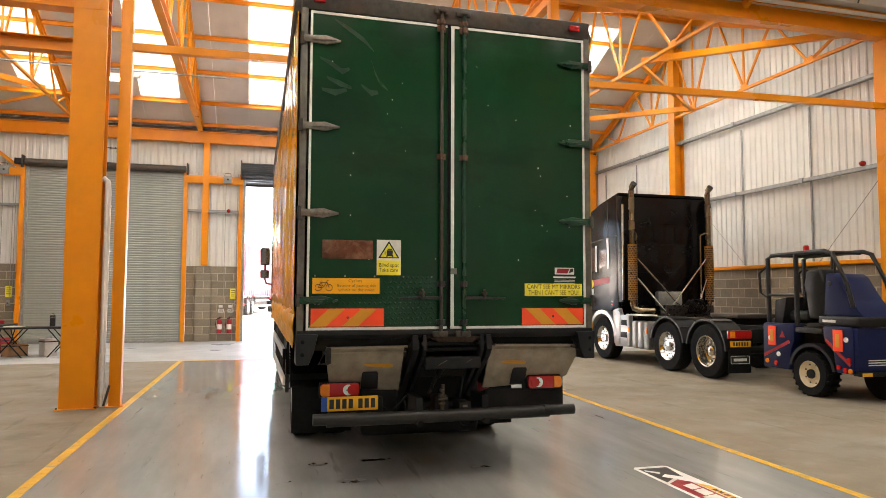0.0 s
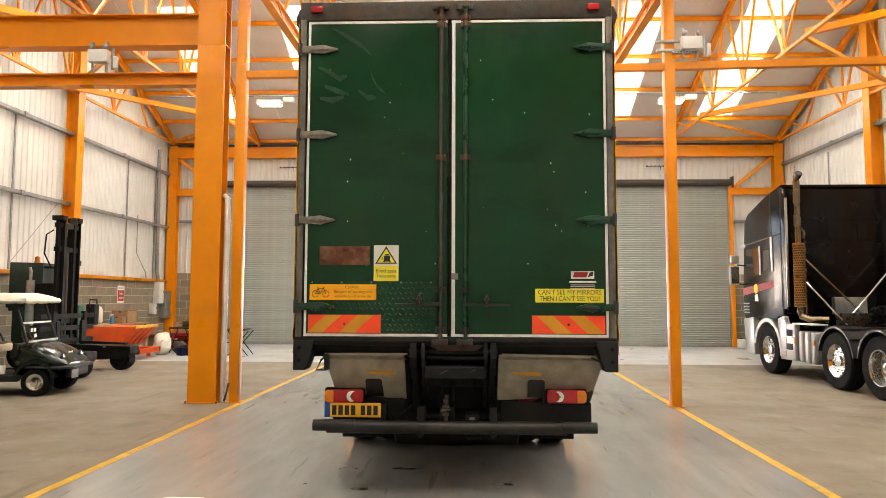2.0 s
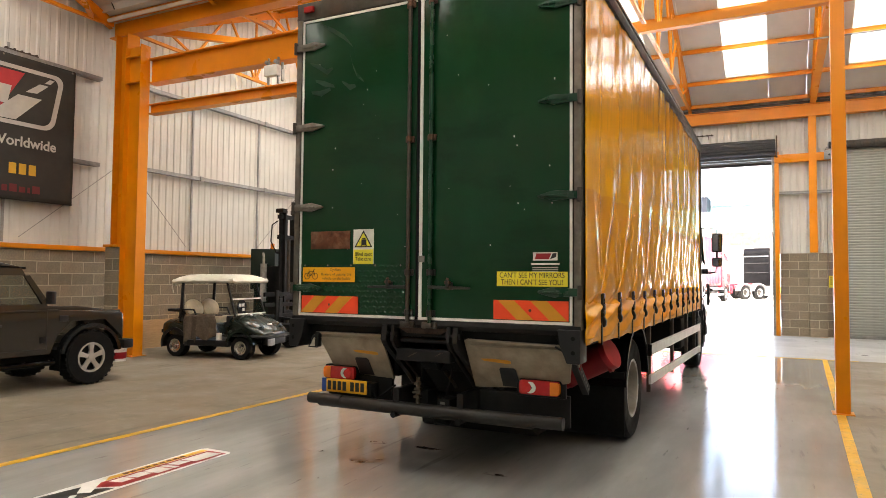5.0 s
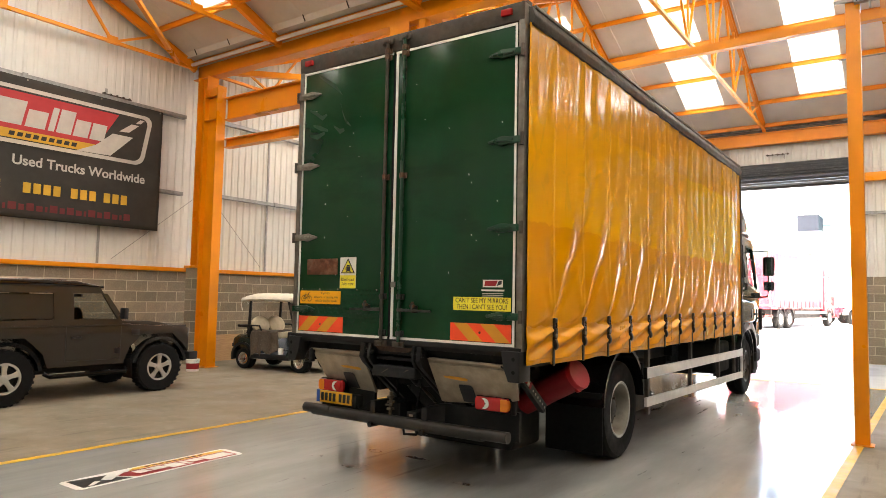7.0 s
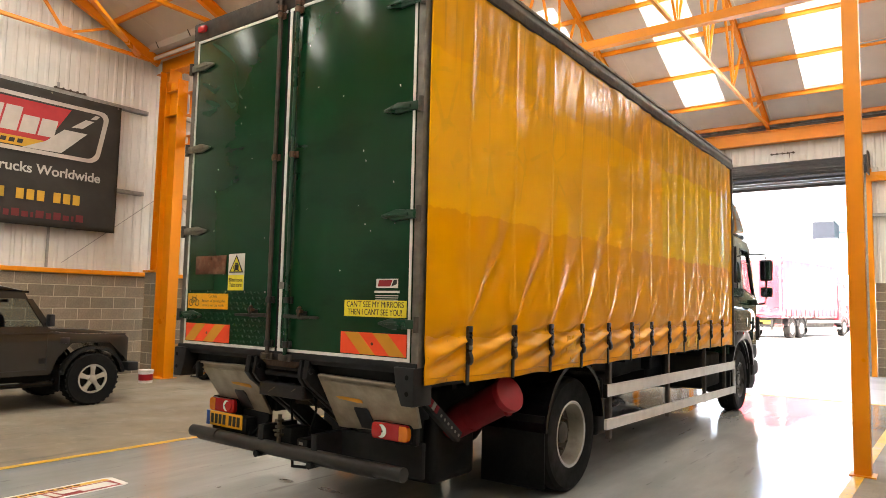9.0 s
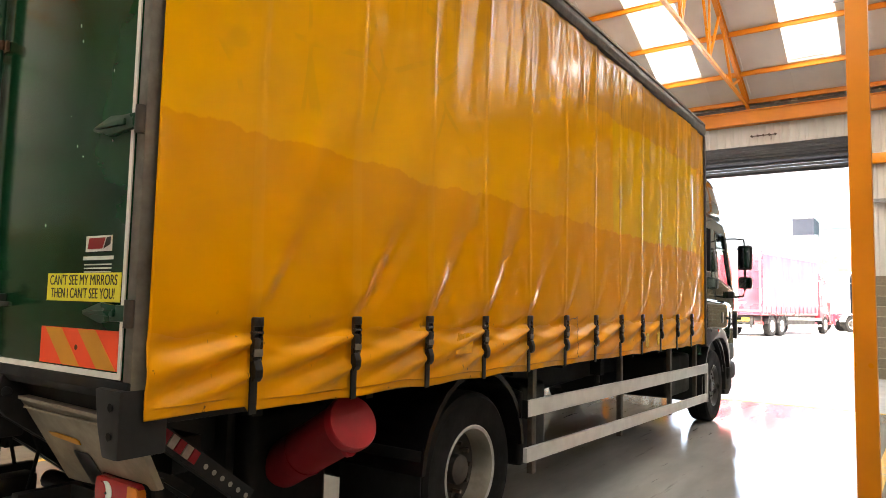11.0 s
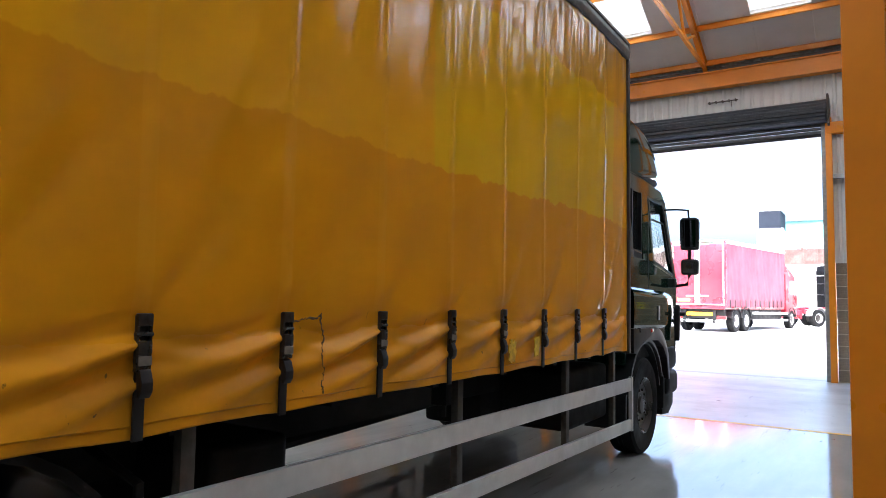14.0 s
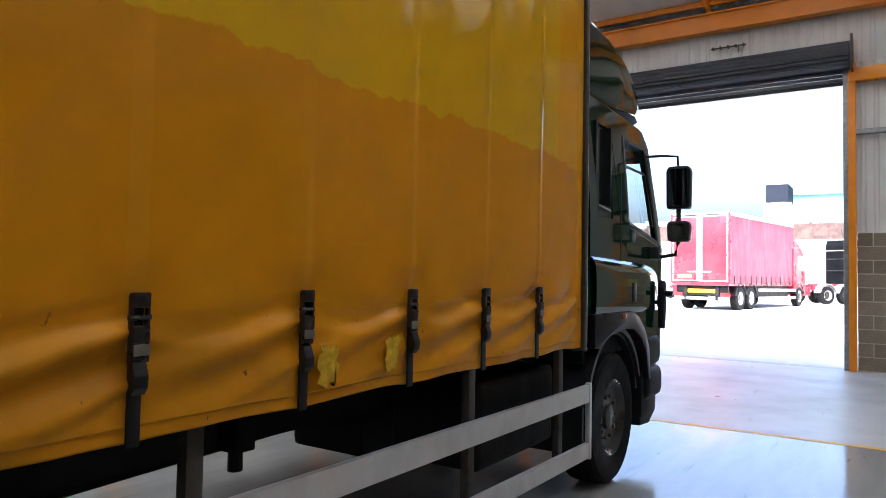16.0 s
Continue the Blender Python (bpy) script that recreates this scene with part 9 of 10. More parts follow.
    for s in (-1, 1):
        wheel(t, s * 0.82, -1.4, 0.3, 0.3, 0.25, s, BLACK, 0.5, 6, 0.3)
    part("work_lamp", box(-0.5, -0.38, -0.05, 0.05, 2.28, 2.4, 0.02), PLASTIC, t)
    part("lamp_arm", bars(((-0.42, -0.05, 2.35), (-0.45, -0.3, 1.6), 0.04, 0.06)), DKGREEN, t)


mast_forklift()


# ---------------------------------------------------------------- banner on the gable
def banner():
    X, K = WEST + 0.2, 0.966
    t = thing("wall_banner", "large dark mesh banner with a red and silver haulage logo", "banner", X, 0, 0, 90)
    # local x runs along world y, local y points away from the hall
    def pan(name, pts, depth, m, label=""):
        return part(name, prism(pts, "y", -depth, -depth + 0.003), m, t, label, False)
    bm = bmesh.new()
    n, k = 60, 24
    g = [[bm.verts.new((4.0 + 5.98 * i / n, 0.012 * noise.noise((i * 0.22, j * 0.3, 0)), 3.06 + 2.82 * j / k)) for j in range(k + 1)] for i in range(n + 1)]
    for i in range(n):
        for j in range(k):
            bm.faces.new((g[i][j], g[i + 1][j], g[i + 1][j + 1], g[i][j + 1]))
    bmesh.ops.recalc_face_normals(bm, faces=bm.faces[:])
    sh = part("banner_sheet", bm, BANNER, t, "sagging dark mesh sheet")
    mod = sh.modifiers.new("thickness", 'SOLIDIFY')
    mod.thickness = 0.003
    D = 0.022
    def rounded(x0, x1, z0, z1, r, lean):
        out = []
        for cx, cz, angs in ((x1 - r, z1 - r, range(0, 91, 18)), (x0 + r, z1 - r, range(90, 181, 18)), (x0 + r, z0 + r, range(180, 271, 18)), (x1 - r, z0 + r, range(270, 361, 18))):
            for a in angs:
                z = cz + r * math.sin(radians(a))
                out.append((cx + r * math.cos(radians(a)) + lean * (z - z0), z))
        return out
    pan("logo_border", rounded(4.5, 9.52, 4.52, 5.68, 0.2, 0.18), D, BANSILVER, "silver logo border")
    pan("logo_ground", rounded(4.58, 9.43, 4.60, 5.60, 0.16, 0.18), D + 0.004, BANNER, "dark logo ground")
    pan("logo_red", [(4.72, 4.74), (8.42, 4.74), (8.9, 5.56), (4.86, 5.56)], D + 0.008, BANRED, "red logo field")
    pan("logo_gold", [(4.72, 4.62), (8.05, 4.62), (8.42, 4.80), (4.74, 4.80)], D + 0.012, BANGOLD, "gold logo strip")
    pan("logo_swoosh", [(8.0, 4.60), (8.75, 4.62), (9.25, 5.12), (8.78, 5.12), (8.42, 4.80)], D + 0.012, BANSILVER, "silver road shape")
    pan("logo_swoosh", [(8.92, 5.2), (9.15, 5.22), (9.38, 5.42), (9.2, 5.42)], D + 0.012, BANSILVER)
    pan("logo_swoosh", [(9.3, 5.46), (9.42, 5.47), (9.5, 5.56), (9.4, 5.56)], D + 0.012, BANSILVER)
    # the trade name as plain shapes
    for a, b, h in ((6.15, 6.92, 0.5), (6.98, 7.36, 0.36), (7.42, 7.54, 0.5), (7.58, 7.88, 0.5), (7.92, 8.23, 0.36), (8.27, 8.58, 0.36)):
        pan("name_block", [(a, 4.9), (b, 4.9), (b + h * 0.2, 4.9 + h), (a + h * 0.2, 4.9 + h)], D + 0.012, BANSILVER, "silver name block")
    for k in range(9):
        pan("name_block", [(6.7 + k * 0.15, 4.67), (6.8 + k * 0.15, 4.67), (6.82 + k * 0.15, 4.755), (6.72 + k * 0.15, 4.755)], D + 0.015, BANNER)
    lettering("word_line", "Used Trucks Worldwide", 0.275, BANSILVER, t, pose(8.19, -D - 0.004, 4.2, 90, 0, 0), 2.78, "silver slogan", 0.006)
    for a, n in ((5.9, 4), (7.03, 4), (7.96, 3), (8.66, 3)):
        for k in range(n):
            q = a + 0.193 * k
            pan("gold_bar", [(q, 3.57), (q + 0.14, 3.57), (q + 0.14, 3.78), (q, 3.78)], D, BANGOLD, "gold number bar")
    a = 5.4
    for k in range(25):
        w, h = (0.10, 0.14, 0.12, 0.05, 0.15)[k % 5], (0.12, 0.11, 0.15, 0.15, 0.11)[(k * 3) % 5]
        pan("red_bar", [(a, 3.22), (a + w, 3.22), (a + w, 3.22 + h), (a, 3.22 + h)], D, BANDULL, "dull red bar")
        a += w + 0.045
    for x in (4.1, 5.5, 7.0, 8.5, 9.9):
        part("eyelet", lathe([(0.02, -0.012), (0.012, -0.008)], "y", 10, (x, 0, 5.84)), HINGE, t)
    t.matrix_basis = pose(X, 1.9 * (1 - K), 1.67 * (1 - K), 0, 0, 90) @ Matrix.Diagonal((K, 1, K, 1))


banner()


# ---------------------------------------------------------------- floor decals
def floor_decal(x, y, turn):
    t = thing("floor_decal", "worn white, red and black logo sticker on the floor", "floor sticker", x, y, 0.0, turn, "floor decals")
    def lay(name, pts, z, m):
        return part(name, prism([(a * 0.87, b * 1.03) for a, b in pts], "z", z - 0.0015, z), m, t, "", False)
    lay("decal_border", [(-0.2, -0.80), (-0.16, -0.83), (0.17, -0.83), (0.21, -0.79), (0.2, 0.79), (0.16, 0.83), (-0.17, 0.83), (-0.21, 0.79)], 0.002, WHITE)
    lay("decal_red", [(-0.03, -0.42), (0.165, -0.30), (0.165, 0.77), (-0.075, 0.77), (-0.075, -0.35)], 0.0035, REDPLASTIC)
    lay("decal_gold", [(-0.165, -0.18), (-0.09, -0.26), (-0.09, 0.77), (-0.165, 0.77)], 0.0035, LINE)
    lay("decal_black", [(-0.165, -0.77), (0.165, -0.77), (0.165, -0.34), (-0.02, -0.46), (-0.10, -0.40)], 0.0035, INK)
    lay("decal_road", [(-0.165, -0.40), (0.02, -0.56), (0.1, -0.50), (-0.10, -0.28), (-0.165, -0.22)], 0.005, WHITE)
    lay("decal_road", [(0.03, -0.62), (0.14, -0.72), (0.15, -0.68), (0.06, -0.58)], 0.005, WHITE)
    y0 = -0.26
    for w, h in ((0.13, 0.12), (0.15, 0.12), (0.15, 0.17), (0.06, 0.17), (0.14, 0.12), (0.30, 0.17)):
        lay("decal_letter_block", [(-0.04, y0), (-0.04 + h, y0 + 0.03), (-0.04 + h, y0 + w + 0.02), (-0.04, y0 + w - 0.01)], 0.005, WHITE)
        y0 += w + 0.012
    for k in range(9):
        lay("decal_small_block", [(-0.145, -0.08 + 0.07 * k), (-0.105, -0.08 + 0.07 * k), (-0.105, -0.03 + 0.07 * k), (-0.145, -0.03 + 0.07 * k)], 0.005, RUST)
    return t


floor_decal(-0.275, 4.845, 0)
floor_decal(3.79, 4.95, 180)


# ---------------------------------------------------------------- fittings on the steelwork
def emergency_light(x, y, z):
    t = thing("emergency_light", "grey twin-head emergency light on the steelwork", "emergency light", x, y, z, 0, "emergency lights")
    part("battery_box", box(-0.22, 0.22, -0.1, 0.08, -0.14, 0.14, 0.015), WHITE, t, "pale grey battery box")
    for s in (-1, 1):
        part("lamp_head", lathe([(0.02, 0.05), (0.05, 0.03), (0.058, -0.03), (0.054, -0.04)], "y", 18, (s * 0.15, -0.05, 0.22)), GALV, t, "round lamp head")
        part("lamp_lens", lathe([(0.052, -0.042), (0.03, -0.055), (0.0, -0.06)], "y", 16, (s * 0.15, -0.05, 0.22)), SILVER, t, "dull lamp lens")
        part("lamp_stem", tubes((((s * 0.15, -0.02, 0.13), (s * 0.15, -0.02, 0.2)), 0.012)), PLASTIC, t)
        part("channel", box(s * 0.16 - 0.02, s * 0.16 + 0.02, 0.0, 0.06, -0.34, 0.36, 0.004), GALV, t, "slotted steel channel")
    part("channel", box(0.28, 0.33, 0.0, 0.05, -0.3, 0.2, 0.004), GALV, t)
    part("junction_box", box(0.34, 0.42, -0.04, 0.05, -0.28, 0.0, 0.01), WHITE, t)
    for ob in t.children:
        for v in ob.data.vertices:
            v.co *= 0.7
    return t


emergency_light(-3.83, 10.42, 5.38)
e2 = emergency_light(5.40, 10.455, 5.51)
part("channel", box(-0.5, -0.1, 0.05, 0.09, -0.1, -0.06, 0.004), GALV, e2)
part("channel", box(-0.5, -0.1, 0.05, 0.09, 0.04, 0.08, 0.004), GALV, e2)
tray = part("slotted_bar", box(-0.28, 0.12, -0.02, 0.06, -0.15, -0.115, 0.004), GALV, e2, "slotted steel mounting bar")
for k in range(8):
    part("slot", box(-0.26 + 0.045 * k, -0.24 + 0.045 * k, -0.0215, -0.0195, -0.14, -0.125), INK, tray, smooth=False)

LED = glow_mat("lit_lamp_diffuser", (1.0, 0.95, 0.85), 3.0)
def flood_light(x, y, z):
    t = thing("high_bay_light", "white lit high-bay floodlight hanging under the roof", "light fitting", x, y, z, 0, "high-bay lights")
    part("housing", prism([(-0.16, 0.0), (0.16, 0.0), (0.12, 0.1), (-0.12, 0.1)], "x", -0.3, 0.3, 0.01), WHITE, t, "white housing")
    part("diffuser", box(-0.26, 0.26, -0.13, 0.13, -0.012, 0.0), LED, t, "lit diffuser", False)
    part("hanger", tubes((((-0.2, 0, 0.1), (-0.2, 0, 0.2)), 0.006), (((0.2, 0, 0.1), (0.2, 0, 0.2)), 0.006)), GALV, t)
    part("gear_box", box(0.34, 0.62, -0.06, 0.06, 0.06, 0.18, 0.01), WHITE, t, "pale gear box")


for x in (-3.05, 7.05):
    flood_light(x, 16.9, 6.5)
    struct("conduit", tubes((((x - 2.6, 16.9, 6.72), (x + 2.6, 16.9, 6.72)), 0.018)), GALV, "pale cable conduit across the roof bay", "conduit")


def wall_bell(x, y, z, rz=0):
    t = thing("alarm_sounder", "small red alarm sounder on a wall rail", "alarm", x, y, z, rz, "alarm sounders")
    part("base", lathe([(0.06, 0.03), (0.06, 0.0)], "y", 16), REDPLASTIC, t)
    part("dome", lathe([(0.055, 0.0), (0.05, -0.04), (0.03, -0.07), (0.0, -0.075)], "y", 16), RED, t)


wall_bell(-0.68, NORTH - 0.175, 4.27)
wall_bell(11.5, NORTH - 0.175, 4.27)
wall_bell(EAST - 0.175, 11.45, 4.36, -90)
wall_bell(WEST + 0.175, 10.9, 4.02, 90)


# fire points and door controls on the north wall
def extinguisher(x, z):
    t = thing("fire_extinguisher", "red fire extinguisher hung on the blockwork", "fire extinguisher", x, NORTH - 0.11, z, 0, "fire extinguishers")
    part("cylinder", lathe([(0.0, 0.0), (0.07, 0.0), (0.08, 0.02), (0.08, 0.36), (0.06, 0.42), (0.025, 0.45), (0.025, 0.47)], "z", 20), REDPLASTIC, t, "red cylinder")
    part("label", prism([(0.081 * math.cos(a), 0.081 * math.sin(a)) for a in [radians(200 + 14 * k) for k in range(11)]] + [(0.07 * math.cos(radians(270)), 0.07 * math.sin(radians(270)))], "z", 0.12, 0.28), WHITE, t, "pale label")
    part("valve", join(box(-0.03, 0.03, -0.02, 0.02, 0.46, 0.5, 0.006), box(-0.02, 0.09, -0.012, 0.012, 0.5, 0.525, 0.004)), PLASTIC, t)
    part("hose", tubes((((-0.03, 0, 0.48), (-0.1, -0.02, 0.44), (-0.12, -0.02, 0.3), (-0.09, -0.03, 0.15)), 0.012)), RUBBER, t)
    part("bracket", box(-0.05, 0.05, 0.07, 0.11, 0.3, 0.38, 0.004), PLASTIC, t)


for x in (-0.88, -0.58):
    extinguisher(x, 0.28)
    t = thing("safety_sign", "small white instruction sign on the blockwork", "sign", x + 0.03, NORTH - 0.01, 1.0, 0, "extinguisher signs")
    part("panel", box(-0.09, 0.09, -0.004, 0.0, -0.06, 0.06), WHITE, t, smooth=False)
    for k in range(3):
        part("text_bar", box(-0.07, 0.07, -0.006, -0.004, 0.03 - 0.035 * k, 0.042 - 0.035 * k), BANRED if k == 0 else INK, t, smooth=False)
    t = thing("call_point", "small white switch box on the blockwork", "switch", x + 0.02, NORTH - 0.01, 1.14, 0, "switch boxes")
    part("body", box(-0.06, 0.06, -0.05, 0.0, -0.04, 0.04, 0.006), WHITE, t)
for x, z in ((-0.49, 1.55), (5.8, 1.62), (-7.0, 1.6)):
    t = thing("yellow_notice", "yellow notice on the blockwork", "sign", x, NORTH - 0.006, z, 0, "yellow notices")
    part("panel", box(-0.09, 0.09, -0.004, 0.0, -0.17, 0.17), SIGNYEL, t, smooth=False)
    for k in range(4):
        part("text_bar", box(-0.06, 0.06, -0.006, -0.004, 0.1 - 0.06 * k, 0.12 - 0.06 * k), INK, t, smooth=False)
for x, xs in ((-0.72, -0.4), (5.75, 5.9), (-7.2, -6.95)):
    t = thing("door_control", "grey door control box with cable", "control box", x, NORTH - 0.2, 5.3, 0, "door controls")
    part("body", box(-0.13, 0.13, -0.08, 0.0, -0.13, 0.13, 0.01), GALV, t)
    part("cable", tubes((((-0.1, -0.04, 0.13), (-0.08, -0.04, 0.2), (0.08, -0.04, 0.2), (0.1, -0.04, 0.13)), 0.01)), PLASTIC, t)
    part("dial", lathe([(0.03, -0.08), (0.025, -0.09), (0.0, -0.09)], "y", 12), PLASTIC, t)
    part("drop_cable", tubes((((-0.05, -0.03, -0.13), (-0.06, 0.14, -1.0), (-0.06, 0.17, -3.9)), 0.008)), GALV, t)
    part("hand_chain", tubes((((xs - x, 0.05, 0.2), (xs - x, 0.1, -3.9)), 0.008), (((xs - x + 0.07, 0.05, 0.2), (xs - x + 0.07, 0.1, -3.9)), 0.008)), GALV, t, "hanging hand chain")
    t = thing("isolator", "small grey isolator switch on the blockwork", "switch", x + 0.33 if x > -5 else x + 0.2, NORTH - 0.004, 1.25, 0, "isolators")
    part("body", box(-0.05, 0.05, -0.06, 0.0, -0.08, 0.08, 0.008), GALV, t)
    part("knob", lathe([(0.025, -0.06), (0.02, -0.085), (0.0, -0.085)], "y", 12), REDPLASTIC, t)
for x in (2.3, 8.45, -4.3):
    t = thing("wall_bracket", "thin steel bracket bar on the wall sheeting", "bracket", x, NORTH - 0.01, 6.17, 0, "wall brackets")
    part("bar", bars(((-0.32, -0.06, 0.0), (0.32, -0.06, 0.0), 0.04, 0.02)), WEATHERED, t, smooth=False)
    for k in range(5):
        part("lug", box(-0.3 + k * 0.14, -0.27 + k * 0.14, -0.09, -0.0, -0.02, 0.03, 0.003), WEATHERED, t)
    part("drop", tubes((((0.18, -0.06, 0), (0.18, -0.06, -0.14)), 0.008)), WEATHERED, t)
t = thing("wall_bracket", "thin steel bracket bar above the banner", "bracket", WEST + 0.02, 8.68, 5.86, 90, "wall brackets")
part("bar", bars(((-0.32, -0.06, 0.0), (0.32, -0.06, 0.0), 0.04, 0.02)), WEATHERED, t, smooth=False)
for k in range(5):
    part("lug", box(-0.3 + k * 0.14, -0.27 + k * 0.14, -0.09, -0.0, -0.02, 0.03, 0.003), WEATHERED, t)

# gable wall by the far corner: sign, electric cabinets, pipes
t = thing("no_smoking_sign", "white and red no smoking sign on the blockwork", "sign", WEST + 0.10, 20.2, 1.69, 90)
part("panel", box(-0.2, 0.2, -0.004, 0.0, -0.26, 0.26), WHITE, t, smooth=False)
part("red_field", box(-0.18, 0.18, -0.006, -0.004, -0.2, 0.12), BANRED, t, smooth=False)
lettering("word_line", "No", 0.14, WHITE, t, pose(0, -0.0068, 0.03, 90, 0, 0))
lettering("word_line", "smoking", 0.11, WHITE, t, pose(0, -0.0068, -0.1, 90, 0, 0), 0.32)
part("text_bar", box(-0.15, 0.15, -0.006, -0.004, 0.16, 0.21), BANSILVER, t, smooth=False)
for y, z0, z1, w in ((22.98, 0.9, 1.82, 0.42), (22.48, 1.4, 2.12, 0.34), (22.1, 1.05, 1.4, 0.15)):
    t = thing("electric_cabinet", "pale grey electric cabinet on the gable wall", "electric cabinet", WEST + 0.1, y, 0, 90, "electric cabinets")
    part("body", box(-w / 2, w / 2, -0.2, 0.0, z0, z1, 0.01), GALV if w > 0.38 else WHITE, t)
    part("door", box(-w / 2 + 0.02, w / 2 - 0.02, -0.206, -0.2, z0 + 0.03, z1 - 0.03, 0.004), GALV if w > 0.38 else WHITE, t)
    part("lock", box(w / 2 - 0.06, w / 2 - 0.03, -0.214, -0.205, (z0 + z1) / 2, (z0 + z1) / 2 + 0.05, 0.003), PLASTIC, t)
struct("pipe_riser", tubes((((WEST + 0.12, 22.62, 2.1), (WEST + 0.1, 22.5, 2.5), (WEST + 0.08, 22.45, 6.6)), 0.06)), GALV, "grey cable riser on the gable", "pipe")
struct("pipe_riser", tubes((((WEST + 0.06, 21.15, 4.2), (WEST + 0.06, 21.15, 3.0), (WEST + 0.06, 21.8, 2.4), (WEST + 0.06, 22.1, 1.4)), 0.015)), GALV, "thin bent cable pipe on the gable", "pipe")


# ---------------------------------------------------------------- clutter by the gable wall
t = thing("tipping_skip", "orange steel tipping skip with a yellow edge", "skip", -7.28, 17.95, 0, -90)
part("skip_body", prism([(-0.5, 0.35), (0.35, 0.35), (0.75, 0.78), (0.75, 0.84), (-0.6, 0.84), (-0.6, 0.4)], "x", -0.6, 0.6, 0.015), SKIPORANGE, t, "orange sloping skip body")
part("skip_edge", box(-0.62, 0.62, 0.73, 0.77, 0.80, 0.87, 0.006), LINE, t, "yellow front edge")
part("skip_frame", boxes((-0.62, -0.54, -0.7, 0.85, 0.14, 0.26), (0.54, 0.62, -0.7, 0.85, 0.14, 0.26), (-0.62, 0.62, 0.77, 0.85, 0.14, 0.26), (-0.58, -0.54, -0.3, -0.2, 0.0, 0.36), (0.54, 0.58, -0.3, -0.2, 0.0, 0.36), (-0.58, -0.54, 0.5, 0.6, 0.0, 0.14), (0.54, 0.58, 0.5, 0.6, 0.0, 0.14)), SKIPORANGE, t, smooth=False)
for x in (-0.3, 0.0, 0.3):
    part("skip_rib", bars(((x, 0.36, 0.36), (x, 0.76, 0.8), 0.05, 0.04)), SKIPORANGE, t, smooth=False)


def carton(x, y, z, w, d, h, rz, open_=False):
    t = thing("cardboard_box", "opened brown cardboard box" if open_ else "closed brown cardboard box with tape", "box", x, y, z, rz, "cardboard boxes")
    part("carton", box(-w / 2, w / 2, -d / 2, d / 2, 0, h, 0.006), CARD, t)
    part("tape", box(-0.03, 0.03, -d / 2 - 0.002, d / 2 + 0.002, h - 0.05, h + 0.002), CLOTH, t, smooth=False)
    for s in (-1, 1):
        f = part("flap", bars(((-w / 2, s * d / 2, h), (w / 2, s * d / 2, h), 0.012, 0.01)) if not open_ else prism([(s * d / 2, h), (s * (d / 2 + 0.14), h + 0.05), (s * (d / 2 + 0.14), h + 0.056), (s * d / 2, h + 0.006)], "x", -w / 2, w / 2), CARD, t, smooth=False)


t = thing("work_bench", "long low bench against the gable wall", "bench", -7.95, 19.0, 0, 90)
part("bench_top", box(-1.6, 1.2, -0.4, 0.35, 0.82, 0.87, 0.008), WOOD, t, "stained bench top")
for x in (-1.5, -0.3, 1.1):
    for y in (-0.35, 0.3):
        part("bench_leg", box(x - 0.03, x + 0.03, y - 0.03, y + 0.03, 0, 0.82), WOOD, t, smooth=False)
carton(-7.85, 19.3, 0.872, 0.45, 0.62, 0.34, 4)
carton(-7.75, 18.8, 0.872, 0.3, 0.38, 0.2, 12)
carton(-7.6, 21.0, 0.0, 0.5, 0.5, 0.42, 10, True)
carton(-7.2, 20.6, 0.0, 0.42, 0.5, 0.35, -20)
carton(-7.0, 21.3, 0.5, 0.4, 0.45, 0.32, 8)
t = thing("storage_crate", "low red plastic crate under a carton", "crate", -7.0, 21.3, 0, 8)
part("crate_body", box(-0.35, 0.35, -0.25, 0.25, 0, 0.42, 0.02), REDPLASTIC, t)
part("crate_rim", box(-0.38, 0.38, -0.28, 0.28, 0.42, 0.5, 0.015), REDPLASTIC, t)
t = thing("spray_bottle", "clear bottle of blue cleaner with white trigger", "bottle", -7.72, 18.4, 0.872)
part("bottle", lathe([(0.0, 0.0), (0.05, 0.0), (0.055, 0.02), (0.055, 0.15), (0.03, 0.2), (0.018, 0.22)], "z", 16), mat("blue_cleaner", (0.08, 0.30, 0.55), 0.2, vary=0.05), t, "blue bottle")
part("trigger", join(box(-0.05, 0.03, -0.015, 0.015, 0.23, 0.27, 0.006), box(-0.04, -0.025, -0.01, 0.01, 0.16, 0.23, 0.003)), WHITE, t, "white trigger")
t = thing("pressure_washer", "black and white upright cleaning machine with hose", "cleaner", -7.9, 17.75, 0.872)
part("body", box(-0.12, 0.12, -0.14, 0.1, 0, 0.55, 0.04, 3), PLASTIC, t, "black body")
part("tank", lathe([(0.0, 0.0), (0.1, 0.0), (0.11, 0.03), (0.11, 0.32), (0.07, 0.42), (0.0, 0.44)], "z", 18, (0.0, 0.27, 0.05)), WHITE, t, "white tank")
part("hose", tubes((((0.0, -0.14, 0.5), (0.1, -0.3, 0.45), (0.1, -0.38, 0.2), (0.05, -0.4, 0.03)), 0.02)), RUBBER, t)
part("handle", tubes((((-0.1, 0, 0.55), (-0.1, 0, 0.66), (0.1, 0, 0.66), (0.1, 0, 0.55)), 0.018)), PLASTIC, t)


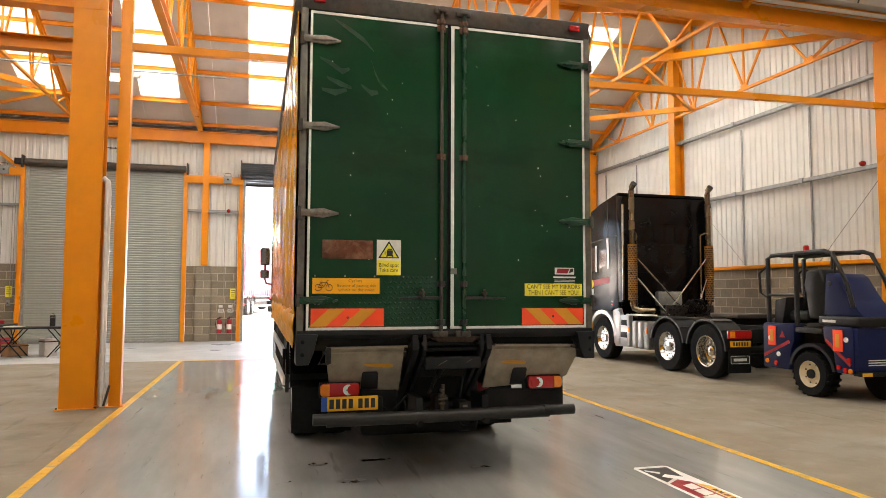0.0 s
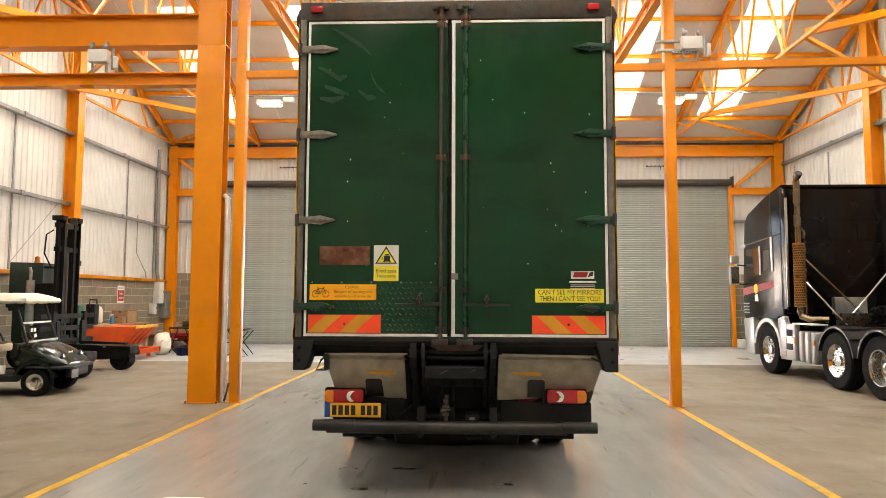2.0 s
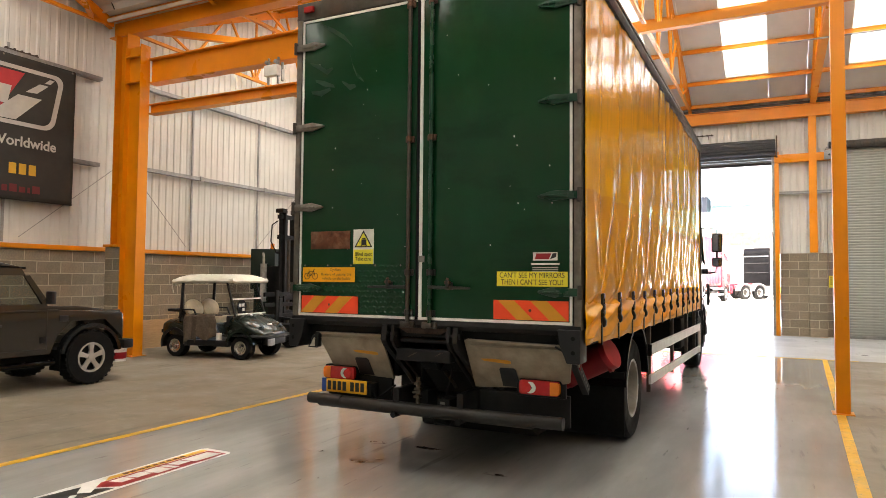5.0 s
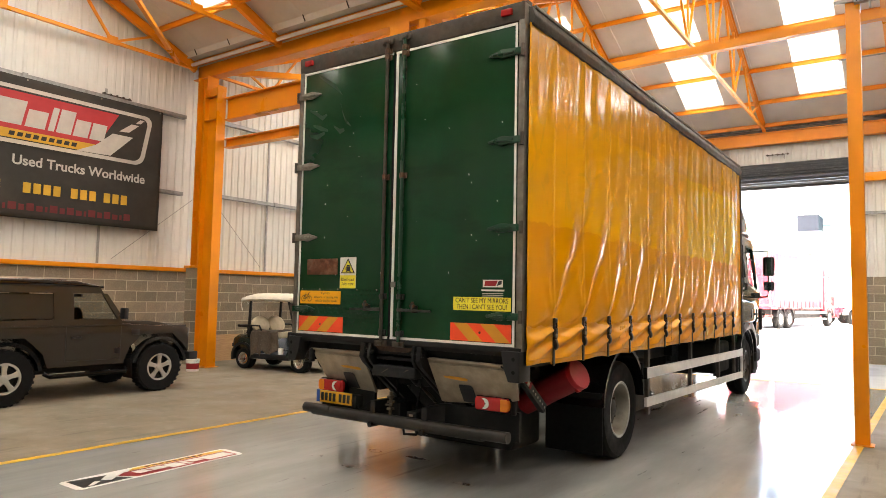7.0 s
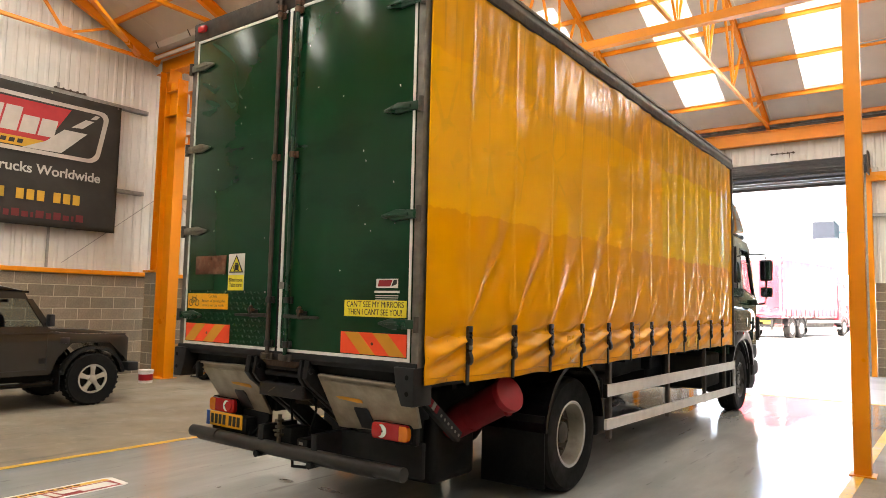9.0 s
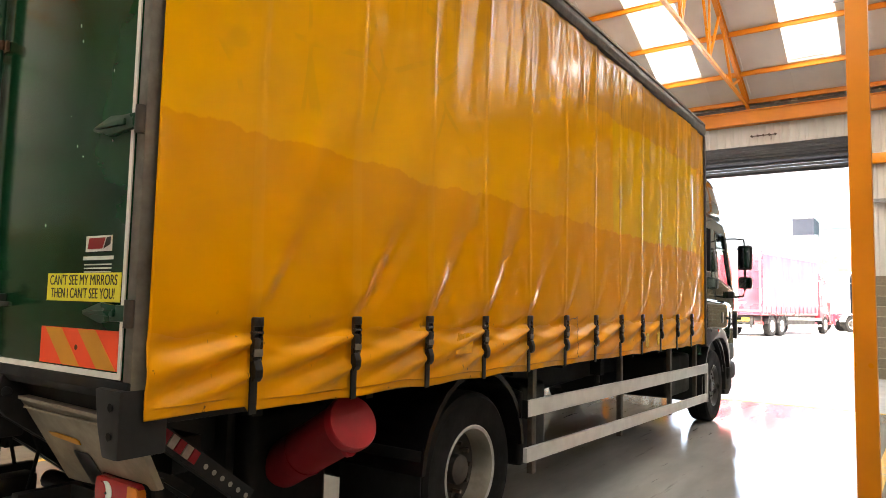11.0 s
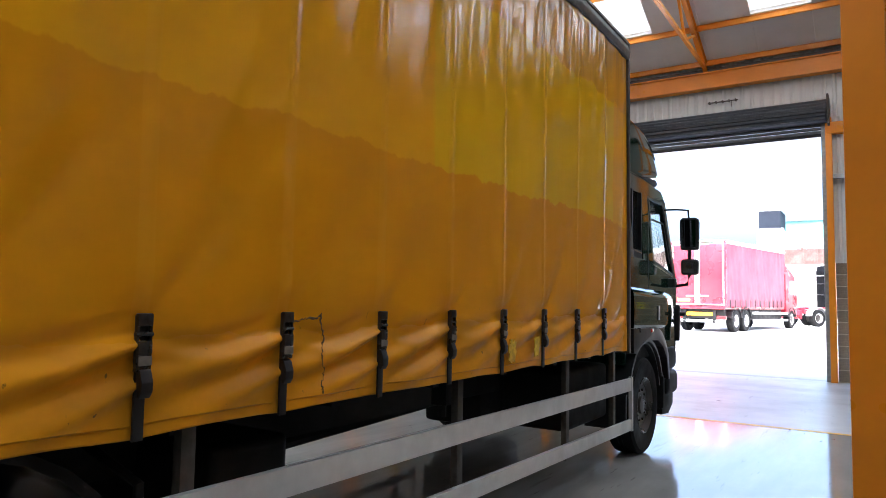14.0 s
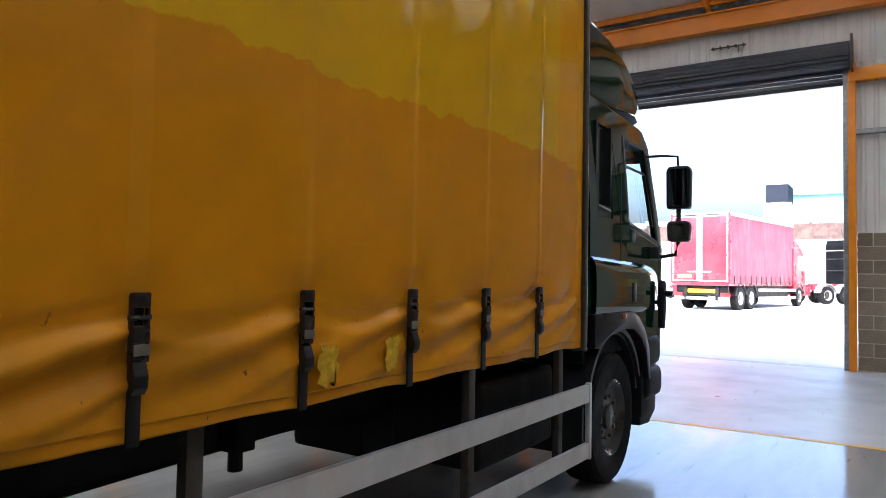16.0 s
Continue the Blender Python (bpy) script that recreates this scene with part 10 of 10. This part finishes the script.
def sack(x, y, r, h, m, label, seed):
    bm = bmesh.new()
    bmesh.ops.create_icosphere(bm, subdivisions=3, radius=1.0)
    for v in bm.verts:
        k = 1 + 0.28 * noise.noise(v.co * 1.6 + Vector((seed, 0, 0))) + 0.1 * noise.noise(v.co * 5 + Vector((0, seed, 0)))
        v.co = Vector((v.co.x * r * k, v.co.y * r * k, max(0.0, (v.co.z * 0.55 + 0.5)) * h * k))
    t = thing("sack", label, "sack", x, y, 0)
    part("bag", bm, m, t)
    part("bag_neck", lathe([(0.05, h * 0.95), (0.03, h * 1.04), (0.06, h * 1.14)], "z", 10), m, t)


sack(-6.6, 19.0, 0.26, 0.55, CANOPY, "pale woven sack standing on the floor", 3)
sack(-6.35, 19.6, 0.2, 0.32, CLOTH, "brown sack slumped on the floor", 8)
sack(-6.0, 19.2, 0.2, 0.22, PLASTIC, "black rubbish bag on the floor", 5)


def trestle_table(x, y, turn, label):
    t = thing("trestle_table", label, "table", x, y, 0, turn, "trestle tables")
    part("table_top", box(-0.75, 0.75, -0.35, 0.35, 0.69, 0.735, 0.008), PLASTIC, t, "dark table top")
    for s in (-1, 1):
        for d in (-1, 1):
            part("table_leg", tubes((((s * 0.55 - 0.28, d * 0.28, 0.0), (s * 0.55 + 0.28, d * 0.28, 0.69)), 0.014)), BLACK, t, "crossed thin leg")
            part("table_leg", tubes((((s * 0.55 + 0.28, d * 0.3, 0.0), (s * 0.55 - 0.28, d * 0.3, 0.69)), 0.014)), BLACK, t, "crossed thin leg")
        part("stretcher", tubes((((s * 0.55, -0.28, 0.35), (s * 0.55, 0.28, 0.35)), 0.01)), BLACK, t)
    return t


trestle_table(-4.9, 18.95, 4, "dark folding trestle table with crossed legs")
trestle_table(-6.35, 20.4, 90, "dark folding table piled with tools")
for k, (x, y, z, w, d, h, m, nm, lab) in enumerate(((-5.4, 18.9, 0.735, 0.4, 0.3, 0.02, WHITE, "paper_sheets", "white papers on the table"), (-4.6, 19.0, 0.735, 0.12, 0.14, 0.28, PLASTIC, "cordless_drill", "black cordless drill on the table"), (-6.3, 20.1, 0.735, 0.35, 0.3, 0.18, PLASTIC, "tool_case", "black tool case on the table"), (-6.35, 20.7, 0.735, 0.25, 0.3, 0.1, REDPLASTIC, "tool_tray", "red tool tray on the table"), (-4.75, 19.3, 0.0, 0.32, 0.3, 0.42, WHITE, "plastic_drum", "white plastic drum under the table"), (-5.5, 19.3, 0.0, 0.5, 0.3, 0.3, CARD, "parts_box", "brown parts box under the table"), (-5.9, 18.8, 0.0, 0.25, 0.25, 0.22, BLUE, "jerry_can", "blue-green can on the floor"), (-6.2, 20.2, 0.0, 0.35, 0.5, 0.4, REDPLASTIC, "tool_chest", "red tool chest on the floor"))):
    t = thing(nm, lab, nm.split("_")[-1], x, y, z, 10 * k)
    part("body", box(-w / 2, w / 2, -d / 2, d / 2, 0, h, min(0.015, h / 3)), m, t)
    if h > 0.05:
        part("lid", box(-w / 2 - 0.008, w / 2 + 0.008, -d / 2 - 0.008, d / 2 + 0.008, h * 0.8, h * 0.86, 0.004), PLASTIC if m is not PLASTIC else HINGE, t)
        part("handle", tubes((((-w * 0.2, 0, h), (-w * 0.2, 0, h + 0.04), (w * 0.2, 0, h + 0.04), (w * 0.2, 0, h)), 0.008)), PLASTIC, t)

t = thing("paint_bucket", "white and red plastic bucket by the column", "bucket", -6.84, 9.72, 0)
part("pail", lathe([(0.0, 0.0), (0.125, 0.0), (0.14, 0.225), (0.148, 0.23), (0.148, 0.25), (0.0, 0.255)], "z", 24), WHITE, t, "white pail")
part("label_band", lathe([(0.1295, 0.05), (0.1375, 0.17)], "z", 24), REDPLASTIC, t, "red label band")
part("bail", tubes((tuple((0.149 * math.cos(a), 0.0, 0.23 - 0.07 * math.sin(a)) for a in [math.pi * k / 10 for k in range(11)]), 0.004)), HINGE, t)
t = thing("plywood_sheet", "bare plywood sheet leaning on the gable blockwork", "board", WEST + 0.10, 11.75, 0)
part("sheet", prism([(0.17, 0.0), (0.2, 0.0), (0.045, 0.62), (0.02, 0.62)], "y", -0.95, 0.95), WOOD, t, smooth=False)
t = thing("oil_can", "green plastic can by the shutter", "can", 11.25, 22.9, 0)
part("body", box(-0.12, 0.12, -0.18, 0.18, 0, 0.38, 0.04, 3), FLGREEN, t)
part("cap", lathe([(0.04, 0.38), (0.04, 0.42), (0.0, 0.42)], "z", 12, (0, 0.1, 0)), REDPLASTIC, t)
t = thing("oil_can", "white plastic can by the shutter", "can", 10.95, 22.8, 0)
part("body", box(-0.1, 0.1, -0.12, 0.12, 0, 0.3, 0.04, 3), WHITE, t)
part("cap", lathe([(0.03, 0.3), (0.03, 0.34), (0.0, 0.34)], "z", 12), PLASTIC, t)


# ---------------------------------------------------------------- the yard outside
def red_lorry(x, y, z):
    t = thing("red_lorry", "faded red curtain-sided lorry parked in the yard", "lorry", x, y, z, -11)
    H0 = 4.08
    for s in (-1, 1):
        bm = bmesh.new()
        n, k = 90, 14
        g = [[bm.verts.new((s * (1.25 + 0.035 * noise.noise((i * 0.3 + j * 0.12, j * 0.1, 4)) + (0.035 * math.sin(i * 0.9) if j < 2 else 0)), 0.05 + 7.9 * i / n, 1.15 + (H0 - 1.3) * j / k)) for j in range(k + 1)] for i in range(n + 1)]
        for i in range(n):
            for j in range(k):
                bm.faces.new((g[i][j], g[i + 1][j], g[i + 1][j + 1], g[i][j + 1]))
        bmesh.ops.recalc_face_normals(bm, faces=bm.faces[:])
        part("side_curtain", bm, REDTARP, t, "faded red side curtain")
        part("cant_rail", box(min(s * 1.2, s * 1.29), max(s * 1.2, s * 1.29), 0, 8.0, H0 - 0.16, H0, 0.01), WHITE, t, "pale roof rail")
        part("rear_post", box(min(s * 1.19, s * 1.28), max(s * 1.19, s * 1.28), -0.02, 0.06, 1.1, H0, 0.01), REDPAINT, t)
        d = part("rear_door", box(min(s * 0.01, s * 1.18), max(s * 0.01, s * 1.18), -0.02, 0.03, 1.2, H0 - 0.12, 0.005), REDPAINT, t, "red rear door")
        part("lock_rod", tubes((((s * 0.1, -0.05, 1.2), (s * 0.1, -0.05, H0 - 0.1)), 0.02)), WHITE, d, "pale locking rod")
        part("door_edge", box(min(s * 1.13, s * 1.18), max(s * 1.13, s * 1.18), -0.026, -0.02, 1.2, H0 - 0.12), WHITE, d, "white door edging", False)
        part("door_edge", box(min(s * 0.01, s * 0.05), max(s * 0.01, s * 0.05), -0.026, -0.02, 1.2, H0 - 0.12), WHITE, d, smooth=False)
        for zz in (1.2, H0 - 0.16):
            part("door_edge", box(min(s * 0.05, s * 1.13), max(s * 0.05, s * 1.13), -0.026, -0.02, zz, zz + 0.04), WHITE, d, smooth=False)
        part("handle", box(min(s * 0.1, s * 0.5), max(s * 0.1, s * 0.5), -0.07, -0.05, 1.58, 1.62, 0.006), WHITE, d, "pale door handle")
        for zz in (1.5, 2.3, 3.1, 3.6):
            part("hinge", box(min(s * 0.95, s * 1.27), max(s * 0.95, s * 1.27), -0.045, -0.02, zz - 0.03, zz + 0.03, 0.006), REDPAINT, d)
        part("tail_lamp", box(min(s * 0.8, s * 1.2), max(s * 0.8, s * 1.2), 0.1, 0.2, 0.56, 0.72, 0.02), RED, t, "red tail lamp")
        for yy in (1.3, 2.55, 9.2):
            wheel(t, s * 1.06, yy, 0.5, 0.5, 0.3, s, None, 0.56, 10, 0.9 if yy < 5 else 0.3)
            part("mudguard", mudguard(yy, 0.53, 0.58, min(s * 0.8, s * 1.24), max(s * 0.8, s * 1.24), 10, 170, 0.03), PLASTIC, t)
        gd = part("side_guard", bars(((s * 1.24, 3.3, 0.85), (s * 1.24, 8.4, 0.82), 0.03, 0.12), ((s * 1.24, 3.3, 0.5), (s * 1.24, 8.4, 0.46), 0.03, 0.1)), RAILALU, t, "pale side guard rails", False)
        part("cab_side", prism([(8.3, 0.9), (10.2, 0.7), (10.25, 1.6), (9.95, 2.6), (9.7, 2.85), (8.3, 2.9)], "x", s * 1.1, s * 1.2, 0.02), REDPAINT, t, "red cab side")
        part("cab_window", prism([(9.0, 1.85), (10.05, 1.8), (9.8, 2.55), (9.0, 2.55)], "x", s * 1.195, s * 1.206), DKGLASS, t, smooth=False)
        part("mirror", box(min(s * 1.35, s * 1.55), max(s * 1.35, s * 1.55), 10.0, 10.12, 1.9, 2.6, 0.04), WHITE, t, "pale mirror")
        for k in range(12):
            part("strap", box(min(s * 1.27, s * 1.3), max(s * 1.27, s * 1.3), 0.4 + 0.63 * k, 0.45 + 0.63 * k, 1.08, 1.45, 0.004), PLASTIC, t)
    part("roof", box(-1.2, 1.2, 0, 8.0, H0 - 0.06, H0 + 0.02, 0.01), WHITE, t)
    part("bulkhead", box(-1.2, 1.2, 7.95, 8.02, 1.1, H0, 0.01), REDPAINT, t)
    part("deck", box(-1.2, 1.2, 0.0, 8.0, 1.02, 1.16, 0.01), REDPAINT, t)
    part("chassis", boxes((-0.45, -0.35, 0.3, 9.8, 0.7, 1.0), (0.35, 0.45, 0.3, 9.8, 0.7, 1.0)), BLACK, t, smooth=False)
    part("tail_frame", join(box(-1.1, 1.1, 0.2, 0.32, 0.6, 1.04, 0.01), box(-0.75, -0.6, 0.1, 0.3, 0.4, 1.0, 0.01), box(0.6, 0.75, 0.1, 0.3, 0.4, 1.0, 0.01)), BLACK, t, "dark tail frame")
    part("underbody", box(-0.95, 0.95, 3.4, 8.3, 0.5, 1.02, 0.03), BLACK, t, "dark underbody with tanks")
    part("bumper_bar", box(-1.15, 1.15, 0.1, 0.22, 0.42, 0.55, 0.02), GALV, t)
    part("rear_board", box(-0.75, 0.75, 0.16, 0.18, 0.72, 0.88), SIGNORANGE, t, "orange rear marker strip", False)
    part("plate", box(-0.25, 0.25, 0.26, 0.28, 0.84, 0.95), PLATE, t, smooth=False)
    part("notice", box(-0.95, -0.35, -0.024, -0.0205, 1.35, 1.48), SIGNYEL, t, "yellow notice strip", False)
    part("cab_front", prism([(10.1, 0.6), (10.25, 0.6), (10.28, 1.6), (9.98, 2.6), (9.85, 2.6)], "x", -1.18, 1.18, 0.02), REDPAINT, t)
    part("cab_back", box(-1.15, 1.15, 8.28, 8.34, 0.9, 2.9), REDPAINT, t, smooth=False)
    part("cab_roof", prism([(8.3, 2.88), (9.7, 2.83), (9.75, 2.9), (9.3, 3.1), (8.3, 3.5)], "x", -1.15, 1.15, 0.02), REDPAINT, t)


red_lorry(-1.6, 39.1, 0.3)
YARDBLACK = mat("dusty_black_paint", (0.004, 0.004, 0.0045), 0.6, vary=0.3, grain=3, spec=0.04)
t = thing("red_tractor_chassis", "red-framed tractor unit with black cab in the yard", "lorry", 1.11, 53.26, 0.3, -40)
for s in (-1, 1):
    for y in (0.5, 1.85, 4.65):
        wheel(t, s * 1.0, y, 0.5, 0.5, 0.3, s, None, 0.56, 10, 0.8)
        part("mudguard", mudguard(y, 0.53, 0.58, min(s * 0.75, s * 1.2), max(s * 0.75, s * 1.2), 10, 170, 0.04), SILVER, t, "grey mudguard")
    part("chassis_rail", box(min(s * 0.35, s * 0.5), max(s * 0.35, s * 0.5), -0.9, 5.2, 0.75, 1.0, 0.01), REDPAINT, t, "red chassis rail")
    part("tail_lamp", box(min(s * 0.6, s * 1.1), max(s * 0.6, s * 1.1), -0.95, -0.88, 0.5, 0.68, 0.02), RED, t)
part("tail_beam", box(-1.1, 1.1, -0.9, -0.7, 0.45, 0.95, 0.02), REDPAINT, t, "red tail beam")
for y in (-0.55, -0.2):
    part("cross_member", box(-0.8, 0.8, y - 0.06, y + 0.06, 0.8, 1.1, 0.01), REDPAINT, t)
part("fifth_wheel", box(-0.5, 0.5, 0.7, 1.9, 1.02, 1.15, 0.03), REDPAINT, t, "red coupling plate")
part("cab", prism([(2.8, 1.0), (5.1, 0.7), (5.15, 2.1), (4.85, 3.2), (3.8, 3.78), (2.9, 3.75), (2.78, 3.4)], "x", -1.2, 1.2, 0.05), YARDBLACK, t, "black cab")
part("cab_window", prism([(3.7, 1.9), (4.9, 1.85), (4.7, 2.65), (3.7, 2.7)], "x", 1.2, 1.21), DKGLASS, t, smooth=False)
part("skirt", box(-1.15, 1.15, 2.5, 4.0, 0.3, 0.95, 0.03), WHITE, t, "white side skirts")
# white panel paints the bright reflection along the cab's right side
part("side_fairing", prism([(2.9, 1.0), (3.6, 0.95), (3.6, 3.5), (2.95, 3.5)], "x", 1.2, 1.24, 0.01), WHITE, t, "white panel for the bright reflection on the cab side")
for z in (1.9, 2.6, 3.1):
    part("back_panel_rib", box(-1.1, 1.1, 2.74, 2.8, z, z + 0.05, 0.01), SILVER if z == 3.1 else PLASTIC, t)

# banks, fence and buildings behind the yard
PILE = mat("brown_sheet_pile", (0.062, 0.036, 0.03), 0.8, vary=0.3, grain=3, stain=(0.10, 0.07, 0.06), stain_scale=1.5, stain_amount=0.5)
struct("retaining_wall", box(-60, 60, 70, 70.6, -0.2, 4.9), YARD, "pale concrete retaining wall behind the yard", "wall", False)
f = struct("fence_rust", box(-60, 60, 70.2, 70.24, 4.9, 6.2), PILE, "rusty sheet pile fence on the retaining wall", "fence", False)
for k in range(120):
    part("pile_rib", box(-60 + k, -59.75 + k, 70.1, 70.2, 4.9, 6.2 + 0.12 * math.sin(k * 1.7)), PILE, f, smooth=False)
TEAL = mat("teal_cladding", (0.16, 0.36, 0.36), 0.5, vary=0.06, grain=1)
t = thing("teal_shed", "far teal-clad industrial shed", "building", 0.9, 98, 0)
part("wall", box(-6, 26, 0, 14, 0, 11.6), TEAL, t, "teal sheeting", False)
part("roof", prism([(-0.4, 11.6), (7, 12.2), (14.4, 11.6)], "x", -6.4, 26.4), GALV, t, "grey roof", False)
for k in range(16):
    part("rib", box(-6 + 2 * k, -5.9 + 2 * k, -0.06, 0.0, 0, 11.6), TEAL, t, smooth=False)
t = thing("dark_plant_room", "dark grey box building with roof railing far behind", "building", -4.6, 90, 0)
part("lower_wall", box(-1.3, 1.3, 0.05, 5, 0, 9.9), CLAD, t, "pale lower storey", False)
part("wall", box(-1.1, 1.1, 0, 5, 9.9, 12.0), mat("slate_cladding", (0.014, 0.017, 0.024), 0.7, vary=0.1, grain=1, spec=0.05), t, "slate grey cladding", False)
part("roof", box(-1.15, 1.15, -0.05, 5.05, 12.0, 12.1), GALV, t, smooth=False)
part("roof_rail", tubes(*[(((-1 + 0.5 * k, -1, 7.4), (-1 + 0.5 * k, -1, 9.9)), 0.03) for k in range(6)], (((-1, -1, 9.9), (1.5, -1, 9.9)), 0.03), (((-1, -1, 8.8), (1.5, -1, 8.8)), 0.03)), WHITE, t, "white steel railing")
t = thing("pale_building", "long pale industrial building far behind the fence", "building", -30, 88, 0)
part("wall", box(-40, 24, 0, 3, 0, 7.6), CLAD, t, "pale sheeting", False)
part("roof", prism([(-0.4, 7.6), (1.5, 8.3), (3.4, 7.6)], "x", -40.4, 24.4), GALV, t, smooth=False)
for k in range(12):
    part("window", box(-36 + 5 * k, -33.5 + 5 * k, -0.03, 0.0, 4.5, 5.8), DKGLASS, t, smooth=False)


def parked_car(x, y, z, rz, m, label):
    t = thing("parked_car", label, "car", x, y, z, rz, "parked cars")
    part("body", prism([(-2.0, 0.35), (2.05, 0.35), (2.1, 0.7), (1.9, 0.85), (1.1, 0.95), (-1.9, 0.98), (-2.1, 0.7)], "x", -0.85, 0.85, 0.06, 3), m, t)
    part("cabin", prism([(1.1, 0.93), (0.4, 1.42), (-1.0, 1.45), (-1.75, 0.96)], "x", -0.72, 0.72, 0.06, 3), DKGLASS, t, "dark glazed cabin")
    part("roof", prism([(0.35, 1.42), (-0.95, 1.45), (-0.95, 1.49), (0.3, 1.46)], "x", -0.66, 0.66, 0.01), m, t)
    for s in (-1, 1):
        for yy in (-1.25, 1.3):
            wheel(t, s * 0.76, yy, 0.31, 0.31, 0.2, s, None, 0.62, 5, 0.3)
        part("tail_lamp", box(min(s * 0.55, s * 0.8), max(s * 0.55, s * 0.8), -2.1, -2.0, 0.72, 0.86, 0.02), RED, t)


def box_lorry(x, y, z):
    t = thing("box_lorry", "white box-bodied lorry parked beside the tractor unit", "lorry", x, y, z, -6)
    part("box_body", box(-1.22, 1.22, 0, 3.6, 1.0, 4.1, 0.03), WHITE, t, "white box body")
    part("rear_frame", join(box(-1.25, -1.15, -0.03, 0.02, 0.95, 4.12, 0.01), box(1.15, 1.25, -0.03, 0.02, 0.95, 4.12, 0.01), box(-1.15, 1.15, -0.03, 0.02, 4.02, 4.12, 0.01)), CLAD, t, "pale rear frame")
    for q in (-0.6, 0.6):
        part("lock_rod", tubes((((q, -0.04, 1.0), (q, -0.04, 4.0)), 0.02)), GALV, t)
    for q in (-1, 1):
        part("tail_lamp", box(min(q * 0.7, q * 1.15), max(q * 0.7, q * 1.15), -0.02, 0.06, 0.7, 0.9, 0.02), RED, t, "red tail lamp")
        wheel(t, q * 1.0, 0.9, 0.45, 0.45, 0.3, q, None, 0.56, 8, 0.6)
        wheel(t, q * 1.0, 3.1, 0.45, 0.45, 0.3, q, None, 0.56, 8, 0.4)
    part("bumper", box(-1.15, 1.15, 0.0, 0.1, 0.45, 0.6, 0.02), PLASTIC, t, "dark rear bumper")
    part("plate", box(-0.9, -0.4, -0.005, 0.0, 0.68, 0.8), PLATE, t, "yellow plate", False)
    part("chassis", boxes((-0.45, -0.35, 0.1, 3.5, 0.6, 1.0), (0.35, 0.45, 0.1, 3.5, 0.6, 1.0)), BLACK, t, smooth=False)


box_lorry(5.15, 49.6, 0.3)
# three thin dark strips laid across the yard
for x0, x1, y0 in ((-3.4, 1.2, 37.5), (-2.2, 2.4, 34.6), (-1.0, 6.0, 42.0)):
    struct("yard_joint", bars(((x0, y0, 0.3 if y0 > 39 else 0.03 + 0.27 * (y0 - 29.5) / 9.5), (x1, y0 - 0.6, 0.3 if y0 > 39 else 0.03 + 0.27 * (y0 - 30.1) / 9.5), 0.09, 0.012)), BLACK, "dark thin strip across the yard concrete", "joint", False)


parked_car(-5.6, 56, 0.3, 80, REDPAINT, "red hatchback parked in the yard")
parked_car(-8.2, 52, 0.3, 70, SILVER, "silver car parked in the yard")
parked_car(4.2, 60, 0.3, 95, LRGREY, "dark estate car parked in the yard")


# ---------------------------------------------------------------- blockwork pieces, last
for u0, u1 in ((WEST, -6.8), (-1.95, -0.37), (4.45, 5.93), (11.02, EAST)):
    blockwork("wall_north_blocks", "x", u0, u1, NORTH, 1, 10, u0 - 1, u1 + 1, "grey concrete blockwork below the sheeting")
blockwork("wall_west_blocks", "y", SOUTH, NORTH, WEST + 0.09, -1, 9, 8.0, 21.0, "grey concrete blockwork along the gable", SIDE[WEST] / 9)
blockwork("wall_east_blocks", "y", SOUTH, NORTH, EAST - 0.09, 1, 9, 8.0, 21.0, "grey concrete blockwork along the gable", SIDE[EAST] / 9)
for x in (-1.41, 5.43):
    blockwork("wall_north_pier", "x", x - 0.225, x + 0.225, NORTH - 0.2, 1, 10, x - 1, x + 1, "blockwork pier under the steel column")
blockwork("wall_west_pier", "x", -8.09, -7.66, 10.30, 1, 9, -9, -7, "blockwork pier under the valley column")
struct("pier_cap", box(-8.12, -7.655, 10.26, 10.7, 2.207, 2.26, 0.004), ORANGE, "orange plate on top of the block pier", "trim")
